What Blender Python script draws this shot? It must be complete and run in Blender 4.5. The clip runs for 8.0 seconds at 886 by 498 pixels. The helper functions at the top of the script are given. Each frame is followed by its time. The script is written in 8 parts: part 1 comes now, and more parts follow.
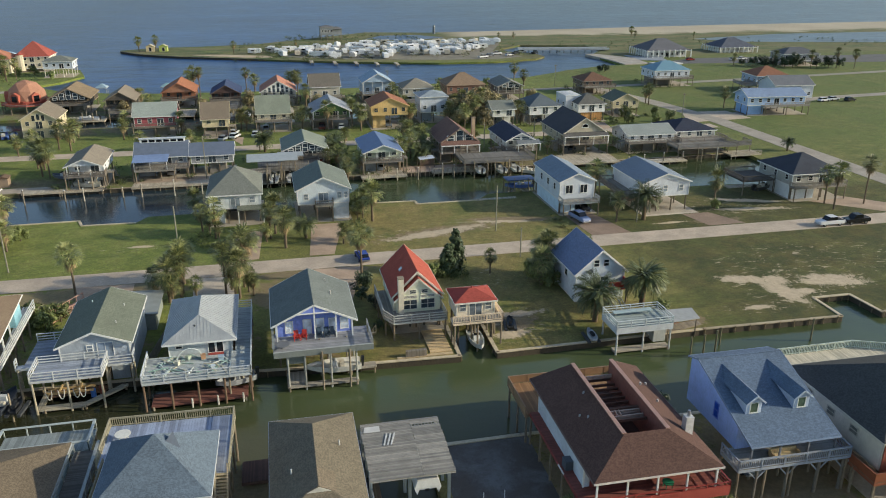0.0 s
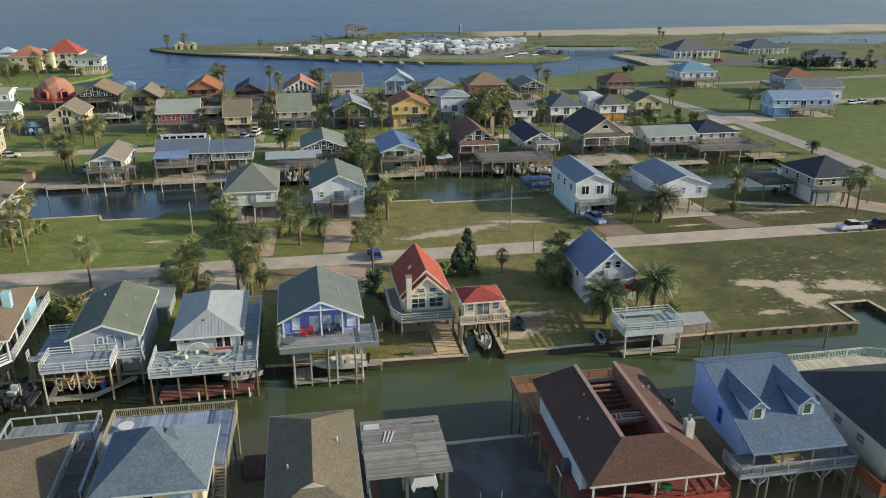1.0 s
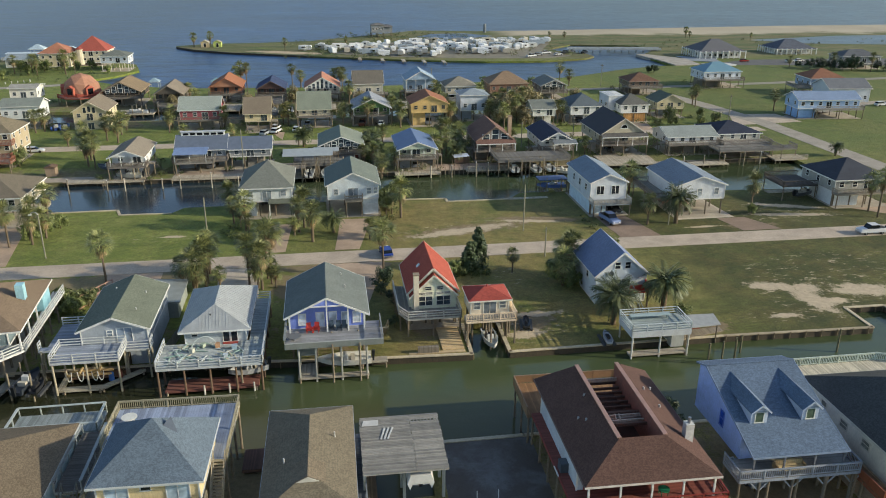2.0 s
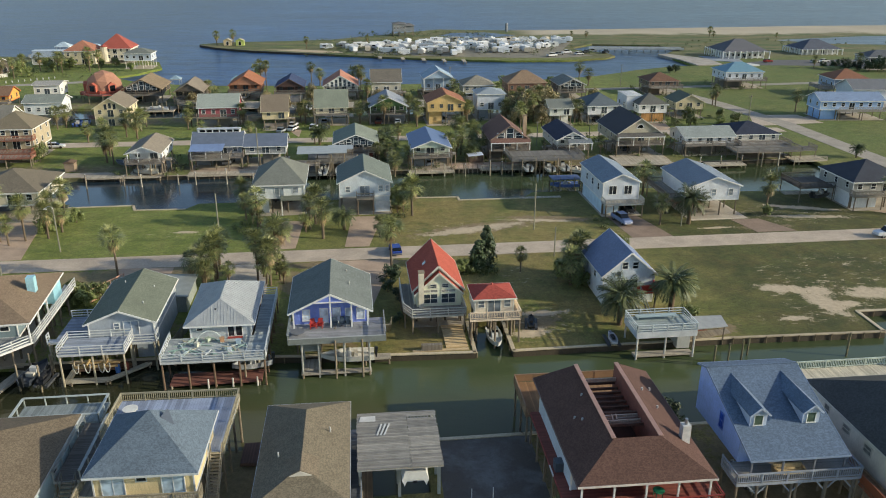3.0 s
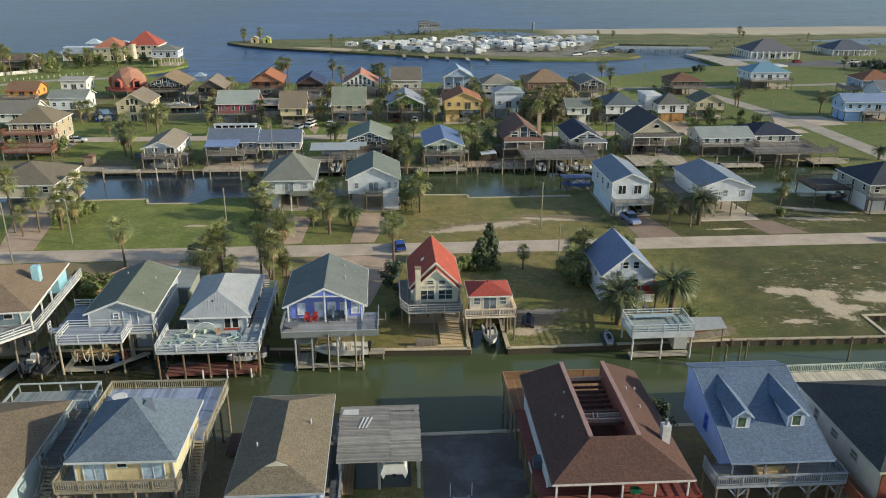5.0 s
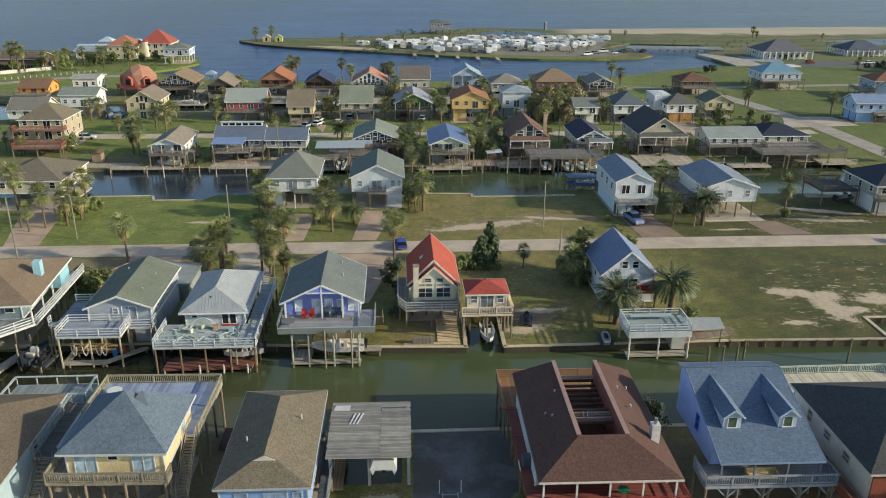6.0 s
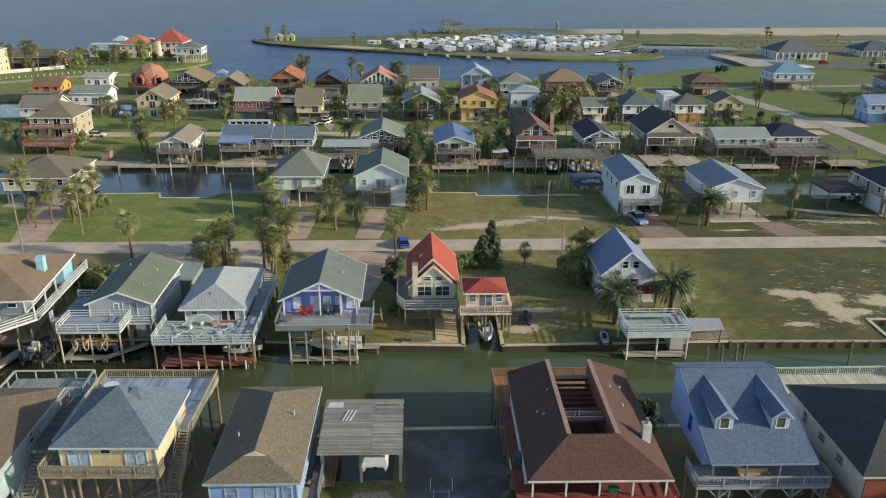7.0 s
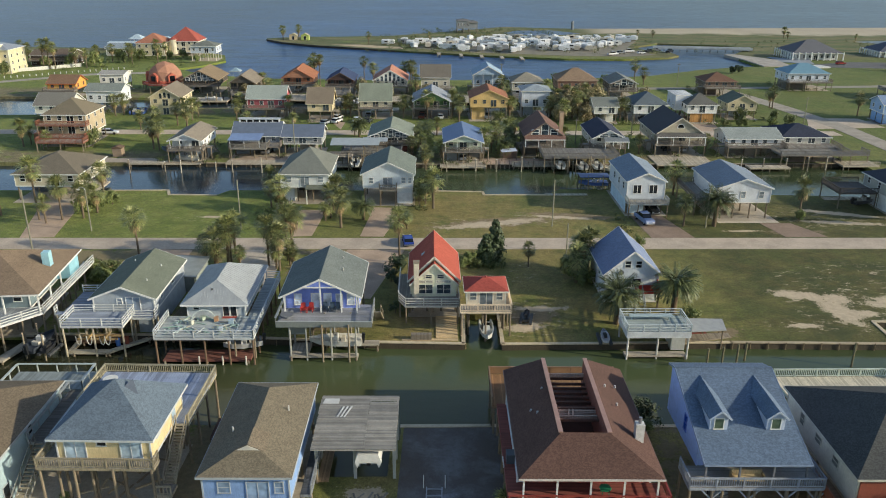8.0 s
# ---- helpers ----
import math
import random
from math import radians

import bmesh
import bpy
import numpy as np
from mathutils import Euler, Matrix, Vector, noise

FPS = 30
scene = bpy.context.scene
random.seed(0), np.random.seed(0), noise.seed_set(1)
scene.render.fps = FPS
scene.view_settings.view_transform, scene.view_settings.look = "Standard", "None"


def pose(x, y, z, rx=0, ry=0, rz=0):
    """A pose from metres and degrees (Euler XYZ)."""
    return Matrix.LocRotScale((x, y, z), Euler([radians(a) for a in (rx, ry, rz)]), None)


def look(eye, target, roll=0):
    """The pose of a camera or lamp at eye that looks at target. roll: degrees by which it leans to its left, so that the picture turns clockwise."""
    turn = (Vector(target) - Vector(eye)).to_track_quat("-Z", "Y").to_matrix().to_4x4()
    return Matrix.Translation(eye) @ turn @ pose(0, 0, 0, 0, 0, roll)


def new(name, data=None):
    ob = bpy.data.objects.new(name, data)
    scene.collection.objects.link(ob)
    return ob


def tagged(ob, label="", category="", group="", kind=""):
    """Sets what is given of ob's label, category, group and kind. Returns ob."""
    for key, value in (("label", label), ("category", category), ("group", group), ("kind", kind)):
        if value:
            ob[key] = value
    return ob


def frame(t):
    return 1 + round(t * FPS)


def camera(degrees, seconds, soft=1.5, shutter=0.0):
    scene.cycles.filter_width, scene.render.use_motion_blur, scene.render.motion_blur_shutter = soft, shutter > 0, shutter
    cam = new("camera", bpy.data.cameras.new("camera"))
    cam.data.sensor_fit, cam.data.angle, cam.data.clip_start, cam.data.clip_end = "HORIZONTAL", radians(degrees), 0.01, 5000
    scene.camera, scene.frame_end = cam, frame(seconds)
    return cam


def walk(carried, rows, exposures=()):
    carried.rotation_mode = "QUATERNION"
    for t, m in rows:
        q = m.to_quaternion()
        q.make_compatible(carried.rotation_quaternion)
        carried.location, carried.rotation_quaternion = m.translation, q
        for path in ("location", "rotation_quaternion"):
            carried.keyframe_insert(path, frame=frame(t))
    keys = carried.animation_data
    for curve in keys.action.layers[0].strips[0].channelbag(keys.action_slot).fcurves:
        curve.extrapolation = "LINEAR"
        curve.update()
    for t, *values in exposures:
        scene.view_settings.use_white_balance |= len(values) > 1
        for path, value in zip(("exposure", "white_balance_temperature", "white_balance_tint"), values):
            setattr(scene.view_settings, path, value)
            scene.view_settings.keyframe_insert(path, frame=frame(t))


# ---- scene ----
cam = camera(59.3, 8.0, soft=1.0)
PATH = [
    (0, (-20.384, -90.269, 50.797), (-20.021, -88.437, 50.082), 0.2),
    (0.5, (-19.135, -90.512, 50.755), (-18.806, -88.673, 50.04), 0.3),
    (1, (-17.885, -90.694, 50.704), (-17.59, -88.85, 49.988), 0.3),
    (1.5, (-16.636, -90.904, 50.63), (-16.375, -89.055, 49.913), 0.3),
    (2, (-15.418, -91.103, 50.582), (-15.188, -89.251, 49.864), 0.3),
    (3.5, (-11.802, -91.624, 50.313), (-11.655, -89.764, 49.593), 0.3),
    (4, (-10.68, -91.773, 50.253), (-10.552, -89.912, 49.533), 0.3),
    (4.5, (-9.524, -91.937, 50.179), (-9.413, -90.074, 49.458), 0.3),
    (6, (-6.26, -92.349, 49.939), (-6.2, -90.485, 49.216), 0.4),
    (6.5, (-5.207, -92.461, 49.879), (-5.165, -90.597, 49.156), 0.4),
    (7, (-4.234, -92.57, 49.807), (-4.209, -90.706, 49.084), 0.4),
    (7.5, (-3.192, -92.641, 49.715), (-3.186, -90.777, 48.991), 0.4),
    (8, (-2.187, -92.74, 49.645), (-2.203, -90.876, 48.921), 0.4),
]
walk(cam, [(t, look(eye, target, roll)) for t, eye, target, roll in PATH])

# ---- light ----
SUN = Vector((0.91, -0.22, 0.34)).normalized()
EXPOSURE = 0.55
world = bpy.data.worlds.new("sky")
scene.world = world
world.use_nodes = True
sky = world.node_tree.nodes.new("ShaderNodeTexSky")
sky.sky_type, sky.sun_disc = "NISHITA", False
sky.sun_elevation, sky.sun_rotation = math.asin(SUN.z), math.atan2(SUN.x, SUN.y)
sky.air_density, sky.dust_density, sky.ozone_density = 1.0, 0.8, 1.4
world.node_tree.links.new(sky.outputs[0], world.node_tree.nodes["Background"].inputs[0])
world.node_tree.nodes["Background"].inputs[1].default_value = 0.124
sun_data = bpy.data.lights.new("sun", "SUN")
sun_data.energy, sun_data.angle, sun_data.color = 3.5, radians(0.8), (1.0, 0.9, 0.7)
sun_lamp = new("sun", sun_data)
sun_lamp.matrix_world = look(SUN * 300, (0, 0, 0))
scene.view_settings.exposure = EXPOSURE


# ---- materials ----
def rgb(h):
    c = [int(h[i:i + 2], 16) / 255 for i in (0, 2, 4)]
    return tuple(x / 12.92 if x <= 0.04045 else ((x + 0.055) / 1.055) ** 2.4 for x in c) + (1.0,)


class Nodes:
    """A small writer of node materials that work on world position in metres."""

    def __init__(self, name, rough=0.8, metal=0.0):
        self.m = bpy.data.materials.new(name)
        self.m.use_nodes = True
        self.t = self.m.node_tree
        self.b = self.t.nodes["Principled BSDF"]
        self.b.inputs["Roughness"].default_value, self.b.inputs["Metallic"].default_value = rough, metal
        self.pos = self.t.nodes.new("ShaderNodeNewGeometry").outputs["Position"]

    def put(self, socket, value):
        if isinstance(value, bpy.types.NodeSocket):
            self.t.links.new(value, socket)
        else:
            socket.default_value = value[:3] if socket.type == "VECTOR" else value

    def math(self, op, a, b=0.0, c=0.0):
        n = self.t.nodes.new("ShaderNodeMath")
        n.operation = op
        for s, v in zip(n.inputs, (a, b, c)):
            self.put(s, v)
        return n.outputs[0]

    def noise(self, scale, detail=3.0, rough=0.55, vec=None, warp=0.0):
        n = self.t.nodes.new("ShaderNodeTexNoise")
        self.put(n.inputs["Vector"], vec or self.pos)
        n.inputs["Scale"].default_value, n.inputs["Detail"].default_value = scale, detail
        n.inputs["Roughness"].default_value, n.inputs["Distortion"].default_value = rough, warp
        return n.outputs["Fac"]

    def cells(self, scale, vec=None):
        n = self.t.nodes.new("ShaderNodeTexVoronoi")
        self.put(n.inputs["Vector"], vec or self.pos)
        n.inputs["Scale"].default_value = scale
        return n

    def scaled(self, x, y, z):
        n = self.t.nodes.new("ShaderNodeVectorMath")
        n.operation = "MULTIPLY"
        self.put(n.inputs[0], self.pos)
        n.inputs[1].default_value = (x, y, z)
        return n.outputs[0]

    def axis(self, k):
        n = self.t.nodes.new("ShaderNodeSeparateXYZ")
        self.put(n.inputs[0], self.pos)
        return n.outputs[k]

    def span(self, v, a, b, c=0.0, d=1.0):
        n = self.t.nodes.new("ShaderNodeMapRange")
        n.interpolation_type = "SMOOTHSTEP"
        for s, q in zip(n.inputs, (v, a, b, c, d)):
            self.put(s, q)
        return n.outputs[0]

    def mix(self, f, a, b, kind="MIX"):
        n = self.t.nodes.new("ShaderNodeMix")
        n.data_type, n.blend_type = "RGBA", kind
        self.put(n.inputs[0], f)
        self.put(n.inputs[6], a)
        self.put(n.inputs[7], b)
        return n.outputs[2]

    def tone(self, col, f, lo, hi):
        """col made darker or lighter: by lo where f is 0, by hi where it is 1."""
        v = self.t.nodes.new("ShaderNodeVectorMath")
        v.operation = "SCALE"
        self.put(v.inputs[0], col)
        self.put(v.inputs["Scale"], self.span(f, 0.25, 0.75, lo, hi))
        return v.outputs[0]

    def bump(self, height, strength, distance=0.05):
        n = self.t.nodes.new("ShaderNodeBump")
        n.inputs["Strength"].default_value, n.inputs["Distance"].default_value = strength, distance
        self.put(n.inputs["Height"], height)
        self.put(self.b.inputs["Normal"], n.outputs[0])

    def done(self, col):
        self.put(self.b.inputs["Base Color"], col)
        return self.m


made_materials = {}


def kept(fn):
    def call(*a):
        key = (fn, a)
        if key not in made_materials:
            made_materials[key] = fn(*a)
        return made_materials[key]
    return call


@kept
def siding(h):
    """Painted lap boards, 16 cm to the weather, a little dirty."""
    n = Nodes("siding_" + h, 0.62)
    c = n.tone(rgb(h), n.noise(0.6, 4), 0.86, 1.06)
    c = n.tone(c, n.noise(9, 2, 0.6, n.scaled(1, 1, 0.25)), 0.9, 1.06)
    lap = n.math("FRACT", n.math("DIVIDE", n.axis(2), 0.16))
    n.bump(lap, 0.5, 0.03)
    c = n.mix(n.span(lap, 0.0, 0.12, 0.28, 0.0), c, (0.03, 0.03, 0.03, 1))
    return n.done(c)


@kept
def paint(h):
    n = Nodes("paint_" + h, 0.5)
    c = n.tone(rgb(h), n.noise(1.3, 4), 0.85, 1.05)
    c = n.tone(c, n.noise(14, 3), 0.92, 1.05)
    n.bump(n.noise(30, 2), 0.08, 0.01)
    return n.done(c)


@kept
def shingles(h):
    """Asphalt shingles: tabs of uneven tone in courses, streaks down the slope."""
    n = Nodes("shingles_" + h, 0.95)
    n.b.inputs["Specular IOR Level"].default_value = 0.2
    tabs = n.cells(8.0, n.scaled(1, 1, 1.6))
    c = n.tone(rgb(h), n.axis_of(tabs.outputs["Color"]), 0.84, 1.14)
    c = n.tone(c, n.noise(0.35, 5, 0.6), 0.9, 1.07)
    c = n.tone(c, n.noise(24, 3, 0.7), 0.82, 1.18)
    c = n.tone(c, n.noise(1.6, 3, 0.6, n.scaled(1.3, 1.3, 9)), 0.92, 1.07)
    course = n.math("FRACT", n.math("DIVIDE", n.axis(2), 0.1))
    c = n.mix(n.span(course, 0.0, 0.3, 0.13, 0.0), c, (0.02, 0.02, 0.022, 1))
    n.bump(n.noise(18, 3, 0.7), 0.06, 0.02)
    return n.done(c)


def axis_of(self, col):
    n = self.t.nodes.new("ShaderNodeSeparateColor")
    self.put(n.inputs[0], col)
    return n.outputs[0]


Nodes.axis_of = axis_of


@kept
def metal(h, r=0.5):
    n = Nodes("metal_" + h, r, 0.05)
    c = n.tone(rgb(h), n.noise(0.9, 4), 0.86, 1.06)
    c = n.tone(c, n.noise(7, 3, 0.7), 0.9, 1.05)
    n.bump(n.noise(3, 2), 0.06, 0.03)
    return n.done(c)


@kept
def boards(h, k, w=0.15):
    """Weathered planks; k is the axis across them."""
    n = Nodes("boards_" + h, 0.85)
    across = n.math("DIVIDE", n.axis(k), w)
    w1 = n.t.nodes.new("ShaderNodeTexWhiteNoise")
    w1.noise_dimensions = "1D"
    n.put(w1.inputs["W"], n.math("FLOOR", across))
    c = n.tone(rgb(h), w1.outputs["Value"], 0.82, 1.14)
    grain = n.noise(6, 3, 0.6, n.scaled(*((8, 0.7, 1) if k == 0 else (0.7, 8, 1))))
    c = n.tone(c, grain, 0.82, 1.15)
    c = n.tone(c, n.noise(0.5, 4), 0.8, 1.12)
    gap = n.span(n.math("FRACT", across), 0.0, 0.12, 0.5, 0.0)
    n.bump(n.math("FRACT", across), 0.3, 0.02)
    return n.done(n.mix(gap, c, (0.02, 0.018, 0.015, 1)))


@kept
def timber(h):
    n = Nodes("timber_" + h, 0.85)
    g = n.noise(5, 4, 0.65, n.scaled(3, 3, 0.5))
    c = n.tone(n.tone(rgb(h), g, 0.7, 1.25), n.noise(0.8, 3), 0.85, 1.1)
    n.bump(g, 0.25, 0.02)
    return n.done(c)


@kept
def concrete(h):
    n = Nodes("concrete_" + h, 0.9)
    c = n.tone(rgb(h), n.noise(0.25, 5, 0.6), 0.8, 1.14)
    c = n.tone(c, n.noise(3, 4, 0.7), 0.86, 1.1)
    c = n.tone(c, n.noise(60, 2), 0.9, 1.1)
    n.bump(n.noise(12, 4), 0.15, 0.02)
    return n.done(c)


@kept
def plain(h, r=0.5, metallic=0.0):
    n = Nodes("plain_" + h, r, metallic)
    return n.done(n.tone(rgb(h), n.noise(4, 3), 0.9, 1.06))


@kept
def glass(h):
    n = Nodes("pane_" + h, 0.06)
    n.b.inputs["IOR"].default_value = 1.5
    return n.done(n.tone(rgb(h), n.noise(0.8, 2), 0.6, 1.5))


@kept
def leaves(h, h2):
    n = Nodes("leaves_" + h, 0.55)
    info = n.t.nodes.new("ShaderNodeObjectInfo")
    isl = n.t.nodes.new("ShaderNodeNewGeometry").outputs["Random Per Island"]
    c = n.mix(isl, rgb(h), rgb(h2))
    c = n.tone(c, info.outputs["Random"], 0.8, 1.25)
    c = n.tone(c, n.noise(1.2, 2), 0.75, 1.2)
    n.b.inputs["Subsurface Weight"].default_value = 0.0
    return n.done(c)


def blob(n, cx, cy, rx, ry, turn, wob):
    """1 inside an uneven patch of the ground, 0 outside."""
    a, b = math.cos(radians(turn)), math.sin(radians(turn))
    x, y = n.math("SUBTRACT", n.axis(0), cx), n.math("SUBTRACT", n.axis(1), cy)
    u = n.math("DIVIDE", n.math("ADD", n.math("MULTIPLY", x, a), n.math("MULTIPLY", y, b)), rx)
    v = n.math("DIVIDE", n.math("SUBTRACT", n.math("MULTIPLY", y, a), n.math("MULTIPLY", x, b)), ry)
    d = n.math("SQRT", n.math("ADD", n.math("MULTIPLY", u, u), n.math("MULTIPLY", v, v)))
    return n.span(n.math("ADD", d, wob), 0.72, 1.12, 1.0, 0.0)


# bare patches: x, y, two radii, turn
SAND = [(52.0, 16.8, 4.8, 1.6, -14), (56.4, 15.6, 3.2, 2.0, 5), (55.6, 11, 2.4, 5.0, 8), (48.3, 6.5, 2.8, 0.8, 2), (59, 10.6, 2.6, 1.0, 0), (66, 14, 6, 2.6, -10),
        (6.0, 48.8, 10, 1.7, 16), (20, 53, 7, 0.8, -8), (-48.5, 51.2, 3.0, 0.6, 0), (76, 57, 8, 1.2, -18), (75, 51.2, 9, 1.0, -6), (53, 46, 4, 0.5, 2), (11.2, 11.2, 4.0, 0.9, 4), (8.4, 5, 3.0, 1.4, 10), (-10.2, -32, 2.2, 2.4, 20)]
# where sand shows in flecks through the grass
FLECKS = [(56, 13, 9, 9, 0), (53.5, 23, 3, 4.5, 10), (50, 6.5, 9, 2.2, 2), (72, 53, 14, 6, -8), (9.5, 8, 6, 7, 0), (10, 24, 3.5, 6, 0), (6, 50, 20, 4, 12), (70, 22, 20, 10, 0), (-50, 50, 7, 2.5, 0)]
# trodden earth along the street, and brown patches under houses for dirt and shade
EARTH = [(-55, 30.4, 20, 3.2, 1.6), (-20, 33, 12, 1.6, 1.6), (-24, 25, 5, 6, 0), (63, 45.5, 5, 2.2, 0), (38, 46, 4, 3, 0), (-70, 27, 9, 4, 0), (36, 4, 2.5, 1.6, 30), (-65, 9, 9, 8, 0), (-46, 8.5, 5, 7, 0), (-33, 8.5, 5.5, 7, 0), (-19, 8.5, 5.5, 6, 0), (10, -30, 9, 13, 0), (27, -30, 8, 13, 0), (-34, -28, 7, 11, 0), (-26.5, -28, 6, 13, 0), (42, -32, 10, 14, 0), (-4.3, 11, 4.2, 6, 0), (7, 49.4, 13, 2.6, 14), (22, 54, 9, 1.6, -8), (9.5, 9, 4, 3, 10)]


def grass_material():
    n = Nodes("grass", 0.95)
    big, mid, fine = n.noise(0.028, 4, 0.6), n.noise(0.22, 5, 0.65), n.noise(3.5, 4, 0.7)
    c = n.mix(n.span(big, 0.35, 0.65), rgb("5b632c"), rgb("6e6b37"))
    c = n.mix(n.span(mid, 0.45, 0.72, 0.0, 0.7), c, rgb("7d7742"))
    c = n.mix(n.span(n.noise(0.09, 5, 0.6), 0.5, 0.7, 0.0, 0.55), c, rgb("56592a"))
    lush = n.span(n.axis(1), 75, 130)
    left = n.span(n.axis(0), -15, -40)
    c = n.mix(n.math("MULTIPLY", left, 0.7), c, n.mix(n.span(mid, 0.35, 0.7), rgb("66752f"), rgb("7a823f")))
    c = n.mix(n.math("MULTIPLY", lush, 0.85), c, n.mix(n.span(mid, 0.35, 0.7), rgb("5f6f2b"), rgb("73793a")))
    c = n.mix(n.math("MULTIPLY", n.span(n.axis(0), 75, 100), n.math("MULTIPLY", lush, 0.75)), c, n.mix(n.span(n.noise(0.05, 5, 0.7), 0.4, 0.62), rgb("4f5f27"), rgb("5f6430")))
    field = n.math("MULTIPLY", n.span(n.axis(0), 32, 48), n.span(n.axis(1), 70, 60))
    c = n.mix(n.math("MULTIPLY", field, n.span(n.noise(0.1, 5, 0.7), 0.3, 0.6, 0.55, 0.95)), c, n.mix(n.span(mid, 0.4, 0.65), rgb("3d431b"), rgb("504c23")))
    worn = n.math("MULTIPLY", n.math("MULTIPLY", n.span(n.axis(0), -16, -8), n.span(n.axis(0), 40, 26)), n.span(n.noise(0.12, 5, 0.7), 0.35, 0.6))
    c = n.mix(n.math("MULTIPLY", n.math("MULTIPLY", worn, n.span(n.axis(1), 72, 66)), 0.65), c, rgb("897848"))
    shore = n.math("MAXIMUM", n.math("MULTIPLY", n.span(n.axis(1), 172, 178), n.span(n.axis(1), 200, 190)), n.math("MULTIPLY", n.span(n.axis(1), 148, 153), n.span(n.axis(1), 166, 160)))
    shore = n.math("MAXIMUM", shore, n.math("MULTIPLY", n.span(n.axis(1), 88, 92), n.span(n.axis(1), 106, 99)))
    shore = n.math("MULTIPLY", n.math("MULTIPLY", shore, n.span(n.axis(0), 70, 55)), n.span(n.noise(0.16, 5, 0.7), 0.36, 0.52))
    c = n.mix(n.math("MULTIPLY", shore, 0.8), c, n.tone(rgb("756852"), n.noise(0.6, 5, 0.7), 0.7, 1.3))
    c = n.tone(c, n.noise(0.9, 5, 0.75), 0.74, 1.25)
    c = n.tone(c, n.noise(0.3, 4, 0.65), 0.86, 1.16)
    c = n.tone(c, fine, 0.66, 1.32)
    c = n.tone(c, n.noise(14, 3, 0.75), 0.7, 1.28)
    wob = n.math("MULTIPLY", n.math("SUBTRACT", n.noise(0.55, 6, 0.72), 0.5), 2.6)
    wob = n.math("ADD", wob, n.math("MULTIPLY", n.math("SUBTRACT", n.noise(3.0, 4, 0.75), 0.5), 1.3))
    s = None
    for p in SAND:
        q = blob(n, *p, wob)
        s = q if s is None else n.math("MAXIMUM", s, q)
    t = None
    for p in EARTH:
        q = blob(n, *p, wob)
        t = q if t is None else n.math("MAXIMUM", t, q)
    c = n.mix(n.math("MULTIPLY", t, 0.75), c, n.tone(rgb("86735c"), n.noise(1.6, 5, 0.7), 0.75, 1.2))
    earth = n.tone(rgb("bfae92"), n.noise(1.1, 5, 0.7), 0.78, 1.12)
    f = None
    for p in FLECKS:
        q = blob(n, *p, 0.0)
        f = q if f is None else n.math("MAXIMUM", f, q)
    f = n.math("MULTIPLY", f, n.span(n.noise(0.75, 6, 0.78, n.scaled(0.55, 1.3, 1), 0.6), 0.57, 0.63))
    c = n.mix(n.math("MAXIMUM", s, n.math("MULTIPLY", f, 0.8)), c, earth)
    dune = n.math("MULTIPLY", n.span(n.axis(1), 284, 310), n.span(n.noise(0.06, 5, 0.7, n.scaled(0.5, 1.4, 1)), 0.3, 0.5))
    c = n.mix(n.math("MULTIPLY", dune, 0.88), c, n.tone(rgb("6f6847"), n.noise(0.12, 5, 0.75, n.scaled(0.6, 1.3, 1)), 0.55, 1.35))
    c = n.mix(n.math("MULTIPLY", n.span(n.axis(1), 300, 320), n.span(n.noise(0.1, 5, 0.75, n.scaled(0.22, 1.3, 1)), 0.46, 0.56)), c, n.tone(rgb("4d5a2e"), n.noise(0.3, 4, 0.7), 0.7, 1.3))
    beach = n.math("MULTIPLY", n.span(n.math("ADD", n.axis(1), n.math("MULTIPLY", n.noise(0.03, 5, 0.7), 60)), 432, 448), n.span(n.axis(0), 75, 100))
    c = n.mix(beach, c, n.tone(rgb("aca18a"), n.noise(0.03, 4), 0.9, 1.08))
    n.bump(n.math("ADD", fine, n.noise(20, 3, 0.7)), 0.6, 0.12)
    return n.done(c)


def water_material(name, deep, shoal, ripple, scale, rough):
    n = Nodes(name, rough)
    n.b.inputs["IOR"].default_value = 1.33
    gust = n.noise(0.015, 5, 0.65, n.scaled(0.35, 1, 1))
    c = n.mix(n.span(n.noise(0.02, 4, 0.6), 0.35, 0.65), rgb(deep), rgb(shoal))
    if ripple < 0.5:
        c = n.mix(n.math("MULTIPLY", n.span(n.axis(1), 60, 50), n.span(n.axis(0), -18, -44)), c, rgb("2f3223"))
        # far canal: dark base, bluer westwards, with the sky's reflection put into the colour
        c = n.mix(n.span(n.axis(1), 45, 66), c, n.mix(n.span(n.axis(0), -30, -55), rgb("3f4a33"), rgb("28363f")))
        # base browned near the south bank to offset the blue cast of shade
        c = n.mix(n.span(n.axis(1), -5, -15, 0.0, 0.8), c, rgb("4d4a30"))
    c = n.tone(c, gust, 0.75, 1.25)
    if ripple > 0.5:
        # greyer eastwards, darker westwards: uneven sky light on the bay, put into the colour
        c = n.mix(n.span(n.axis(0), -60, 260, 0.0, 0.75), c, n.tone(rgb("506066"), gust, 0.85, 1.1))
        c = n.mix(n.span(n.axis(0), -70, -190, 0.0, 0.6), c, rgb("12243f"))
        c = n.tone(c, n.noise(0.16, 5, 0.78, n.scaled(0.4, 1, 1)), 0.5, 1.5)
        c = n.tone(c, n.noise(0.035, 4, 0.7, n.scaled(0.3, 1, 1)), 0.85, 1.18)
    waves = n.math("ADD", n.noise(scale, 4, 0.6, n.scaled(0.5, 1, 1)), n.math("MULTIPLY", n.noise(scale * 4, 3, 0.6), 0.35))
    n.bump(waves, ripple, 0.2)
    return n.done(c)


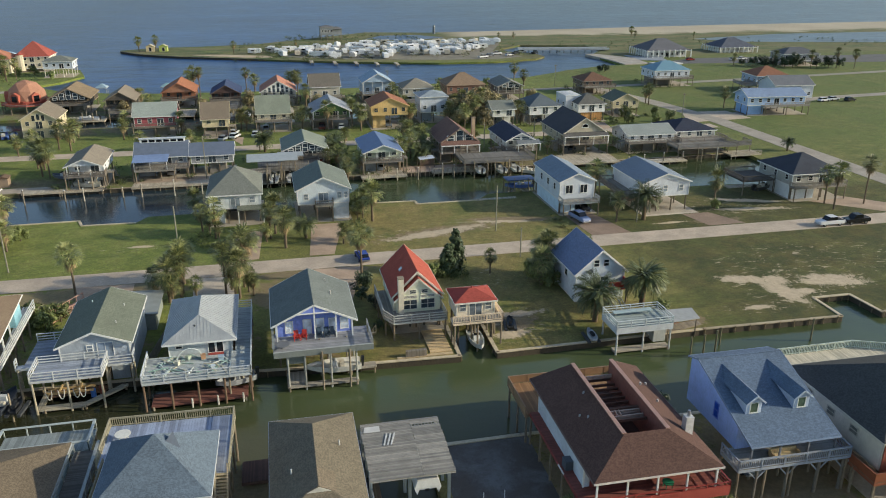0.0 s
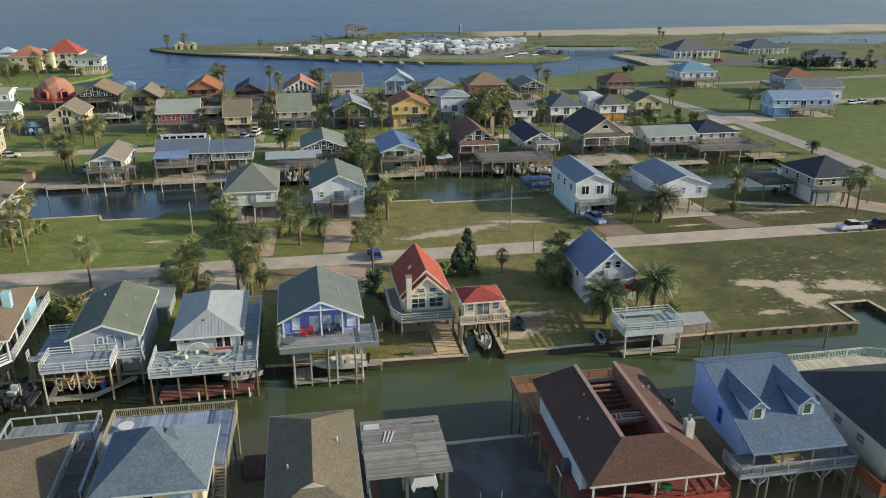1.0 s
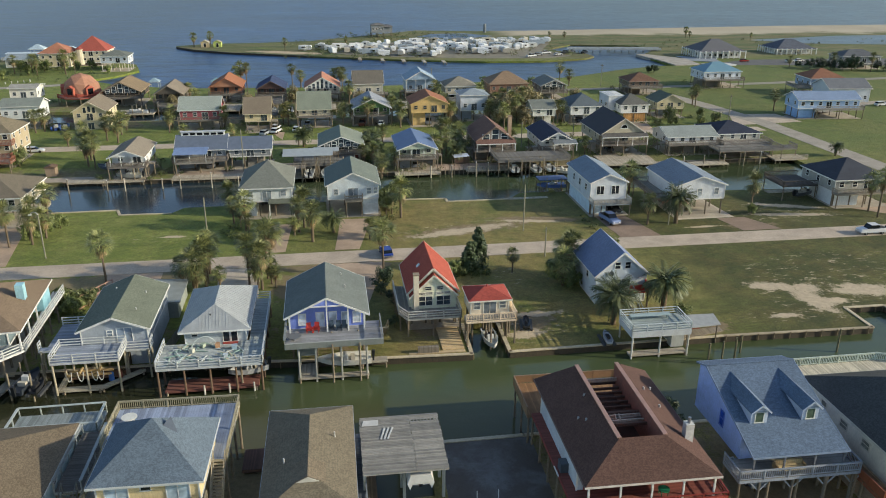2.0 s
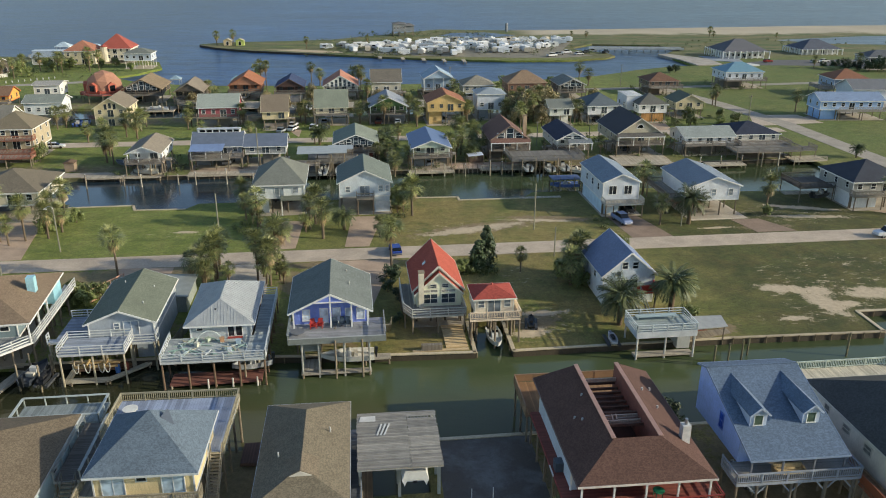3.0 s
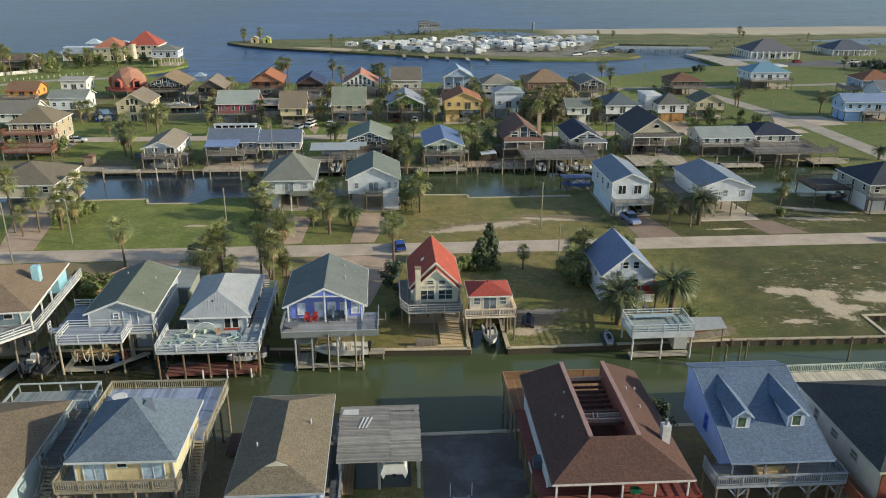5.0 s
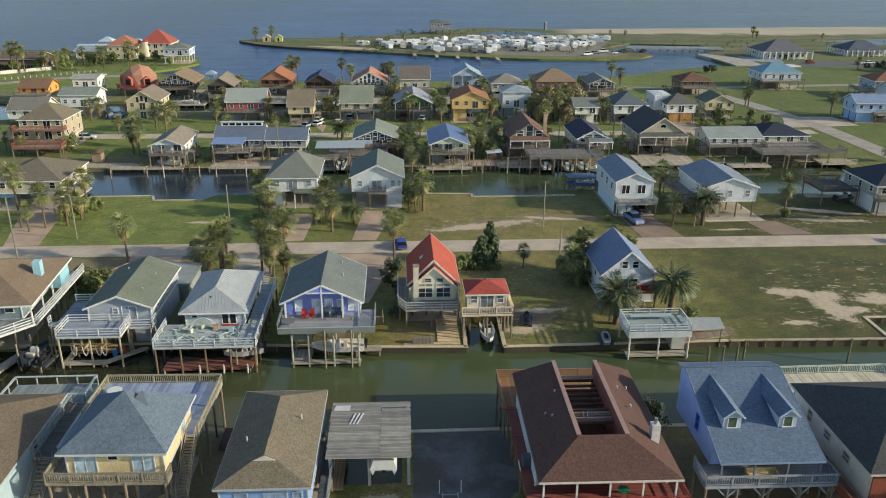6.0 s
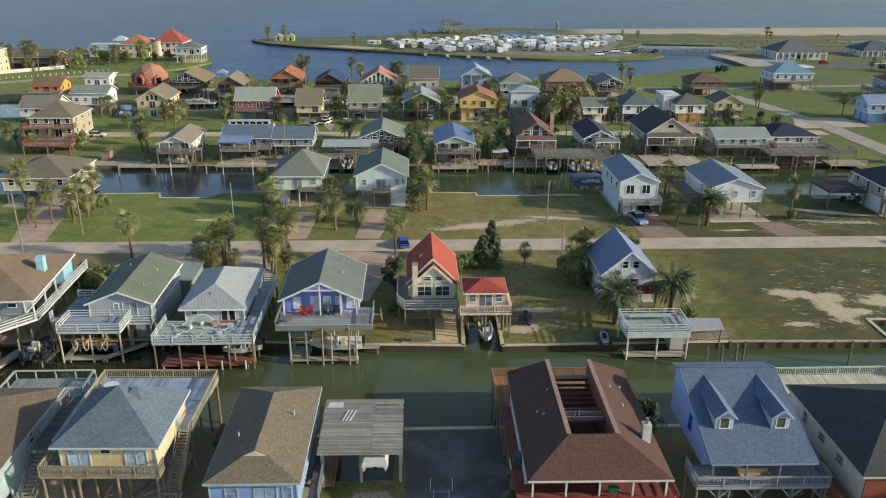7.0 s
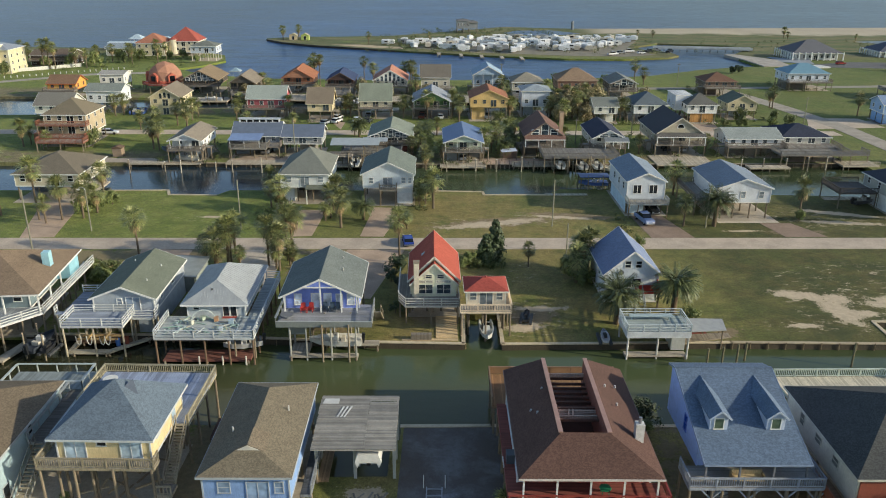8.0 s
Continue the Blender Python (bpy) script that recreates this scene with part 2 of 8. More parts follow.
GRASS = grass_material()
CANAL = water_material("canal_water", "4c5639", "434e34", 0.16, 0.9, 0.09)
CANAL.node_tree.nodes["Principled BSDF"].inputs["Specular IOR Level"].default_value = 0.75
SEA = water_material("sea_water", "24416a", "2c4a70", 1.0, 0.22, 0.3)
SEA.node_tree.nodes["Principled BSDF"].inputs["Specular IOR Level"].default_value = 0.13


# ---- building blocks ----
def bx(bm, x0, x1, y0, y1, z0, z1):
    v = [bm.verts.new((x, y, z)) for z in (z0, z1) for y in (y0, y1) for x in (x0, x1)]
    for f in ((0, 2, 3, 1), (4, 5, 7, 6), (0, 1, 5, 4), (2, 6, 7, 3), (0, 4, 6, 2), (1, 3, 7, 5)):
        bm.faces.new([v[i] for i in f])


def beam(bm, p, q, w, h):
    """A bar of width w and height h from p to q."""
    p, q = Vector(p), Vector(q)
    d = (q - p).normalized()
    side = d.cross(Vector((0, 0, 1)))
    side = side.normalized() if side.length > 1e-4 else Vector((1, 0, 0))
    up = side.cross(d)
    v = [bm.verts.new(e + side * (a * w / 2) + up * (b * h / 2)) for e in (p, q) for b in (-1, 1) for a in (-1, 1)]
    for f in ((0, 1, 3, 2), (4, 6, 7, 5), (0, 4, 5, 1), (2, 3, 7, 6), (0, 2, 6, 4), (1, 5, 7, 3)):
        bm.faces.new([v[i] for i in f])


def plate(bm, pts, th):
    """A plate with the top at pts (any flat outline), th thick downwards."""
    a = [bm.verts.new(p) for p in pts]
    b = [bm.verts.new((p[0], p[1], p[2] - th)) for p in pts]
    bm.faces.new(a)
    bm.faces.new(b[::-1])
    for i in range(len(a)):
        j = (i + 1) % len(a)
        bm.faces.new((a[i], b[i], b[j], a[j]))


def profile(bm, pts, v0, v1, along="y"):
    """The outline pts in (u, z), drawn out from v0 to v1."""
    def at(u, z, v):
        return (u, v, z) if along == "y" else (v, u, z)
    a, b = [bm.verts.new(at(u, z, v0)) for u, z in pts], [bm.verts.new(at(u, z, v1)) for u, z in pts]
    bm.faces.new(a)
    bm.faces.new(b[::-1])
    for i in range(len(a)):
        j = (i + 1) % len(a)
        bm.faces.new((a[i], b[i], b[j], a[j]))


def tube(bm, p, q, r0, r1, n=8, cap=True):
    p, q = Vector(p), Vector(q)
    d = (q - p).normalized()
    s = d.orthogonal().normalized()
    t = d.cross(s)
    rings = [[bm.verts.new(e + (s * math.cos(a) + t * math.sin(a)) * r) for a in [2 * math.pi * i / n for i in range(n)]] for e, r in ((p, r0), (q, r1))]
    for i in range(n):
        j = (i + 1) % n
        bm.faces.new((rings[0][i], rings[0][j], rings[1][j], rings[1][i]))
    if cap:
        bm.faces.new(rings[0][::-1])
        bm.faces.new(rings[1])


def mesh_of(name, bm, material, smooth=False):
    bmesh.ops.recalc_face_normals(bm, faces=bm.faces)
    me = bpy.data.meshes.new(name)
    bm.to_mesh(me)
    bm.free()
    me.materials.append(material)
    if smooth:
        me.polygons.foreach_set("use_smooth", [True] * len(me.polygons))
    return me


def part(name, bm, material, parent, label="", smooth=False, m=None):
    """Links bm as one mesh object under a thing or part."""
    ob = new(name, bm if isinstance(bm, bpy.types.Mesh) else mesh_of(name, bm, material, smooth))
    ob.parent = parent
    if m is not None:
        ob.matrix_basis = m
    return tagged(ob, label)


def thing(name, label, category, x, y, z=0.0, yaw=0.0, group=""):
    ob = new(name)
    ob.empty_display_size = 0.3
    ob.matrix_basis = pose(x, y, z, 0, 0, yaw)
    return tagged(ob, label, category, group)


def setting(name, bm, material, label="", category=""):
    return tagged(new(name, mesh_of(name, bm, material)), label, category, "", "structure")


def one(fn, *a):
    bm = bmesh.new()
    fn(bm, *a)
    return bm


shared = {}


def shape(key, fn, material, smooth=False):
    """Mesh data made once and then shared."""
    k = (key, material.name)
    if k not in shared:
        bm = bmesh.new()
        fn(bm)
        shared[k] = mesh_of(key if isinstance(key, str) else key[0], bm, material, smooth)
    return shared[k]


def pole_part(name, parent, x, y, z0, z1, r, material, square=False):
    me = shape((name, r, square), (lambda b: bx(b, -r, r, -r, r, 0, 1)) if square else (lambda b: tube(b, (0, 0, 0), (0, 0, 1), r, r * 0.92, 7)), material)
    ob = part(name, me, None, parent)
    ob.location, ob.scale = (x, y, z0), (1, 1, z1 - z0)
    return ob


WHITE = "e2e2dc"
FACE = {"f": 0, "r": 90, "b": 180, "l": -90}


def opening(parent, side, u, v, z, w, h, trim=WHITE, pane="20262b", name="window", bars=True):
    """A window or glazed door on a wall: surround with sill, and the pane in it. z is its sill."""
    t = 0.09

    def surround(b):
        bx(b, -w / 2 - t, w / 2 + t, -0.07, 0.0, h, h + t)
        bx(b, -w / 2 - t - 0.03, w / 2 + t + 0.03, -0.1, 0.0, -t, 0)
        bx(b, -w / 2 - t, -w / 2, -0.07, 0.0, 0, h)
        bx(b, w / 2, w / 2 + t, -0.07, 0.0, 0, h)
        if bars and h < 1.7 and name == "window":
            bx(b, -w / 2, w / 2, -0.05, 0.0, h / 2 - 0.03, h / 2 + 0.03)
        if bars and w > 1.3:
            bx(b, -0.04, 0.04, -0.055, 0.0, 0, h)
    ob = part(name, shape((name, w, h, bars), surround, paint(trim)), None, parent, m=pose(u, v, z, 0, 0, FACE[side]))
    part("pane", shape(("pane", w, h), lambda b: bx(b, -w / 2, w / 2, -0.025, 0.0, 0, h), glass(pane)), None, ob)
    return ob


def railing(parent, p, q, z, style, colour, fine):
    """A railing from p to q on a floor at z. fine: posts as parts of their own."""
    p, q = Vector((p[0], p[1], z)), Vector((q[0], q[1], z))
    d, length = (q - p).normalized(), (q - p).length
    m = paint(colour) if style in ("slats", "solid", "open") else timber(colour)
    top = 1.0
    n = max(1, round(length / (2.3 if fine else 6.0)))
    up = Vector((0, 0, 1))
    bars = [("top_rail", top, 0.14, 0.06)]
    if style == "slats":
        bars += [("rail", k, 0.04, 0.14) for k in (0.25, 0.62)]
    elif style == "open":
        bars = [("top_rail", top, 0.3, 0.06)]
    elif style == "solid":
        bars += [("panel", 0.5, 0.05, 0.86)]
    else:
        bars += [("rail", 0.88, 0.05, 0.09), ("rail", 0.12, 0.05, 0.09)]
    if not fine:
        bm = bmesh.new()
        for nm, k, w, h in bars:
            beam(bm, p + up * k, q + up * k, w, h)
        for i in range(n + 1):
            e = p + d * (length * i / n)
            bx(bm, e.x - 0.06, e.x + 0.06, e.y - 0.06, e.y + 0.06, z - 0.2, z + top)
        k = int(length / 0.3) if style == "balusters" else 0
        for i in range(1, k):
            e = p + d * (length * i / k)
            bx(bm, e.x - 0.035, e.x + 0.035, e.y - 0.035, e.y + 0.035, z + 0.1, z + 0.92)
        tagged(part("railing", bm, m, parent), kind="stuff")
        return
    for nm, k, w, h in bars:
        part(nm, one(beam, p + up * k, q + up * k, w, h), m, parent)
    for i in range(n + 1):
        e = p + d * (length * i / n)
        pole_part("railing_post", parent, e.x, e.y, z - 0.25, z + top + 0.06, 0.06, m, True)
    if style == "balusters":
        bm = bmesh.new()
        k = int(length / 0.21)
        for i in range(1, k):
            e = p + d * (length * i / k)
            bx(bm, e.x - 0.024, e.x + 0.024, e.y - 0.024, e.y + 0.024, z + 0.1, z + 0.92)
        tagged(part("balustrade", bm, m, parent), kind="stuff")


def deck(parent, pts, z, rails="", style="balusters", colour="8f8778", floor=None, legs=True, foot=-0.3, fine=False, across=0, leg="7d715f", th=0.28):
    """A raised floor on posts. pts: its outline; rails: the numbers of the edges that carry a railing."""
    part("deck", one(plate, [(x, y, z) for x, y in pts], 0.06), floor or boards("8f8a80", across), parent)
    rim = paint(colour) if style in ("slats", "solid") else timber(colour)
    bm = bmesh.new()
    for i in range(len(pts)):
        a, b = pts[i], pts[(i + 1) % len(pts)]
        beam(bm, (a[0], a[1], z - 0.06 - th / 2), (b[0], b[1], z - 0.06 - th / 2), 0.08, th)
        if fine:
            part("rim_joist", bm, rim, parent)
            bm = bmesh.new()
    if not fine:
        tagged(part("rim", bm, rim, parent), kind="stuff")
    for i in range(len(pts)):
        a, b = Vector(pts[i]), Vector(pts[(i + 1) % len(pts)])
        if str(i) in rails:
            railing(parent, a, b, z, style, colour, fine)
        if legs and (fine or i != 2):
            n = max(1, round((b - a).length / (3.4 if fine else 6.4)))
            c = (Vector(pts[0]) + Vector(pts[len(pts) // 2])) / 2
            for k in range(n):
                e = a + (b - a) * (k / n)
                e += (c - e).normalized() * 0.22
                pole_part("piling", parent, e.x, e.y, foot, z - 0.1, 0.14, timber(leg))


def flight(parent, p, q, width, colour="8a8069", rise=0.19):
    """Open stairs from p, below, to q, above."""
    p, q = Vector(p), Vector(q)
    n = max(3, round((q.z - p.z) / rise))
    d = Vector((q.x - p.x, q.y - p.y, 0)).normalized()
    s = Vector((d.y, -d.x, 0)) * (width / 2)
    ob = part("stringer", one(beam, p + s, q + s, 0.06, 0.28), timber(colour), parent)
    part("stringer", one(beam, p - s, q - s, 0.06, 0.28), timber(colour), parent)
    for k in (-1, 1):
        part("handrail", one(beam, p + s * k + Vector((0, 0, 1)), q + s * k + Vector((0, 0, 1)), 0.06, 0.1), timber(colour), parent)
        for f in (0.0, 0.5, 1.0):
            e = p.lerp(q, f) + s * k
            pole_part("railing_post", parent, e.x, e.y, e.z, e.z + 1.0, 0.05, timber(colour), True)
    me = shape(("tread", width), lambda b: bx(b, -width / 2, width / 2, -0.14, 0.14, -0.03, 0.03), timber("9a907a"))
    for i in range(n):
        e = p.lerp(q, (i + 0.5) / n)
        part("tread", me, None, ob, m=Matrix.Translation(e) @ pose(0, 0, 0, 0, 0, math.degrees(math.atan2(d.y, d.x)) - 90))


# ---- houses ----
def trim_boards(ob, bars, trim, far):
    """The boards along a roof's edges: each a part, or all in one where the roof is far off."""
    bm = bmesh.new()
    for q in bars:
        beam(bm, *q)
        if not far:
            part("fascia_board", bm, trim, ob)
            bm = bmesh.new()
    if far:
        tagged(part("fascia", bm, trim, ob), kind="stuff")


def gable_roof(parent, u0, u1, v0, v1, ze, za, o, roof, trim, along="y", th=0.16, name="roof", back=True, far=False):
    """Two slopes with the ridge along y (or x) over walls that end at ze; za is the ridge."""
    mid, s = (u0 + u1) / 2, (za - ze) / ((u1 - u0) / 2)
    zl = ze - o * s
    a, b = v0 - o, v1 + (o if back else 0)
    bm = bmesh.new()
    profile(bm, [(u0 - o, zl), (mid, za), (u1 + o, zl), (u1 + o, zl + th), (mid, za + th * 1.15), (u0 - o, zl + th)], a, b, along)
    ob = part(name, bm, roof, parent)

    def at(u, v, z):
        return (u, v, z) if along == "y" else (v, u, z)
    bars = [(at(e, v, zl + th / 2 - 0.04), at(mid, v, za + th / 2 - 0.04), 0.06, 0.24) for v in (a - 0.02, b + 0.02) for e in (u0 - o, u1 + o)]
    bars += [(at(e + k, a, zl + th / 2 - 0.03), at(e + k, b, zl + th / 2 - 0.03), 0.05, 0.2) for e, k in ((u0 - o, -0.03), (u1 + o, 0.03))]
    trim_boards(ob, bars, trim, far)
    return ob


def hip_roof(parent, u0, u1, v0, v1, ze, za, o, roof, trim, th=0.16, ridge=None, far=False):
    w, d = u1 - u0, v1 - v0
    r = min(w, d) / 2
    zl = ze - o * (za - ze) / r
    c = [(u0 - o, v0 - o), (u1 + o, v0 - o), (u1 + o, v1 + o), (u0 - o, v1 + o)]
    um, vm = (u0 + u1) / 2, (v0 + v1) / 2
    if ridge:
        e, f = ridge
    elif w >= d:
        e, f = (u0 + r, vm), (u1 - r, vm)
    else:
        e, f = (um, v0 + r), (um, v1 - r)
    bm = bmesh.new()
    lo = [bm.verts.new((x, y, zl)) for x, y in c]
    hi = [bm.verts.new((x, y, zl + th)) for x, y in c]
    t = [bm.verts.new((x, y, za + th)) for x, y in (e, f)]
    point = (Vector(e) - Vector(f)).length < 0.05
    if point:
        for i in range(4):
            bm.faces.new((hi[i], hi[(i + 1) % 4], t[0]))
        bm.verts.remove(t[1])
    elif abs(e[1] - f[1]) < abs(e[0] - f[0]):
        for q in ((hi[0], hi[1], t[1], t[0]), (hi[1], hi[2], t[1]), (hi[2], hi[3], t[0], t[1]), (hi[3], hi[0], t[0])):
            bm.faces.new(q)
    else:
        for q in ((hi[0], hi[1], t[0]), (hi[1], hi[2], t[1], t[0]), (hi[2], hi[3], t[1]), (hi[3], hi[0], t[0], t[1])):
            bm.faces.new(q)
    for i in range(4):
        bm.faces.new((lo[i], lo[(i + 1) % 4], hi[(i + 1) % 4], hi[i]))
    bm.faces.new(lo)
    ob = part("roof", bm, roof, parent)
    trim_boards(ob, [((*c[i], zl + th / 2 - 0.03), (*c[(i + 1) % 4], zl + th / 2 - 0.03), 0.07, 0.22) for i in range(4)], trim, far)
    return ob


def house(label, x0, x1, y0, d, f, h, a, kind, wall, roof, trim=WHITE, o=0.5, yaw=1.6, windows=None, sides=True, under=(), legs=(4, 3),
          foot=-0.05, leg="6d6353", door=True, name="house", pane="20262b", fine=False, ridge=None, over=0.0, slab="a89e8d"):
    """A house on posts (or on the ground, where f is 0). kind: gy, gx (ridge along y, x), hip. roof is a material."""
    w = x1 - x0
    ob = thing(name, label, "house", x0, y0, 0, yaw)
    walls = siding(wall)
    bm = bmesh.new()
    if kind == "gy":
        profile(bm, [(0, f), (w, f), (w, h), (w / 2, a), (0, h)], 0, d)
    elif kind == "gx":
        profile(bm, [(0, f), (d, f), (d, h), (d / 2, a), (0, h)], 0, w, "x")
    else:
        bx(bm, 0, w, 0, d, f, h)
    part("wall", bm, walls, ob)
    for u, v in ((0, 0), (w, 0)) if y0 > 120 else ((0, 0), (w, 0), (w, d) if x0 < -4 else (0, d)):
        part("corner_board", one(bx, u - 0.07, u + 0.07, v - 0.07, v + 0.07, f, h - 0.02), paint(trim), ob)
    part("floor_band", one(bx, -0.04, w + 0.04, -0.04, d + 0.04, f - 0.22, f), paint(trim), ob)
    t = paint(trim)
    if kind == "gy":
        gable_roof(ob, 0, w, -over, d, h, a, o, roof, t, far=y0 > 90)
    elif kind == "gx":
        gable_roof(ob, 0, d, 0, w, h, a, o, roof, t, "x", far=y0 > 90)
    else:
        hip_roof(ob, 0, w, -over, d, h, a, o, roof, t, ridge=ridge, far=y0 > 120)
    if f > 1.0:
        if foot > -1:
            part("slab", one(bx, -0.4, w + 0.4, -1.6, d + 0.4, -0.3, 0.045), concrete(slab), ob)
        nu, nv = legs
        for i in range(nu):
            for j in range(nv):
                pole_part("piling", ob, 0.3 + (w - 0.6) * i / (nu - 1), 0.3 + (d - 0.6) * j / (nv - 1), foot, f - 0.1, 0.16, timber(leg))
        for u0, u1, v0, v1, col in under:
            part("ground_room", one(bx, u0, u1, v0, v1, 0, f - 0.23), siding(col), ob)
    storeys = max(1, int((h - f + 0.5) / 2.7))
    for s in range(storeys):
        z = f + s * 2.75
        if windows is None:
            n = max(1, int(w / 2.7))
            for i in range(n):
                u = w * (i + 0.5) / n
                if door and n > 1 and i == n // 2:
                    opening(ob, "f", u, 0, z + 0.05, min(1.7, w / n - 0.5), min(2.0, h - f - 0.3), trim, pane, "door")
                else:
                    opening(ob, "f", u, 0, z + min(0.95, h - f - 1.4), min(1.0, w / n - 0.5), 1.1, trim, pane)
        if sides:
            n = max(1, int(d / 4))
            for i in range(n):
                for side, u in ((("r", w),) if x0 < -4 else (("l", 0),)):
                    opening(ob, side, u, d * (i + 0.5) / n, z + min(0.95, h - f - 1.4), 0.9, 1.1, trim, pane)
    for q in windows or ():
        opening(ob, *q[:6], trim, pane, q[6] if len(q) > 6 else "window")
    return ob


# ---- plants ----
def blade(bm, p, d, n, length, w, droop):
    """A narrow leaf from p along d with its tip bent down."""
    s = d.cross(n).normalized() * w
    m = p + d * (length * 0.55) + n * 0.02
    e = p + d * length - Vector((0, 0, droop))
    a, b, c = bm.verts.new(p), bm.verts.new(m + s), bm.verts.new(m - s)
    t = bm.verts.new(e)
    bm.faces.new((a, c, b))
    bm.faces.new((b, c, t))


def fan_crown(seed, fronds, low, high, reach, dead=False):
    rnd = random.Random(seed)
    bm = bmesh.new()
    for i in range(fronds):
        el, az = radians(rnd.uniform(low, high)), rnd.uniform(0, 2 * math.pi)
        d = Vector((math.cos(el) * math.cos(az), math.cos(el) * math.sin(az), math.sin(el)))
        stalk = reach * rnd.uniform(0.4, 0.62)
        hub = d * stalk
        if not dead:
            beam(bm, (0, 0, 0), hub, 0.05, 0.04)
        side = d.cross(Vector((0, 0, 1))).normalized()
        up = side.cross(d).normalized()
        k = 7
        for j in range(k):
            a = radians(-75 + 150 * j / (k - 1) + rnd.uniform(-5, 5))
            q = (d * math.cos(a) + side * math.sin(a)).normalized()
            blade(bm, hub, q, up, reach * rnd.uniform(0.42, 0.66), 0.06 * reach / 1.7, reach * (0.1 if not dead else 0.35) * rnd.uniform(0.4, 1.5))
    return bm


def feather_crown(seed, fronds, reach):
    rnd = random.Random(seed)
    bm = bmesh.new()
    for i in range(fronds):
        el, az = radians(rnd.choice([rnd.uniform(40, 88), rnd.uniform(10, 60), rnd.uniform(-15, 30)])), rnd.uniform(0, 2 * math.pi)
        out, p, pitch = Vector((math.cos(az), math.sin(az), 0)), Vector((0, 0, 0)), el
        side = Vector((-out.y, out.x, 0))
        n, bend = 9, radians(rnd.uniform(5, 11))
        seg = reach / n
        for k in range(n):
            d = out * math.cos(pitch) + Vector((0, 0, math.sin(pitch)))
            q = p + d * seg
            beam(bm, p, q, 0.07 * (1 - k / n) + 0.015, 0.04)
            up = side.cross(d)
            for j in (0.1, 0.35, 0.6, 0.85):
                for sg in (-1, 1):
                    w = (side * sg * 0.8 + d * 0.55 + up * 0.18).normalized()
                    blade(bm, p + d * seg * j, w, up, reach * 0.21 * (1 - 0.55 * abs(k / n - 0.4)), 0.034, 0.12)
            p, pitch = q, pitch - bend
    return bm


def clump_crown(seed, count, leaf):
    """An uneven crown of small leaves in clumps, in a box 1 wide and 1 high above 0."""
    rnd = random.Random(seed)
    bm = bmesh.new()
    lumps = [(Vector((rnd.uniform(-0.33, 0.33), rnd.uniform(-0.33, 0.33), rnd.uniform(0.25, 0.82))), rnd.uniform(0.12, 0.24)) for _ in range(16)]
    for i in range(count):
        c, r = rnd.choice(lumps)
        o = Vector((rnd.gauss(0, 1), rnd.gauss(0, 1), rnd.gauss(0, 1))).normalized() * r * rnd.uniform(0.65, 1.08)
        p = c + o
        p.z = max(0.03, p.z)
        n = (o.normalized() + Vector((rnd.uniform(-.7, .7), rnd.uniform(-.7, .7), rnd.uniform(-.2, .8)))).normalized()
        a = n.orthogonal().normalized()
        b = n.cross(a)
        s = leaf * rnd.uniform(0.6, 1.3)
        bm.faces.new([bm.verts.new(p + a * (x * s) + b * (y * s * 0.55)) for x, y in ((-1, 0), (0, -1), (1, 0), (0, 1))])
    return bm


def cone_crown(seed, count, leaf):
    """A dense pointed crown of small sprays, 1 wide and 1 high."""
    rnd = random.Random(seed)
    bm = bmesh.new()
    lumps = [(rnd.uniform(0, 6.3), f ** 0.8, rnd.uniform(0.6, 1.15)) for f in [(i + 0.5) / 90 for i in range(90)]]
    for i in range(count):
        a, z, w = rnd.choice(lumps)
        r = 0.4 * w * (1.02 - z) ** 0.42 * min(1, 0.5 + z * 2)
        c = Vector((math.cos(a) * r * 0.55, math.sin(a) * r * 0.55, z * 0.94))
        o = Vector((rnd.gauss(0, 1), rnd.gauss(0, 1), rnd.gauss(0, 0.8))).normalized()
        p = c + o * (0.13 * w * (1.2 - z)) * rnd.uniform(0.5, 1.15)
        p.z = max(0.03, p.z)
        n = (o + Vector((rnd.uniform(-.6, .6), rnd.uniform(-.6, .6), rnd.uniform(-.1, .7)))).normalized()
        u = n.orthogonal().normalized()
        v = n.cross(u)
        s = leaf * rnd.uniform(0.6, 1.3)
        bm.faces.new([bm.verts.new(p + u * (x * s) + v * (y * s * 0.6)) for x, y in ((-1, 0), (0, -1), (1, 0), (0, 1))])
    return bm


PALM_GREEN, PALM_DRY = leaves("8f9058", "455230"), leaves("a8926a", "715f42")
TRUNK = timber("6b5d4a")
FANS = [mesh_of("crown", fan_crown(s, 44, -48, 82, 2.4), PALM_GREEN) for s in (1, 2, 3)]
SKIRTS = [mesh_of("skirt", fan_crown(s, 34, -86, -38, 1.6, True), PALM_DRY) for s in (7, 8)]
DATES = [mesh_of("crown", feather_crown(s, 84, 3.9), leaves("636a3f", "303c20")) for s in (4, 5)]
BUSHES = [mesh_of("crown", clump_crown(s, 1500, 0.05), leaves("788046", "4f5b30")) for s in (11, 12, 13)]
BROWNS = [mesh_of("crown", clump_crown(s, 1900, 0.04), leaves("9a8c63", "6a6440")) for s in (18, 19)]
DARKS = [mesh_of("crown", clump_crown(s, 1500, 0.045), leaves("3a4a2c", "29371f")) for s in (14, 15)]


CONES = [mesh_of("crown", cone_crown(s, 5200, 0.036), leaves("56653f", "324226")) for s in (16, 17)]


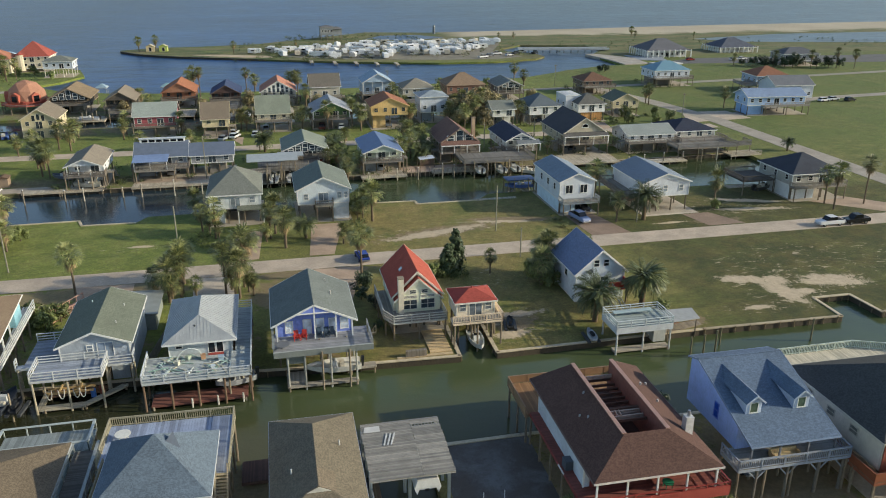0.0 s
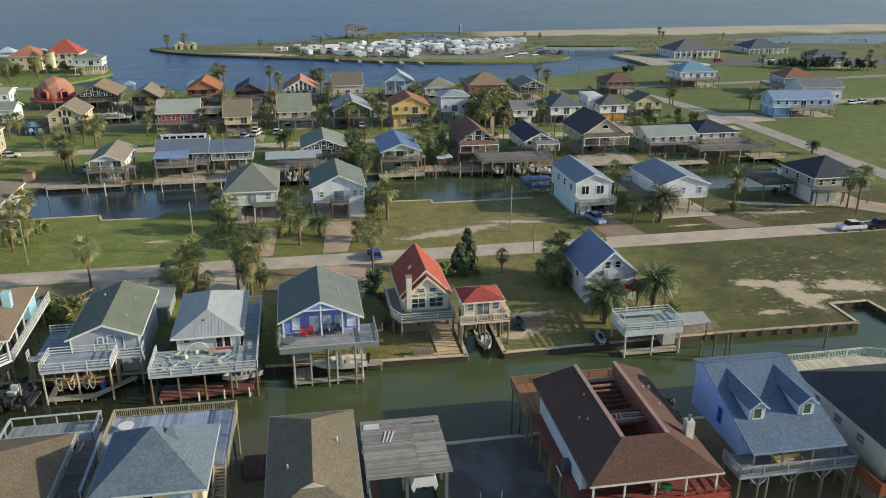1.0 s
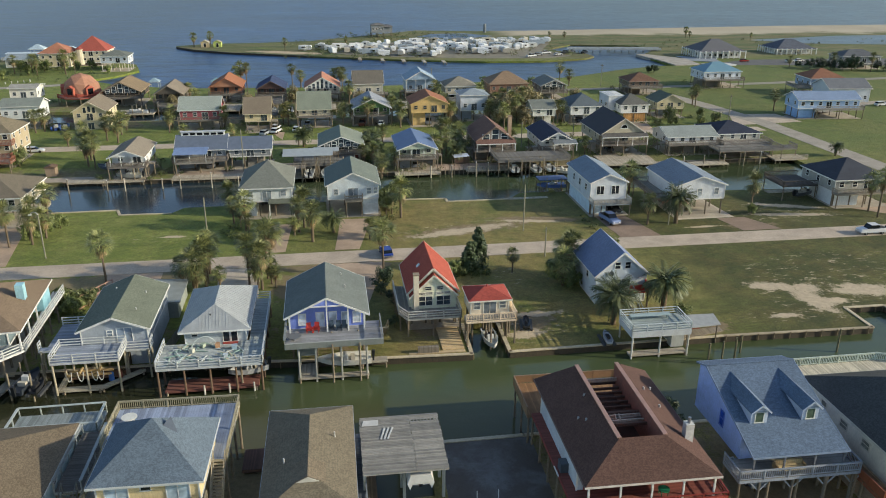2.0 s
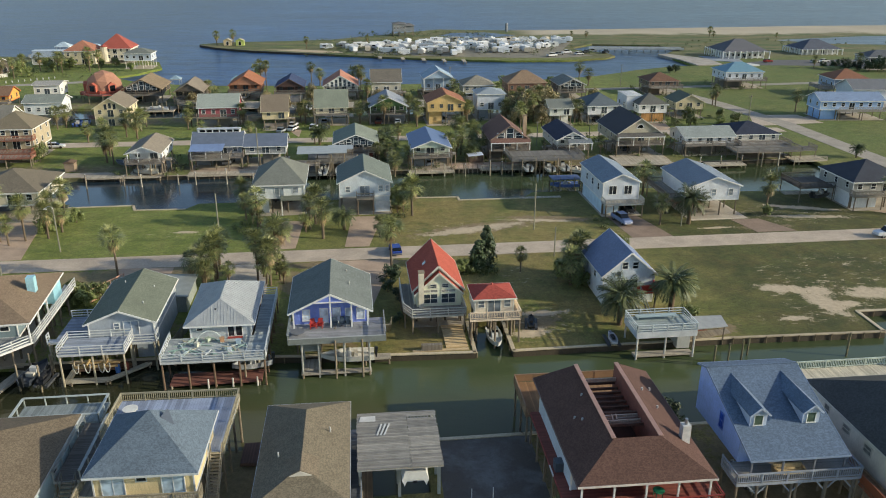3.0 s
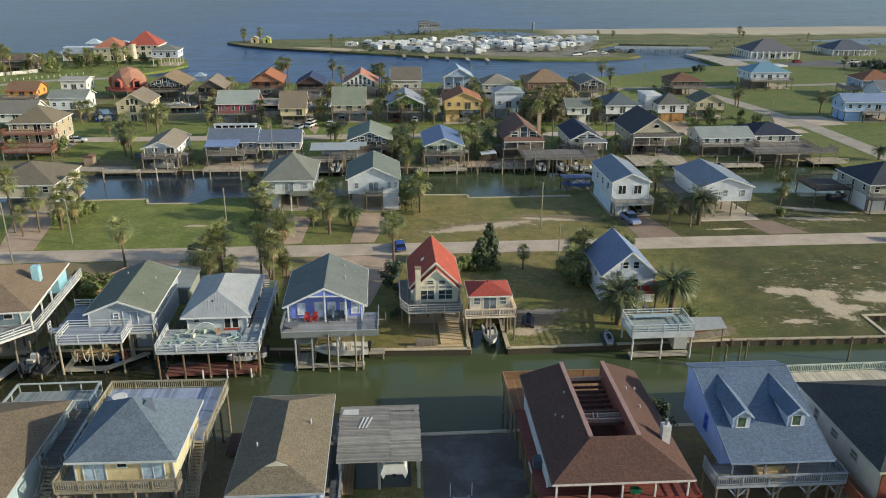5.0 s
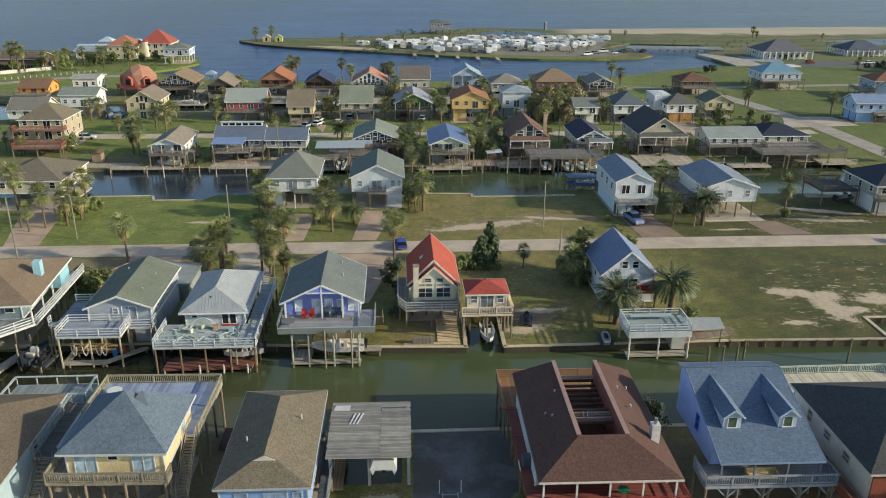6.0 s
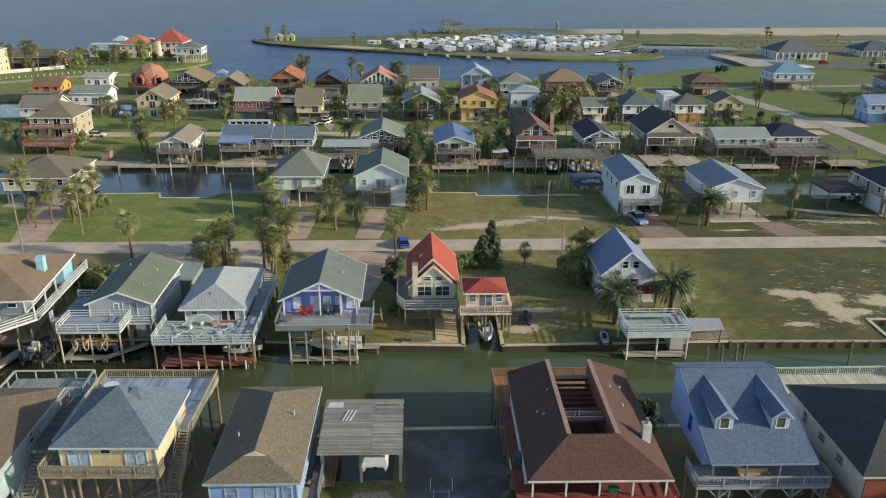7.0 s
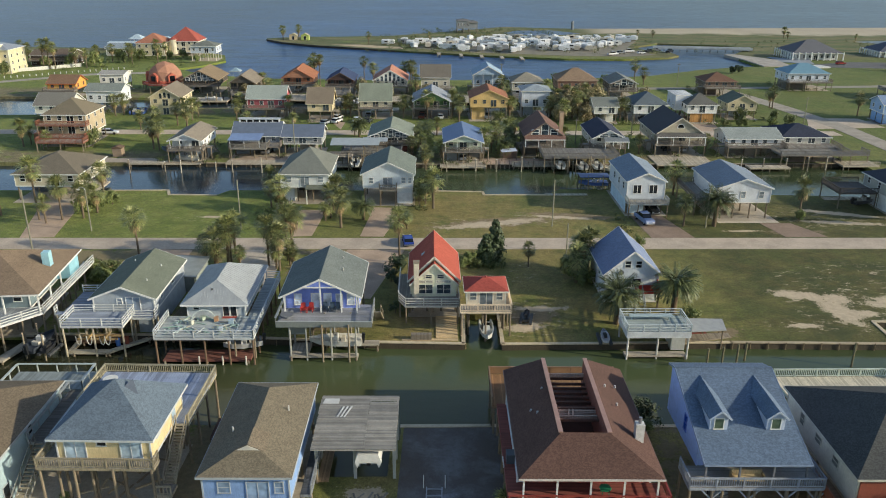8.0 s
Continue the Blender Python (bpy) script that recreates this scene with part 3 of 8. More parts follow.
def conifer(x, y, h, wide):
    ob = thing("conifer_tree", "dark dense pointed conifer beside the street", "tree", x, y, 0, plant_random.uniform(0, 360))
    part("trunk", one(tube, (0, 0, 0), (0, 0, h * 0.8), 0.14, 0.03, 6), TRUNK, ob)
    c = part("crown", plant_random.choice(CONES), None, ob)
    c.location, c.scale = (0, 0, 0.15), (h * wide, h * wide, h)


def trunk_mesh(r0, r1, n=8, rings=7):
    bm = bmesh.new()
    rnd = random.Random(5)
    last = None
    for k in range(rings + 1):
        f = k / rings
        c, r = Vector((0.05 * math.sin(f * 3), 0.04 * math.sin(f * 2.2), f)), (r0 + (r1 - r0) * f) * rnd.uniform(0.93, 1.08)
        ring = [bm.verts.new(c + Vector((math.cos(a) * r, math.sin(a) * r, 0))) for a in [2 * math.pi * i / n for i in range(n)]]
        if last:
            for i in range(n):
                bm.faces.new((last[i], last[(i + 1) % n], ring[(i + 1) % n], ring[i]))
        last = ring
    bm.faces.new(last)
    return bm


PALM_TRUNK = mesh_of("trunk", trunk_mesh(0.26, 0.2), TRUNK, True)
THICK_TRUNK = mesh_of("trunk", trunk_mesh(0.42, 0.36), timber("6a5a45"), True)
plant_random = random.Random(21)


def fan_palm(x, y, h):
    small = h < 4.2
    s = min(1.04, max(0.6, h / 6.4)) * plant_random.uniform(0.92, 1.15)
    ob = thing("palm_tree", "small fan palm with a dry skirt" if small else "tall fan palm with a shaggy olive crown and dry skirt", "palm tree", x, y, 0, plant_random.uniform(0, 360), "fan palms")
    top = h - 1.25 * s
    t = part("trunk", PALM_TRUNK, None, ob)
    t.scale = (s * (0.7 if h > 7.6 else 0.85), s * (0.7 if h > 7.6 else 0.85), top)
    c = part("crown", plant_random.choice(FANS), None, ob)
    c.location, c.scale = (0.05, 0, top), (s, s, s * plant_random.uniform(0.9, 1.15))
    k = part("skirt", plant_random.choice(SKIRTS), None, ob, "dry brown hanging fronds")
    k.location, k.scale = (0.05, 0, top), (s * 0.9, s * 0.9, s * 1.25)


def date_palm(x, y, h):
    ob = thing("palm_tree", "broad date palm with long arching grey green fronds", "palm tree", x, y, 0, plant_random.uniform(0, 360), "date palms")
    s = min(1.0, h / 6.6)
    top = h - 2.5 * s
    t = part("trunk", THICK_TRUNK, None, ob)
    t.scale = (s, s, top)
    c = part("crown", plant_random.choice(DATES), None, ob)
    c.location, c.scale = (0, 0, top), (s, s, s)


def bush(x, y, h, dark=False, wide=1.0, name="bush", brown=False):
    tall = h > 3.2
    ob = thing("tree" if tall else name, ("dense dark green tree" if dark else "leafy olive green tree") + " beside the houses" if tall else "rounded leafy green garden bush by the lawn", "tree" if tall else "bush", x, y, 0, plant_random.uniform(0, 360))
    bm = bmesh.new()
    tube(bm, (0, 0, 0), (0.02, 0, h * 0.4), 0.05 * h ** 0.7, 0.03 * h ** 0.7, 6)
    for k in range(4):
        a = k * 1.7
        tube(bm, (0, 0, h * 0.25), (math.cos(a) * h * 0.22 * wide, math.sin(a) * h * 0.22 * wide, h * 0.62), 0.025 * h ** 0.7, 0.01, 5)
    part("trunk", bm, TRUNK, ob)
    c = part("crown", plant_random.choice(BROWNS if brown else DARKS if dark else BUSHES), None, ob)
    c.scale = (h * wide, h * wide, h)


# ---- vehicles, boats ----
RUBBER, STEEL, DARKGLASS = plain("1c1c1d", 0.8), plain("a9abad", 0.3, 0.7), glass("15191d")


def wheel(parent, x, y, r=0.36, rim=True):
    t = part("wheel", shape(("wheel", r), lambda b: tube(b, (0, -0.12, 0), (0, 0.12, 0), r, r, 14), RUBBER), None, parent, m=pose(x, y, r))
    if rim:
        part("rim", shape(("rim", r), lambda b: tube(b, (0, -0.13, 0), (0, 0.13, 0), r * 0.55, r * 0.55, 10), STEEL), None, t)


def car(x, y, yaw, colour, label, pickup=False, name="car", z=0.05):
    """A car or pickup, 4.6 or 5.6 m long, along its own x."""
    ln = 5.6 if pickup else 4.6
    ob = thing(name, label, "pickup truck" if pickup else "car", x, y, z, yaw)
    body = Nodes("car_paint_" + colour, 0.25, 0.1) if ("cp", colour) not in shared else None
    if body:
        shared[("cp", colour)] = body.done(rgb(colour))
    cp = shared[("cp", colour)]
    a = -ln / 2
    bm = bmesh.new()
    if pickup:
        profile(bm, [(a, 0.45), (-a, 0.45), (-a, 0.95), (-a - 0.2, 1.14), (a + 3.9, 1.22), (a, 1.2)], -0.95, 0.95)
    else:
        profile(bm, [(a, 0.35), (-a, 0.35), (-a, 0.65), (-a - 0.25, 0.85), (-a - 1.2, 0.98), (a + 0.1, 1.0), (a, 0.8)], -0.88, 0.88)
    bmesh.ops.bevel(bm, geom=[e for e in bm.edges if abs(e.verts[0].co.y) > 0.8 and abs(e.verts[1].co.y) > 0.8 and e.verts[0].co.y * e.verts[1].co.y > 0], offset=0.08, segments=2, affect="EDGES")
    part("body", bm, cp, ob)
    bm = bmesh.new()
    if pickup:
        profile(bm, [(a + 1.75, 1.18), (a + 1.85, 1.9), (a + 3.5, 1.92), (a + 4.15, 1.18)], -0.8, 0.8)
    else:
        profile(bm, [(a + 0.15, 0.98), (a + 0.5, 1.5), (a + 2.4, 1.52), (a + 3.3, 0.98)], -0.74, 0.74)
    part("glazing", bm, DARKGLASS, ob)
    part("cab_roof", one(bx, a + (1.85 if pickup else 0.5), a + (3.5 if pickup else 2.45), -0.78 if pickup else -0.72, 0.78 if pickup else 0.72, 1.91 if pickup else 1.5, 1.98 if pickup else 1.57), cp, ob)
    if pickup:
        part("bed_liner", one(bx, a + 0.12, a + 1.65, -0.78, 0.78, 1.19, 1.215), plain("2a2b2c", 0.8), ob)
    near = y < 95
    for e in (-a, a) if near else ():
        part("bumper", one(bx, e - 0.06, e + 0.06, -0.85, 0.85, 0.42, 0.62), STEEL, ob)
    for v in (-0.62, 0.62) if near else ():
        part("headlight", one(bx, -a - 0.03, -a + 0.03, v - 0.16, v + 0.16, 0.68, 0.82), plain("e4e6e6", 0.2), ob)
    for u in (a + ln * 0.2, a + ln * 0.8):
        for v in (-0.82, 0.82):
            wheel(ob, u, v, rim=near)
    return ob


def hull(bm, ln, beam_, h):
    st = [(0, 0.42, 0.0), (0.25, 0.5, 0.0), (0.55, 0.5, 0.03), (0.8, 0.34, 0.15), (0.93, 0.15, 0.3), (1.0, 0.01, 0.42)]
    rows = []
    for f, w, z in st:
        x, w = (f - 0.5) * ln, w * beam_
        rows.append([bm.verts.new(p) for p in ((x, -w, h + z * 0.4), (x, -w * 0.86, z * h + 0.12 * h), (x, 0, z * h), (x, w * 0.86, z * h + 0.12 * h), (x, w, h + z * 0.4), (x, w * 0.82, h + z * 0.4 - 0.03), (x, w * 0.7, h * 0.55 + z * 0.4), (x, -w * 0.7, h * 0.55 + z * 0.4), (x, -w * 0.82, h + z * 0.4 - 0.03))])
    for r, q in zip(rows, rows[1:]):
        for k in range(9):
            bm.faces.new((r[k], r[(k + 1) % 9], q[(k + 1) % 9], q[k]))
    bm.faces.new(rows[0])
    bm.faces.new(rows[-1][::-1])


def boat(x, y, z, yaw, ln=6.0, colour="cfcfc8", label="white open motor boat hanging on a lift", lift=0.0):
    ob = thing("boat", label, "boat", x, y, z, yaw, "moored boats")
    part("hull", one(hull, ln, ln * 0.38, 0.85), plain(colour, 0.35), ob)
    part("console", one(profile, [(-0.5, 0.5), (-0.4, 1.35), (0.1, 1.4), (0.35, 0.5)], -0.45, 0.45), plain("c9c9c3", 0.4), ob)
    part("windscreen", one(beam, (0.2, -0.42, 1.5), (0.2, 0.42, 1.5), 0.03, 0.35), DARKGLASS, ob)
    part("seat", one(bx, -1.3, -0.8, -0.5, 0.5, 0.5, 1.0), plain("b8b2a2", 0.7), ob)
    part("engine", one(profile, [(-ln / 2 - 0.45, 0.95), (-ln / 2 - 0.5, 1.45), (-ln / 2 - 0.1, 1.5), (-ln / 2 - 0.05, 0.95), (-ln / 2 - 0.2, 0.1), (-ln / 2 - 0.35, 0.1)], -0.2, 0.2), plain("232528", 0.4), ob)
    if lift:
        for u in (-ln * 0.28, ln * 0.22):
            part("cradle_beam", one(bx, u - 0.1, u + 0.1, -ln * 0.24, ln * 0.24, -0.2, 0.0), timber("6f6454"), ob)
            for s in (-1, 1):
                pole_part("lift_post", ob, u, s * ln * 0.26, -z - 2, lift, 0.13, timber("8a7f6b"))
    return ob


def utility_pole(x, y, h):
    ob = thing("utility_pole", "weathered round timber utility pole on the lawn", "pole", x, y, 0, 0, "utility poles")
    pole_part("shaft", ob, 0, 0, 0, h, 0.13, timber("82806f"))
    if abs(x + 68.6) < 0.1:
        for k in range(5):
            a0, a1 = radians(36 * k), radians(36 * (k + 1))
            part("lamp_arm", one(tube, (-0.6 + 0.6 * math.cos(a0), 0, h + 0.5 * math.sin(a0)), (-0.6 + 0.6 * math.cos(a1), 0, h + 0.5 * math.sin(a1)), 0.06, 0.06, 6), STEEL, ob)
        part("lamp_head", one(profile, [(-1.6, h - 0.08), (-1.0, h - 0.08), (-1.0, h + 0.06), (-1.5, h + 0.1)], -0.14, 0.14), plain("c9c9c2", 0.4), ob)
    if y > 100:
        part("crossarm", one(bx, -0.7, 0.7, -0.05, 0.05, h - 0.5, h - 0.38), timber("7d715f"), ob)


# ---- ground, water, roads ----
SLOPE = 0.028  # the streets run a little north of east


from mathutils.geometry import tessellate_polygon


def land(pts, name="ground", label="olive green lawn ground with bare sandy patches"):
    bm = bmesh.new()
    top = [bm.verts.new((x, y, 0.0)) for x, y in pts]
    low = [bm.verts.new((x, y, -3.0)) for x, y in pts]
    for tri in tessellate_polygon([[Vector((x, y, 0)) for x, y in pts]]):
        bm.faces.new([top[i] for i in tri])
    for i in range(len(pts)):
        j = (i + 1) % len(pts)
        bm.faces.new((top[i], low[i], low[j], top[j]))
    return setting(name, bm, GRASS, label, "ground")


# south bank, with the boat slip under the shed
land([(-900, -900), (900, -900), (900, -18), (44, -18), (33, -18.6), (2.7, -19.1), (-7.3, -19.4), (-7.3, -22), (-8.2, -22), (-8.2, -28.2), (-14.6, -28.4), (-14.6, -19.6), (-900, -20)])
# between the two canals
land([(-900, -1), (-60, 1.4), (-40, 1.6), (-13, 0.2), (-0.1, 0), (-0.1, 9), (5.0, 9), (5.07, 0), (36, 1.2), (58.6, 1.3), (58.6, 8), (65, 8.1), (65.6, 1.5), (100, 2.5),
      (100, 66), (88, 66), (82, 69), (62, 69.5), (51, 73.5), (22, 72), (18.5, 67.8), (5.2, 67.4), (5.0, 69.6), (-12, 70), (-50, 69), (-52, 65.4), (-62, 65.4), (-63.2, 68.6), (-76, 68), (-900, 50)])
# north of the second canal, with the third canal cut into it from the west
land([(-900, 74), (-81, 91), (6, 92.4), (100, 96.5), (100, 250), (81, 237), (56, 229.6), (11, 222), (-38, 220), (-80, 222), (-105, 232), (-120, 246), (-112, 256), (-106, 272),
      (-112, 292), (-140, 312), (-260, 322), (-900, 330), (-900, 176), (50, 178), (52, 162), (-118, 160), (-123, 148), (-150, 146), (-165, 160), (-900, 152)])
# the east side, the beach and the spit
land([(100, 2.5), (900, 22), (2500, 60), (2500, 504), (700, 480), (300, 462), (112, 440), (74, 438), (32, 446), (-2, 415), (-36, 386), (-70, 378), (-92, 376), (-108, 366), (-107, 361), (-95, 347),
      (-75, 334), (-31, 316), (12, 299), (52, 289), (80, 288.6), (104, 296), (111, 304), (110, 316), (98, 328), (96, 339), (113, 356), (150, 348), (152, 328), (136, 304), (138, 267), (128, 265.6), (105, 254), (100, 250)])
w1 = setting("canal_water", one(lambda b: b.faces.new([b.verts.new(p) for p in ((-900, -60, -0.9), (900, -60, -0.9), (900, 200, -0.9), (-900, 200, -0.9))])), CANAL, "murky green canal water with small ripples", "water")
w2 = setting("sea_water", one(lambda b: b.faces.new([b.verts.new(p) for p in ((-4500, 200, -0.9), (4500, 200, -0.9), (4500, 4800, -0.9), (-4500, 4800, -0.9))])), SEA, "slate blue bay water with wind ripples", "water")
for pts, nm in (([(29, 405), (40, 422), (62, 424), (78, 406), (52, 390)], "pond_water"), ([(230, 372), (300, 392), (520, 398), (640, 380), (560, 340), (420, 332), (330, 336), (250, 352)], "lagoon_water")):
    setting(nm, one(plate, [(x, y, 0.02) for x, y in pts], 0.05), SEA, "shallow blue pond behind the beach", "water")


def strip(name, pts, w, z, material, label):
    """A paved strip along a line of points."""
    bm = bmesh.new()
    rows = []
    for i, p in enumerate(pts):
        a, b = Vector(pts[max(0, i - 1)]), Vector(pts[min(len(pts) - 1, i + 1)])
        d = (b - a).normalized()
        s = Vector((-d.y, d.x)) * w / 2
        rows.append([bm.verts.new((*(Vector(p) + s * k), zz)) for k, zz in ((1, z), (-1, z), (-1, -0.2), (1, -0.2))])
    for r, q in zip(rows, rows[1:]):
        for k in range(4):
            bm.faces.new((r[k], r[(k + 1) % 4], q[(k + 1) % 4], q[k]))
    bm.faces.new(rows[0])
    bm.faces.new(rows[-1][::-1])
    return setting(name, bm, material, label, "road")


ROAD = concrete("b5a693")
strip("road", [(-400, 26.6), (-80, 35.6), (0, 37.8), (80, 40.2), (118, 41.4)], 5.6, 0.05, ROAD, "pale concrete street between lawns")
strip("road", [(-400, 114), (-90, 124.6), (0, 127), (110, 130.5)], 5.5, 0.05, ROAD, "pale concrete back street")
strip("road", [(120, 20), (119, 60), (117, 100), (115, 138), (109, 170), (102, 196), (98, 206)], 6.4, 0.06, concrete("9c9486"), "pale concrete side street curving north")
strip("road", [(52, 204), (98, 207), (160, 214), (320, 236)], 4.5, 0.04, concrete("8b8679"), "narrow asphalt lane across the grass")
strip("road", [(118, 141), (170, 168), (230, 176), (420, 200)], 5.0, 0.045, concrete("938c80"), "grey lane past the blue house")
setting("parking_lot", one(plate, [(x, y, 0.05) for x, y in ((150, 268), (330, 250), (330, 282), (185, 284))], 0.2), concrete("5d5d5c"), "dark asphalt parking lot by the pavilion", "pavement")
setting("trailer_park_gravel", one(plate, [(x, y, 0.03) for x, y in ((-22, 324), (12, 309), (55, 300), (84, 298), (100, 306), (90, 330), (104, 368), (40, 380), (-4, 372))], 0.2), concrete("7d7868"), "pale gravel ground between the trailers", "ground")
setting("sand_strip", one(plate, [(x, y, 0.03) for x, y in ((-68, 338), (-40, 324), (-26, 322), (-30, 330), (-52, 339))], 0.2), concrete("b5a285"), "bare sandy strip on the spit", "ground")
setting("road_apron", one(plate, [(x, y, 0.055) for x, y in ((104, 136), (128, 139), (126, 152), (110, 152))], 0.2), ROAD, "wide concrete crossing", "road")
DRIVE, PALE, BROWN_DRIVE = concrete("ac9680"), concrete("bdb1a0"), concrete("8b7766")
for pts, m in (([(-32.4, 56), (-27, 56), (-27.4, 41), (-30.8, 40.6)], DRIVE), ([(-17.6, 58), (-11.5, 58), (-14.2, 41), (-18.6, 41)], DRIVE), ([(33.5, 56), (39.5, 56), (43, 42), (35, 41.6)], BROWN_DRIVE),
               ([(49.5, 66), (60.5, 66), (62, 51), (50, 50.5)], PALE), ([(58, 50.5), (64, 50.7), (68, 43.2), (60, 43)], BROWN_DRIVE), ([(87, 56), (98, 57), (112, 44), (104, 42)], DRIVE), ([(-88, 66), (-79, 66), (-74, 39), (-80, 38.5)], DRIVE),
               ([(-52, 17), (-46, 17), (-47, 33.5), (-56, 33.5)], DRIVE), ([(-36, 16), (-30, 16), (-31, 34), (-38, 33.8)], PALE), ([(-22, 14), (-14, 14), (-10, 34.5), (-20, 34.2)], DRIVE),
               ([(64, 118), (70, 142), (78, 142), (76, 128.5)], DRIVE), ([(52, 112), (63, 112), (66, 126), (58, 126)], DRIVE), ([(-38, 140), (-34, 130), (-34, 140)], DRIVE),
               ([(-43.5, -27), (-43.5, -45), (-38.8, -45), (-38.8, -27)], PALE)):
    setting("driveway", one(plate, [(x, y, 0.03) for x, y in pts], 0.2), m, "stained concrete driveway", "driveway")
def mud_material():
    n = Nodes("mud", 0.7)
    c = n.mix(n.span(n.noise(0.22, 6, 0.65, None, 0.3), 0.42, 0.66), rgb("544d46"), rgb("6d6b6a"))
    c = n.mix(n.span(n.noise(0.9, 5, 0.7), 0.5, 0.7, 0.0, 0.6), c, rgb("4a423b"))
    wob = n.math("MULTIPLY", n.math("SUBTRACT", n.noise(0.5, 6, 0.7), 0.5), 2.4)
    c = n.mix(n.math("MULTIPLY", blob(n, -0.6, -37, 3.0, 6.0, 20, wob), 0.7), c, rgb("8d9198"))
    n.bump(n.noise(3, 5, 0.7), 0.5, 0.1)
    return n.done(n.tone(c, n.noise(7, 4, 0.7), 0.8, 1.15))


setting("mud_lot", one(plate, [(x, y, 0.012) for x, y in ((-7, -19.5), (3.4, -19.2), (3.6, -48), (-7, -48))], 0.1), mud_material(), "bare grey mud lot with damp stains", "ground")


def bulkhead(pts, cap="c0b296", post=True, stub=0.02):
    """A timber sea wall along the canal: capping, wall and posts."""
    for (ax, ay), (bx_, by) in zip(pts, pts[1:]):
        ob = thing("bulkhead", "weathered timber and concrete canal bulkhead with a flat cap", "sea wall", ax, ay, 0, math.degrees(math.atan2(by - ay, bx_ - ax)))
        ob["kind"] = "structure"
        n = math.hypot(bx_ - ax, by - ay)
        part("cap", one(bx, -0.1, n + 0.1, -0.22, 0.3, -0.02, 0.12), concrete(cap), ob)
        part("sheeting", one(bx, 0, n, -0.1, -0.02, -3, -0.02), timber("4a4234"), ob)
        if post:
            for i in range(int(n / 2.4) + 1):
                pole_part("post", ob, 0.2 + i * 2.4, -0.24, -2.5, stub, 0.09, timber("75684f"))


bulkhead([(-13, 0.2), (-0.1, 0)], post=False)
bulkhead([(5.07, 0), (36, 1.2)], post=False)
bulkhead([(36, 1.2), (58.6, 1.3)], "a89a80", True, 0.16)
bulkhead([(65.6, 1.5), (100, 2.5)], "a89a80", True, 0.16)
bulkhead([(-0.1, 0), (-0.1, 9)])
bulkhead([(5.0, 9), (5.07, 0)])
bulkhead([(58.6, 1.3), (58.6, 8)])
bulkhead([(58.6, 8), (65, 8.1)])
bulkhead([(65, 8.1), (65.6, 1.5)])
bulkhead([(-60, 1.4), (-40, 1.6)])
bulkhead([(-40, 1.6), (-13, 0.2)])
bulkhead([(-107, 361), (-95, 347)], "5f5b52", False)
bulkhead([(-95, 347), (-75, 334)], "5f5b52", False)
bulkhead([(-75, 334), (-31, 316)], "5f5b52", False)
bulkhead([(2.7, -19.1), (-7.3, -19.4)])
bulkhead([(33, -18.6), (2.7, -19.1)])
bulkhead([(100, 96.5), (6, 92.4)][::-1], "9a8c78")
bulkhead([(-81, 91), (6, 92.4)], "9a8c78")
bulkhead([(5.0, 69.6), (-12, 70)])
bulkhead([(5.2, 67.4), (5.0, 69.6)])
bulkhead([(18.5, 67.8), (5.2, 67.4)])
bulkhead([(-52, 65.4), (-62, 65.4)])
bulkhead([(-62, 65.4), (-63.2, 68.6)])
bulkhead([(-63.2, 68.6), (-76, 68)])


# ---- houses north of the second canal ----
def far_deck(ob, u0, u1, v0, v1, z, rails, colour="7f7566", style="balusters", foot=-0.05):
    deck(ob, [(u0, v0), (u1, v0), (u1, v1), (u0, v1)], z, rails, style, colour, foot=foot)


SH, ME = shingles, metal
# label, x0, x1, y0, depth, floor, eave, ridge, roof kind, wall, roof, front deck depth
ROW_D = [
    ("white cottage with a low grey gable roof on posts", -70.5, -63.1, 94.4, 12, 3.2, 5.4, 6.9, "gy", "dde0e0", SH("8b8273"), 3.0, WHITE),
    ("house on posts under a blue metal roof beside the canal", -56.9, -45.3, 99.5, 9, 3.1, 5.1, 7.6, "gx", "8d949c", ME("66707f"), 3.5, WHITE),
    ("low wing under a blue metal roof beside the canal", -44.3, -34.6, 99.5, 8, 3.1, 5, 7, "gx", "9a9c9a", ME("66707f"), 0, WHITE),
    ("dark teal house with a grey green gable roof", -22.6, -12.1, 103, 11, 3.2, 5, 7.1, "gy", "39494f", SH("7c8478"), 3.5, WHITE),
    ("pale green cottage with a blue metal gable roof", -3.5, 5.5, 94.8, 13, 3.2, 5.5, 7.2, "gy", "b9c4b2", ME("5d7194"), 2.5, WHITE),
    ("brown house with a rust coloured gable roof and chimney", 16.7, 26.1, 102, 12, 3.0, 5.7, 9, "gy", "8c8378", SH("725950"), 3.0, "8d7868"),
    ("white cottage with a black gable roof and bright trim", 33.6, 41.2, 101.5, 13, 3.0, 5.4, 7.3, "gy", "d7d8d2", SH("3f4452"), 3.0, WHITE),
    ("beige house with a dark gable roof and half round window", 50.2, 62.0, 105, 14, 3.2, 5.9, 9.8, "gy", "b3ab95", SH("4b4c50"), 3.5, "cfc9b8"),
    ("long white bungalow with a grey roof over the canal", 68.4, 82.0, 102.5, 10, 3.0, 4.7, 6.4, "gx", "dcdedc", SH("8d948f"), 2.0, WHITE),
    ("house with a black hip roof and a broad timber deck", 83, 95.5, 105, 12, 3.0, 4.7, 6.9, "hip", "bdbbb2", SH("343a48"), 5.5, WHITE),
]
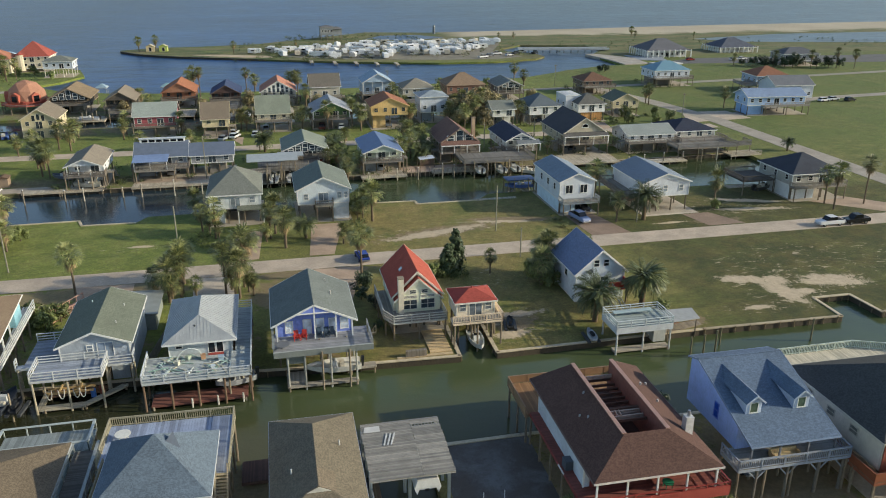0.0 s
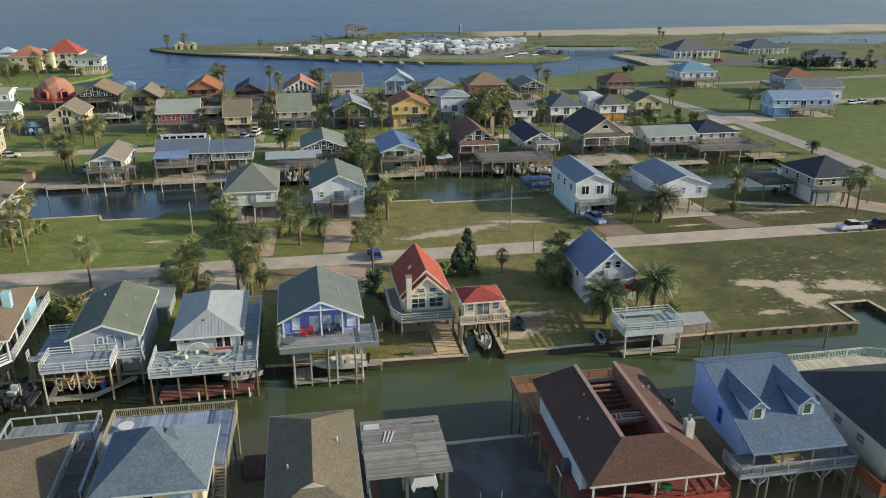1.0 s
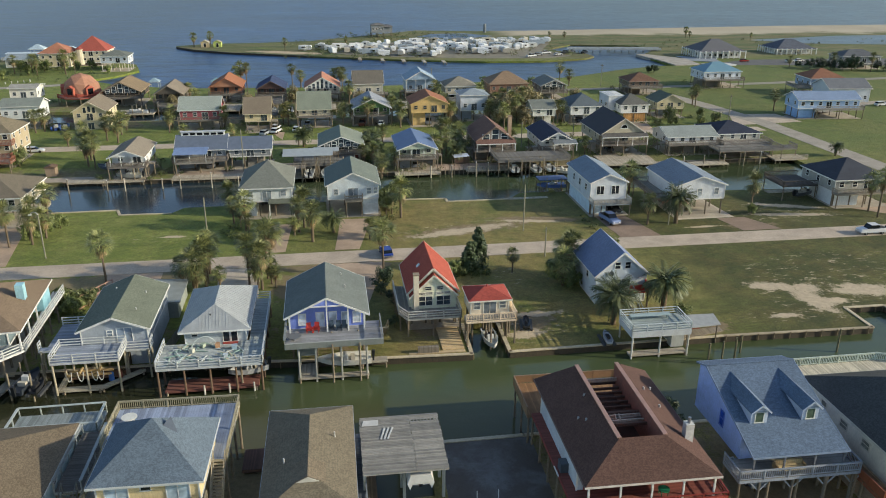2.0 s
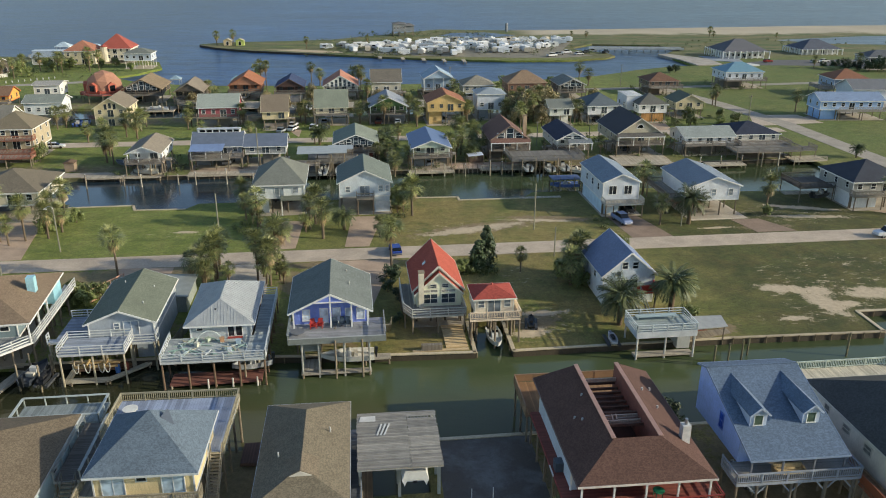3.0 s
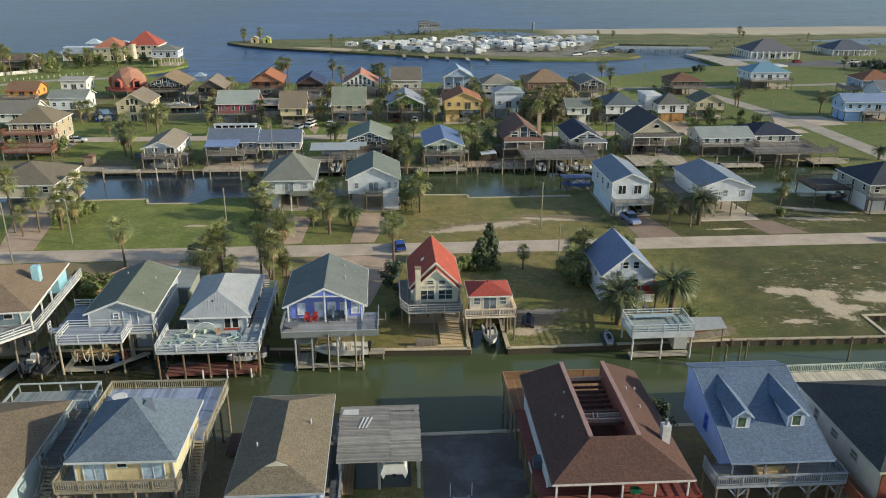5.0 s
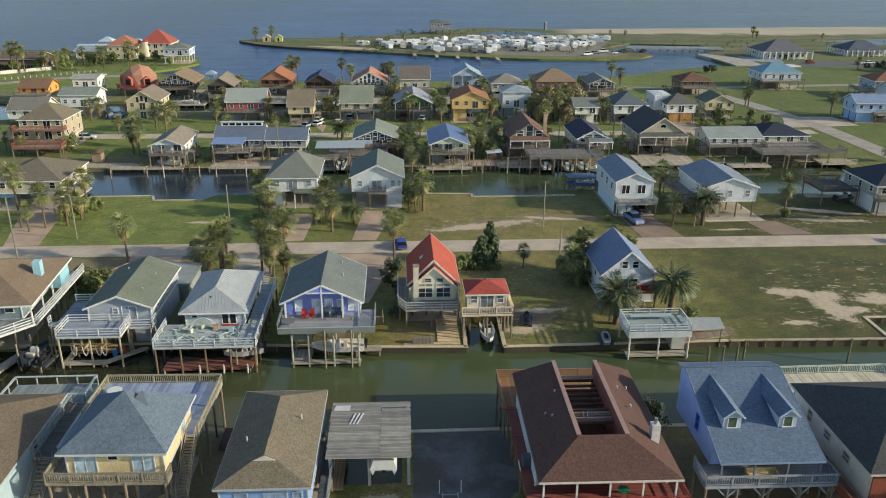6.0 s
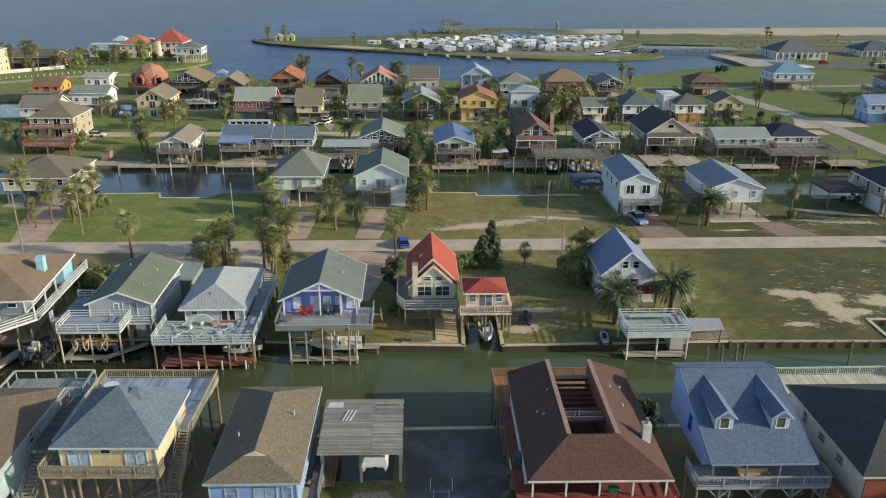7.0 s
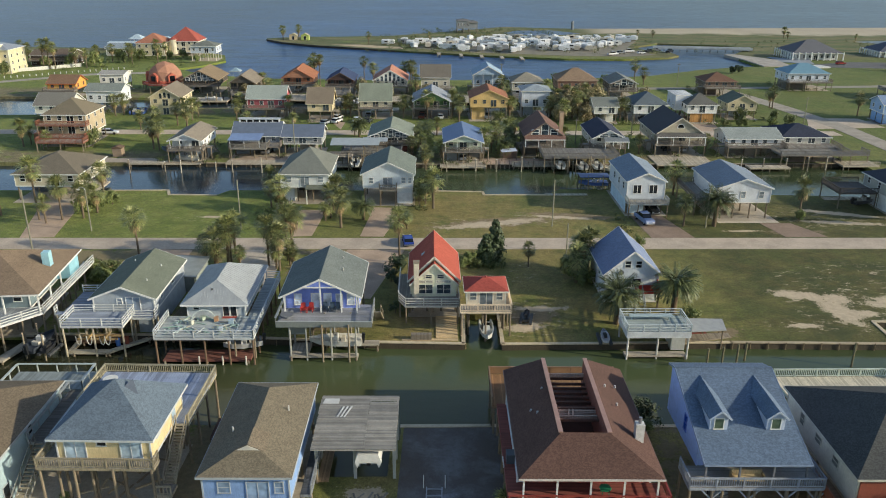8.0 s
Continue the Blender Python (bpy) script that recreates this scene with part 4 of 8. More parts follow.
ROW_E = [
    ("low white house with a grey gable roof", -127, -116.5, 139, 10, 2.2, 4.6, 7.4, "gx", "d8d6cb", SH("77756d"), 0, WHITE),
    ("white house with a grey green roof on posts", -117.4, -106.6, 153, 8.5, 3.0, 6.6, 8.2, "gx", "d9dddb", SH("7f867e"), 0, WHITE),
    ("cream two storey house with arched upper windows", -95.8, -86.6, 149, 13, 0.0, 5.5, 8.3, "gy", "cfc19c", SH("7d7466"), 0, "d8cfb6"),
    ("red house with a grey green roof on posts", -64.7, -53.2, 146, 9, 3.0, 6.0, 9.0, "gx", "a8555c", SH("939b93"), 1.5, WHITE),
    ("tan house with a steep brown roof over parked cars", -45.3, -38.0, 141, 9, 3.2, 5.6, 9.4, "gx", "dac9a0", SH("7d7263"), 0, "d2c6a4"),
    ("cream house with a steep grey green roof on posts", -30.0, -20.6, 146.5, 9, 3.5, 5.6, 9.9, "gx", "dcd4b8", SH("7e8577"), 2.0, "d4cdb4"),
    ("green cottage with pale trim and a grey gable roof", -13.6, -2.5, 148, 12, 3.2, 5.5, 8.2, "gy", "5f8052", SH("8d939a"), 2.0, WHITE),
    ("yellow ochre house with a red brown gable roof on posts", 3.9, 15.1, 144.4, 12, 4.2, 6.8, 9.2, "gy", "d6b679", SH("93664f"), 0, "cdb07a"),
    ("white two storey house with a pale hip roof", 20.1, 28.7, 151.5, 9, 3.2, 8, 9.3, "hip", "ccd1d8", SH("8d979c"), 0, WHITE),
    ("small white cottage with a grey roof on posts", 41.2, 48.2, 142, 9, 3.0, 5.1, 7, "gx", "dadbd0", SH("767b74"), 0, WHITE),
    ("white cottage with a dark grey hip roof", 53.4, 63.6, 143, 12, 3.0, 5.6, 8.4, "hip", "dddedc", SH("5d666b"), 0, WHITE),
    ("white house with a grey hip roof over timber garage doors", 69.9, 78.8, 144, 9, 3.0, 5.6, 8.2, "hip", "e4e4de", SH("63635e"), 0, WHITE),
    ("beige cottage with a grey green gable roof", 84.1, 93, 150, 9, 2.8, 5, 7.2, "gy", "b9b08f", SH("636a5e"), 0, "c4bca0"),
]
ROW_F = [
    ("orange and yellow house with a brown roof", -140.8, -131.4, 175.5, 9, 3.0, 5.0, 7.2, "gx", "d2a552", SH("7c6350"), 3.0, "c4683a"),
    ("white house with an open roof terrace", -127.8, -119.4, 187.5, 8, 3.0, 6.4, 7.1, "gx", "e3e2d7", SH("9c9a92"), 0, WHITE),
    ("brown house with a broad gable and dark glazing", -97.9, -85.4, 188, 13, 3.0, 5.1, 8.2, "gy", "4d4740", SH("86765f"), 3.0, "a08b6f"),
    ("weathered house with a grey brown gable roof", -78.5, -69.6, 178.5, 12, 3.0, 5.6, 8.2, "gy", "5d564c", SH("837a6c"), 2.5, "8a7f6e"),
    ("orange stained timber house with a rust roof", -62.6, -52, 191, 12, 3.0, 5.6, 8.6, "gy", "a8795e", SH("9c6a50"), 2.5, "a76a4c"),
    ("dark brown house with a navy gable roof", -46.3, -36.8, 188.5, 11, 3.0, 5.2, 7.8, "gy", "4e3a35", SH("3e4a66"), 3.0, "6a5d58"),
    ("white house with tall gable windows and an orange roof", -29.8, -18, 189, 12, 3.0, 5.2, 8.7, "gy", "e7e6dc", SH("ab7a66"), 2.0, WHITE),
    ("beige two storey house with a grey brown roof", -12.8, -2.6, 187.8, 10, 2.6, 6.4, 10, "gx", "c0bba9", SH("6d685f"), 2.0, WHITE),
    ("pale blue two storey house with white porches", 5.9, 16.2, 192, 10, 2.6, 7, 9.9, "gy", "9db2c6", SH("8fa3b3"), 2.0, WHITE),
    ("tan house with a broad hip roof", 19.5, 30.4, 184.6, 11, 2.6, 5.4, 8, "hip", "bfb8a2", SH("858174"), 0, WHITE),
    ("brown brick house with layered hip roofs", 35.9, 49.7, 186.8, 12, 2.6, 5.8, 9.2, "hip", "8d6654", SH("87735f"), 0, "a48e78"),
    ("grey house with a gabled porch", 53.8, 63, 185, 11, 2.8, 5.4, 7.3, "gy", "6e6a63", SH("7a7d76"), 2.0, "b9b6ae"),
    ("brown house on posts with a dark porch", 89.8, 101.0, 192, 11, 3.0, 5.0, 7.4, "hip", "6b5a4e", SH("6f5546"), 3.0, "8f8172"),
    ("white house with a turquoise hip roof on tall posts", 124.6, 139.8, 204.4, 12, 3.3, 6.3, 9.2, "hip", "ccd3da", ME("6b8f9e"), 2.5, WHITE),
]
row_random = random.Random(31)
row_house = {}
for rows, group in ((ROW_D, "houses along the second canal"), (ROW_E, "houses along the back street"), (ROW_F, "houses along the far shore")):
    for lab, x0, x1, y0, d, f, h, a, kind, wall, roof, dk, trim in rows:
        porch = min(dk, 2.4) if kind == "gy" and dk >= 2 else 0.0
        under = []
        if f > 2 and row_random.random() < 0.75:
            u0 = row_random.uniform(0.3, 0.45) * (x1 - x0) * row_random.choice((0, 1))
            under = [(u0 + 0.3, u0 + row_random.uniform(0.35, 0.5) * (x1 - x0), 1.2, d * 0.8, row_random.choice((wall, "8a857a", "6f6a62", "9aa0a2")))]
        hs = house(lab, x0, x1, y0, d, f, h, a, kind, wall, roof, trim, over=porch, pane="434b50", legs=(4, 2) if group.endswith("canal") else (3, 2), under=under)
        if porch:
            w = x1 - x0
            part("gable_panel", one(profile, [(0, h), (w, h), (w / 2, a - 0.02)], -porch - 0.08, -porch), siding(wall), hs)
            for u in (0.1, w * 0.33, w * 0.67, w - 0.1):
                pole_part("porch_post", hs, u, -porch + 0.05, f, h, 0.09, paint(trim), True)
        if f > 2 and row_random.random() < 0.6:
            u = x1 - x0 + 1.3 if x0 < 0 else -1.3
            flight(hs, (u, 7.5, 0.1), (u, 2.2, f), 1.0, rise=0.34)
            deck(hs, [(min(u - 0.6, x1 - x0) if x0 < 0 else u - 0.6, 0.4), (u + 0.6 if x0 < 0 else 0, 0.4), (u + 0.6 if x0 < 0 else 0, 2.2), (x1 - x0 if x0 < 0 else u - 0.6, 2.2)], f, "", foot=-0.05)
        tagged(hs, group=group)
        row_house[x0] = hs
        if dk:
            far_deck(hs, -0.6, x1 - x0 + 0.6, -dk, -0.02, f, "013", "7c746a")


def gable_glass(hs, w, h, a, v, lights):
    """Upright panes under a gable, as tall as the slope leaves them."""
    for k in range(lights):
        u = w * (k + 1) / (lights + 1)
        top = h + (a - h) * (1 - abs(u - w / 2) / (w / 2)) - 0.55
        if top > h - 0.4:
            ob = part("gable_window", one(bx, u - w * 0.32 / lights, u + w * 0.32 / lights, v - 0.03, v, h - 0.9, top), paint(WHITE), hs)
            for z0, z1 in ((h - 0.8, (h - 0.9 + top) / 2 - 0.06), ((h - 0.9 + top) / 2 + 0.06, top - 0.1)):
                if z1 - z0 > 0.15:
                    part("pane", one(bx, u - w * 0.25 / lights, u + w * 0.25 / lights, v - 0.05, v - 0.025, z0, z1), glass("39444c"), ob)


def skirt_roof(hs, u0, u1, v0, v1, z0, z1, roof):
    """A lean-to porch roof on posts along the front."""
    ob = part("porch_roof", one(plate, [(u0, v0, z0), (u1, v0, z0), (u1, v1, z1), (u0, v1, z1)], 0.14), roof, hs)
    part("fascia_board", one(beam, (u0, v0 - 0.03, z0 - 0.08), (u1, v0 - 0.03, z0 - 0.08), 0.05, 0.2), paint(WHITE), ob)
    for k in range(4):
        pole_part("porch_post", hs, u0 + 0.2 + (u1 - u0 - 0.4) * k / 3, v0 + 0.15, 3.0, z0 - 0.1, 0.08, paint(WHITE), True)


def half_round(b):
    profile(b, [(0.85 * math.cos(math.pi * k / 8), 0.85 * math.sin(math.pi * k / 8)) for k in range(9)], -0.04, 0)


def half_round_trim(b):
    for k in range(8):
        q = [(0.92 * math.cos(math.pi * j / 8), -0.05, 0.92 * math.sin(math.pi * j / 8)) for j in (k, k + 1)]
        beam(b, q[0], q[1], 0.1, 0.14)
    bx(b, -1.0, 1.0, -0.1, 0, -0.12, 0)


hs = row_house[50.2]
hw = part("window", one(half_round_trim), paint(WHITE), hs, "half round gable window", m=pose(5.9, -2.48, 7.3))
part("pane", one(half_round), DARKGLASS, hw)
skirt_roof(hs, -0.4, 12.2, -4.2, -2.5, 5.3, 6.1, SH("5c5b58"))
skirt_roof(row_house[16.7], -0.4, 9.8, -4.0, -2.5, 5.0, 5.9, SH("725950"))
skirt_roof(row_house[33.6], 2.4, 8.6, -4.6, -2.5, 4.9, 5.6, SH("71787c"))
gable_glass(row_house[33.6], 7.6, 6.3, 7.3, -2.48, 2)
gable_glass(row_house[16.7], 9.4, 6.6, 9.0, -2.48, 3)
gable_glass(row_house[-29.8], 11.8, 5.7, 8.7, -2.08, 7)
gable_glass(row_house[-22.6], 10.5, 5.4, 7.1, -2.48, 5)
gable_glass(row_house[-97.9], 12.5, 5.5, 8.2, -2.48, 5)
for k, z in ((-1, 5.0), (0, 5.3), (1, 5.0)):
    opening(row_house[-95.8], "f", 4.6 + k * 1.3, 0, z, 0.8, 1.6, "d8cfb6", "2c3438", bars=False)
gable_glass(row_house[53.8], 9.2, 5.7, 7.3, -2.08, 3)

chim = thing("chimney", "pale brick chimney beside the brown house", "chimney", 25.6, 104, 0, 1.6)
part("stack", one(bx, 0, 0.9, 0, 0.9, 0, 10.6), concrete("a8937a"), chim)
part("cap", one(bx, -0.1, 1.0, -0.1, 1.0, 10.6, 10.75), concrete("8f7c66"), chim)


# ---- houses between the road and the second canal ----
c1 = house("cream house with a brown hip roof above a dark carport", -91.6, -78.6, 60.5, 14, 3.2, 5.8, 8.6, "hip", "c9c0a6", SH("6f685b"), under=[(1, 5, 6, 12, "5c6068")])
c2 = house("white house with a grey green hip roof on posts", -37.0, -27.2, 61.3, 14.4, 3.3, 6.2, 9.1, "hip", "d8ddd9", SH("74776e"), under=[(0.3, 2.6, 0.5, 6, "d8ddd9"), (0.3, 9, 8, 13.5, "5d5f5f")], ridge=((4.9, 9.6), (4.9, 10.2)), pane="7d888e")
c3 = house("pale blue white house with a green gable roof over garages", -20.0, -9.8, 60.6, 13, 3.5, 6.4, 8.8, "gy", "d0dade", SH("6c756e"),
           windows=[("f", 1.7, 0, 4.4, 0.8, 1.1), ("f", 5.1, 0, 3.6, 1.9, 2.0, "door"), ("f", 8.3, 0, 4.4, 0.8, 1.2), ("f", 9.6, 0, 4.4, 0.6, 1.2), ("r", 10.2, 5, 4.4, 1.0, 1.1), ("r", 10.2, 10, 4.4, 1.0, 1.1)], sides=False,
           under=[(7.0, 10.1, 0.1, 8, "d0dade")], pane="7d888e")
deck(c3, [(3.4, -1.6), (6.9, -1.6), (6.9, -0.02), (3.4, -0.02)], 3.5, "013", colour="8d8778", foot=-0.05)
c4 = house("white two storey house with a navy gable roof", 33.0, 40.5, 55.8, 15.5, 2.9, 6.7, 8.3, "gy", "cdd3d8", SH("7a8793"), o=0.35,
           windows=[("f", 2.0, 0, 4.2, 1.5, 1.7), ("f", 5.2, 0, 4.2, 1.5, 1.7), ("l", 0, 3, 4.4, 1.0, 1.3), ("l", 0, 7, 4.4, 1.0, 1.3), ("l", 0, 11, 4.4, 1.0, 1.3)], sides=False, under=[(0.1, 3.6, 0.2, 14, "cde0ea"), (3.6, 7.5, 7, 14, "8d98a0")])
deck(c4, [(-0.2, -2.6), (7.8, -2.6), (7.8, -0.02), (-0.2, -0.02)], 2.9, "013", colour="9aa0a0", foot=-0.05)
c5 = house("white cottage with a blue grey gable roof over an open carport", 49.9, 60.4, 53, 14.5, 3.5, 6.3, 8.1, "gy", "cdd3d8", SH("77838f"), o=0.4,
           windows=[("f", 1.8, 0, 4.3, 0.9, 1.3), ("f", 5.1, 0, 4.3, 0.9, 1.3), ("f", 8.7, 0, 4.3, 0.9, 1.3)], sides=False, under=[(1.0, 7.0, 8, 14, "8b6c58")], legs=(4, 4), pane="7d888e")
deck(c5, [(-3.4, 2), (-0.02, 2), (-0.02, 14), (-3.4, 14)], 3.4, "023", colour="6f6a63", foot=-0.05)
c6 = house("white ground floor house with a black hip roof and decks", 86.0, 98.0, 55.5, 12, 3.2, 5.9, 8.9, "hip", "a5a49b", SH("41454d"), under=[(0.2, 6, 0.3, 9, "e0e4e2")])
deck(c6, [(-0.5, -1.8), (12.5, -1.8), (12.5, -0.02), (-0.5, -0.02)], 3.2, "013", colour="8e877a", foot=-0.05)
deck(c6, [(-8.5, 5), (-0.6, 5), (-0.6, 13), (-8.5, 13)], 3.4, "023", colour="4f4a44", foot=-2, floor=boards("55504a", 0))


# ---- houses on the north side of the near canal ----
m1 = house("house with a tan hip roof and turquoise chimney above wide decks", -74.15, -59.15, 1.24, 12.0, 3.4, 7.1, 9.5, "hip", "7b8d92", SH("7d6d5b"), legs=(5, 4), o=2.4, yaw=6.1)
for u in (3.0, 8.0, 12.5, 17.0):
    pole_part("porch_post", m1, u, -2.0, 3.4, 6.2, 0.09, paint(WHITE), True)
for v in (2.0, 6.0):
    pole_part("porch_post", m1, 17.1, v, 3.4, 6.2, 0.09, paint(WHITE), True)
part("side_room", one(bx, 15.0, 17.0, 9.8, 13.6, 3.4, 6.25), siding("94c6d3"), m1, "turquoise boarded side room")
deck(m1, [(-2, -10.0), (8, -10.0), (13.2, -5.4), (17.2, -1.6), (18.1, 16.6), (16.6, 16.6), (16.6, -0.02), (-2, -0.02)], 3.38, "0123", "slats", "cbcdc9", foot=-2, fine=True, floor=boards("9aa0a4", 0))
part("chimney", one(bx, 15.0, 16.0, 6.0, 7.2, 6.0, 9.0), siding("9ac6d2"), m1, "turquoise boarded chimney")
part("vent", one(tube, (8.5, 2, 8.0), (8.5, 2, 8.6), 0.12, 0.12), STEEL, m1)


def dock(parent, pts, z=-0.25, across=0, floor="8d8373", leg="7d715f"):
    deck(parent, pts, z, "", "balusters", floor, boards(floor, across), foot=-2.6, leg=leg, th=0.2)


dock(m1, [(5.0, -8.2), (14.0, -8.2), (16.0, -2.6), (14.8, -2.2), (13.0, -6.9), (5.0, -6.9)], -0.3, 0, "a59d8d")
m2 = house("grey blue cottage with a green grey gable roof and white decks", -50.1, -42.0, 2.0, 13.3, 3.3, 5.35, 6.95, "gy", "a9b1b8", SH("6e7466"),
           windows=[("f", 3.5, 0, 4.3, 0.6, 0.8), ("f", 5.3, 0, 3.4, 1.8, 1.95, "door"), ("r", 8.1, 3, 4.0, 0.9, 1), ("r", 8.1, 8, 4.0, 0.9, 1)], sides=False, foot=-2, pane="7f8c9a")
deck(m2, [(-2.4, -5.1), (5.6, -5.1), (5.6, -0.9), (-2.4, -0.9)], 3.68, "0123", "slats", "cdcfcb", foot=-2.6, fine=True, floor=boards("8d96a2", 1), leg="a59c86")
deck(m2, [(-5, -0.86), (5.64, -0.86), (5.64, -1.9), (8.6, -1.9), (8.6, -0.02), (-5, -0.02)], 3.3, "235", "slats", "cdcfcb", foot=-2.6, fine=True, floor=boards("8d96a2", 1), leg="a59c86")
deck(m2, [(-4.2, 0.05), (-0.1, 0.05), (-0.1, 6.5), (-4.2, 6.5)], 3.28, "2", "slats", "cdcfcb", foot=-0.05, fine=True, floor=boards("8d96a2", 1), leg="a59c86")
for u, v in ((6.2, 3.5), (6.4, 9.0), (2.2, 10.5)):
    z = 6.95 - abs(u - 4.05) * 0.395
    part("vent", one(tube, (u, v, z), (u, v, z + 0.45), 0.09, 0.09), paint("b5b6b2"), m2)
dock(m2, [(-1.6, -4.95), (3.0, -5.0), (3.0, -4.1), (-1.6, -4.05)], -0.3, 1, "b5ad98")
dock(m2, [(-2.3, -4.95), (-1.64, -4.95), (-1.64, -0.6), (-2.3, -0.6)], -0.3, 0, "a79f8b")
dock(m2, [(3.04, -5.0), (7.4, -1.1), (7.4, -0.1), (3.04, -4.1)], -0.3, 1, "b5ad98")
dock(m2, [(-1.6, -1.9), (5.0, -1.9), (5.0, -0.7), (-1.6, -0.7)], -0.3, 1, "8a6a52")
for v in (-3.5, -2.5):
    part("cradle_beam", one(beam, (-1.3, v, 0.9), (4.0, v, 0.9), 0.2, 0.25), timber("b59a6c"), m2)
for u in (0.2, 2.4):
    part("cradle_bunk", one(beam, (u, -3.9, 1.1), (u, -1.9, 1.1), 0.2, 0.16), timber("c3a878"), m2)
for u in (-0.9, 0.5, 2.2, 2.9):
    for k in range(6):
        a0, a1 = radians(180 + 30 * k), radians(210 + 30 * k)
        part("hose", one(tube, (u + 0.35 * math.cos(a0), -4.0, 1.6 + 1.3 * math.sin(a0)), (u + 0.35 * math.cos(a1), -4.0, 1.6 + 1.3 * math.sin(a1)), 0.06, 0.06, 6), plain("cfcdc4", 0.5), m2)
part("ground_room", one(bx, 5.6, 8.08, 0.2, 13.2, 0, 3.05), siding("a3adb5"), m2)
lt = part("lean_to", one(bx, 4.6, 9.4, 13.5, 21.5, 0, 2.3), siding("8f9690"), m2, "grey lean-to shed behind the cottage")
part("roof", one(plate, [(4.3, 13.4, 2.75), (9.8, 13.4, 2.55), (9.8, 22.0, 2.55), (4.3, 22.0, 2.75)], 0.14), metal("8f948f"), lt)
m3 = house("white cottage with a ribbed pale metal hip roof", -37.2, -29.6, 1.2, 12.6, 3.1, 5.3, 7.5, "hip", "b9c0c2", ME("a3a7a7"), o=0.7, ridge=((3.8, 1.9), (3.8, 8.0)), foot=-2,
           windows=[("f", 1.2, 0, 4.1, 0.7, 0.6), ("f", 5.15, 0, 3.15, 0.75, 1.95, "door"), ("f", 6.15, 0, 3.15, 0.75, 1.95, "door"), ("r", 7.6, 4, 4.0, 1, 1), ("r", 7.6, 9, 4.0, 1, 1)], sides=False)
for i in range(22):
    u = -0.6 + 8.8 * i / 21
    lo = 5.3 - 0.7 * 2.2 / 3.8 + 0.17
    k = max(0.02, (min(u, 7.6 - u) + 0.7) / 4.5)
    part("seam", one(beam, (u, -0.68, lo), (u, -0.7 + 2.6 * k, lo + 2.605 * k), 0.06, 0.06), ME("a3a7a7"), m3)
for i in range(1, 26):
    v = -0.5 + 13.6 * i / 26
    k = max(0.02, min(1.0, (v + 0.7) / 2.6, (13.3 - v) / 5.3))
    for s in (-1, 1):
        part("seam", one(beam, (3.8 + s * 4.5, v, lo), (3.8 + s * 4.5 * (1 - k), v, lo + 2.605 * k), 0.06, 0.06), ME("a3a7a7"), m3)
deck(m3, [(-2.6, -6.2), (10, -6.2), (10, 13), (8, 13), (8, -0.02), (-2.6, -0.02)], 3.1, "0125", "slats", "c9cdcb", foot=-2.6, fine=True, floor=boards("a3aaa8", 1), leg="6d5a48")
dock(m3, [(-1.9, -5.9), (9.3, -5.9), (9.3, -3.2), (-1.9, -3.2)], -0.25, 1, "7a4f44", "9a907c")
for i in range(3):
    pole_part("mooring_post", m3, 2.8 + i * 3, -6.1, -2.5, 0.35, 0.12, paint("c9c6bb"))
m4 = house("blue cottage with a grey gable roof and a wide covered porch", -24.0, -14.2, 1.4, 10.2, 4.4, 6.75, 9.1, "gy", "7b90dc", SH("6a716e"), o=0.55, over=1.0, foot=-2,
           windows=[("f", 1.7, 0, 4.9, 0.85, 1.5), ("f", 4.0, 0, 4.5, 0.95, 2.0, "door"), ("f", 5.65, 0, 4.5, 0.9, 2.0, "door"), ("f", 7.2, 0, 4.45, 0.75, 1.95, "door"), ("f", 8.75, 0, 4.9, 0.9, 1.5), ("r", 9.8, 3, 5.0, 0.9, 1.1), ("r", 9.8, 8, 5.0, 0.9, 1.1)], sides=False, pane="c6d0dc")
part("gable_panel", one(profile, [(2.9, 8.08), (6.9, 8.08), (4.9, 9.03)], -1.46, -1.38), siding("7b90dc"), m4)
part("tie_beam", one(bx, 2.6, 7.2, -1.56, -1.36, 7.95, 8.1), paint(WHITE), m4)
for u in (0.15, 4.9, 7.6, 9.65):
    pole_part("porch_post", m4, u, -1.4, 4.4, 6.75 + (2.3 - abs(u - 4.9) * 0.47 if 1 < u < 9 else 0.0), 0.09, paint(WHITE), True)
deck(m4, [(-0.4, -5.1), (11.8, -5.1), (11.8, 1.0), (-0.4, 1.0)], 4.39, "3", "open", "858a86", legs=False, fine=True, floor=boards("8f9194", 1))
for u in (1.2, 3.3, 6.5, 9.7):
    for v in (-4.75, -1.3):
        pole_part("piling", m4, u, v, -2.6, 4.1, 0.14, timber("9a9c95"))
part("side_panel", one(bx, 1.0, 3.2, -4.2, -4.1, 2.6, 4.1), siding("858b86"), m4)
part("front_panel", one(bx, -0.4, 11.8, -5.2, -5.14, 4.1, 4.85), siding("858b86"), m4)
part("top_rail", one(bx, -0.45, 11.85, -5.24, -5.06, 4.87, 4.93), paint("a9ada8"), m4)
railing(m4, (11.8, -5.1), (11.8, 1.0), 4.39, "balusters", "8a8d8c", True)
flight(m4, (12.2, 5.0, 0.3), (12.2, -1.0, 4.3), 1.1)
dock(m4, [(1.0, -4.9), (9.9, -4.9), (9.9, -4.1), (1.0, -4.1)], -0.2, 1, "a39c8e")
dock(m4, [(1.0, -4.06), (3.4, -4.06), (3.4, -1.2), (1.0, -1.2)], -0.2, 0, "a39c8e")
dock(m4, [(9.0, -2.4), (12.5, -2.4), (12.5, -1.2), (9.0, -1.2)], 0.15, 1, "a39c8e")
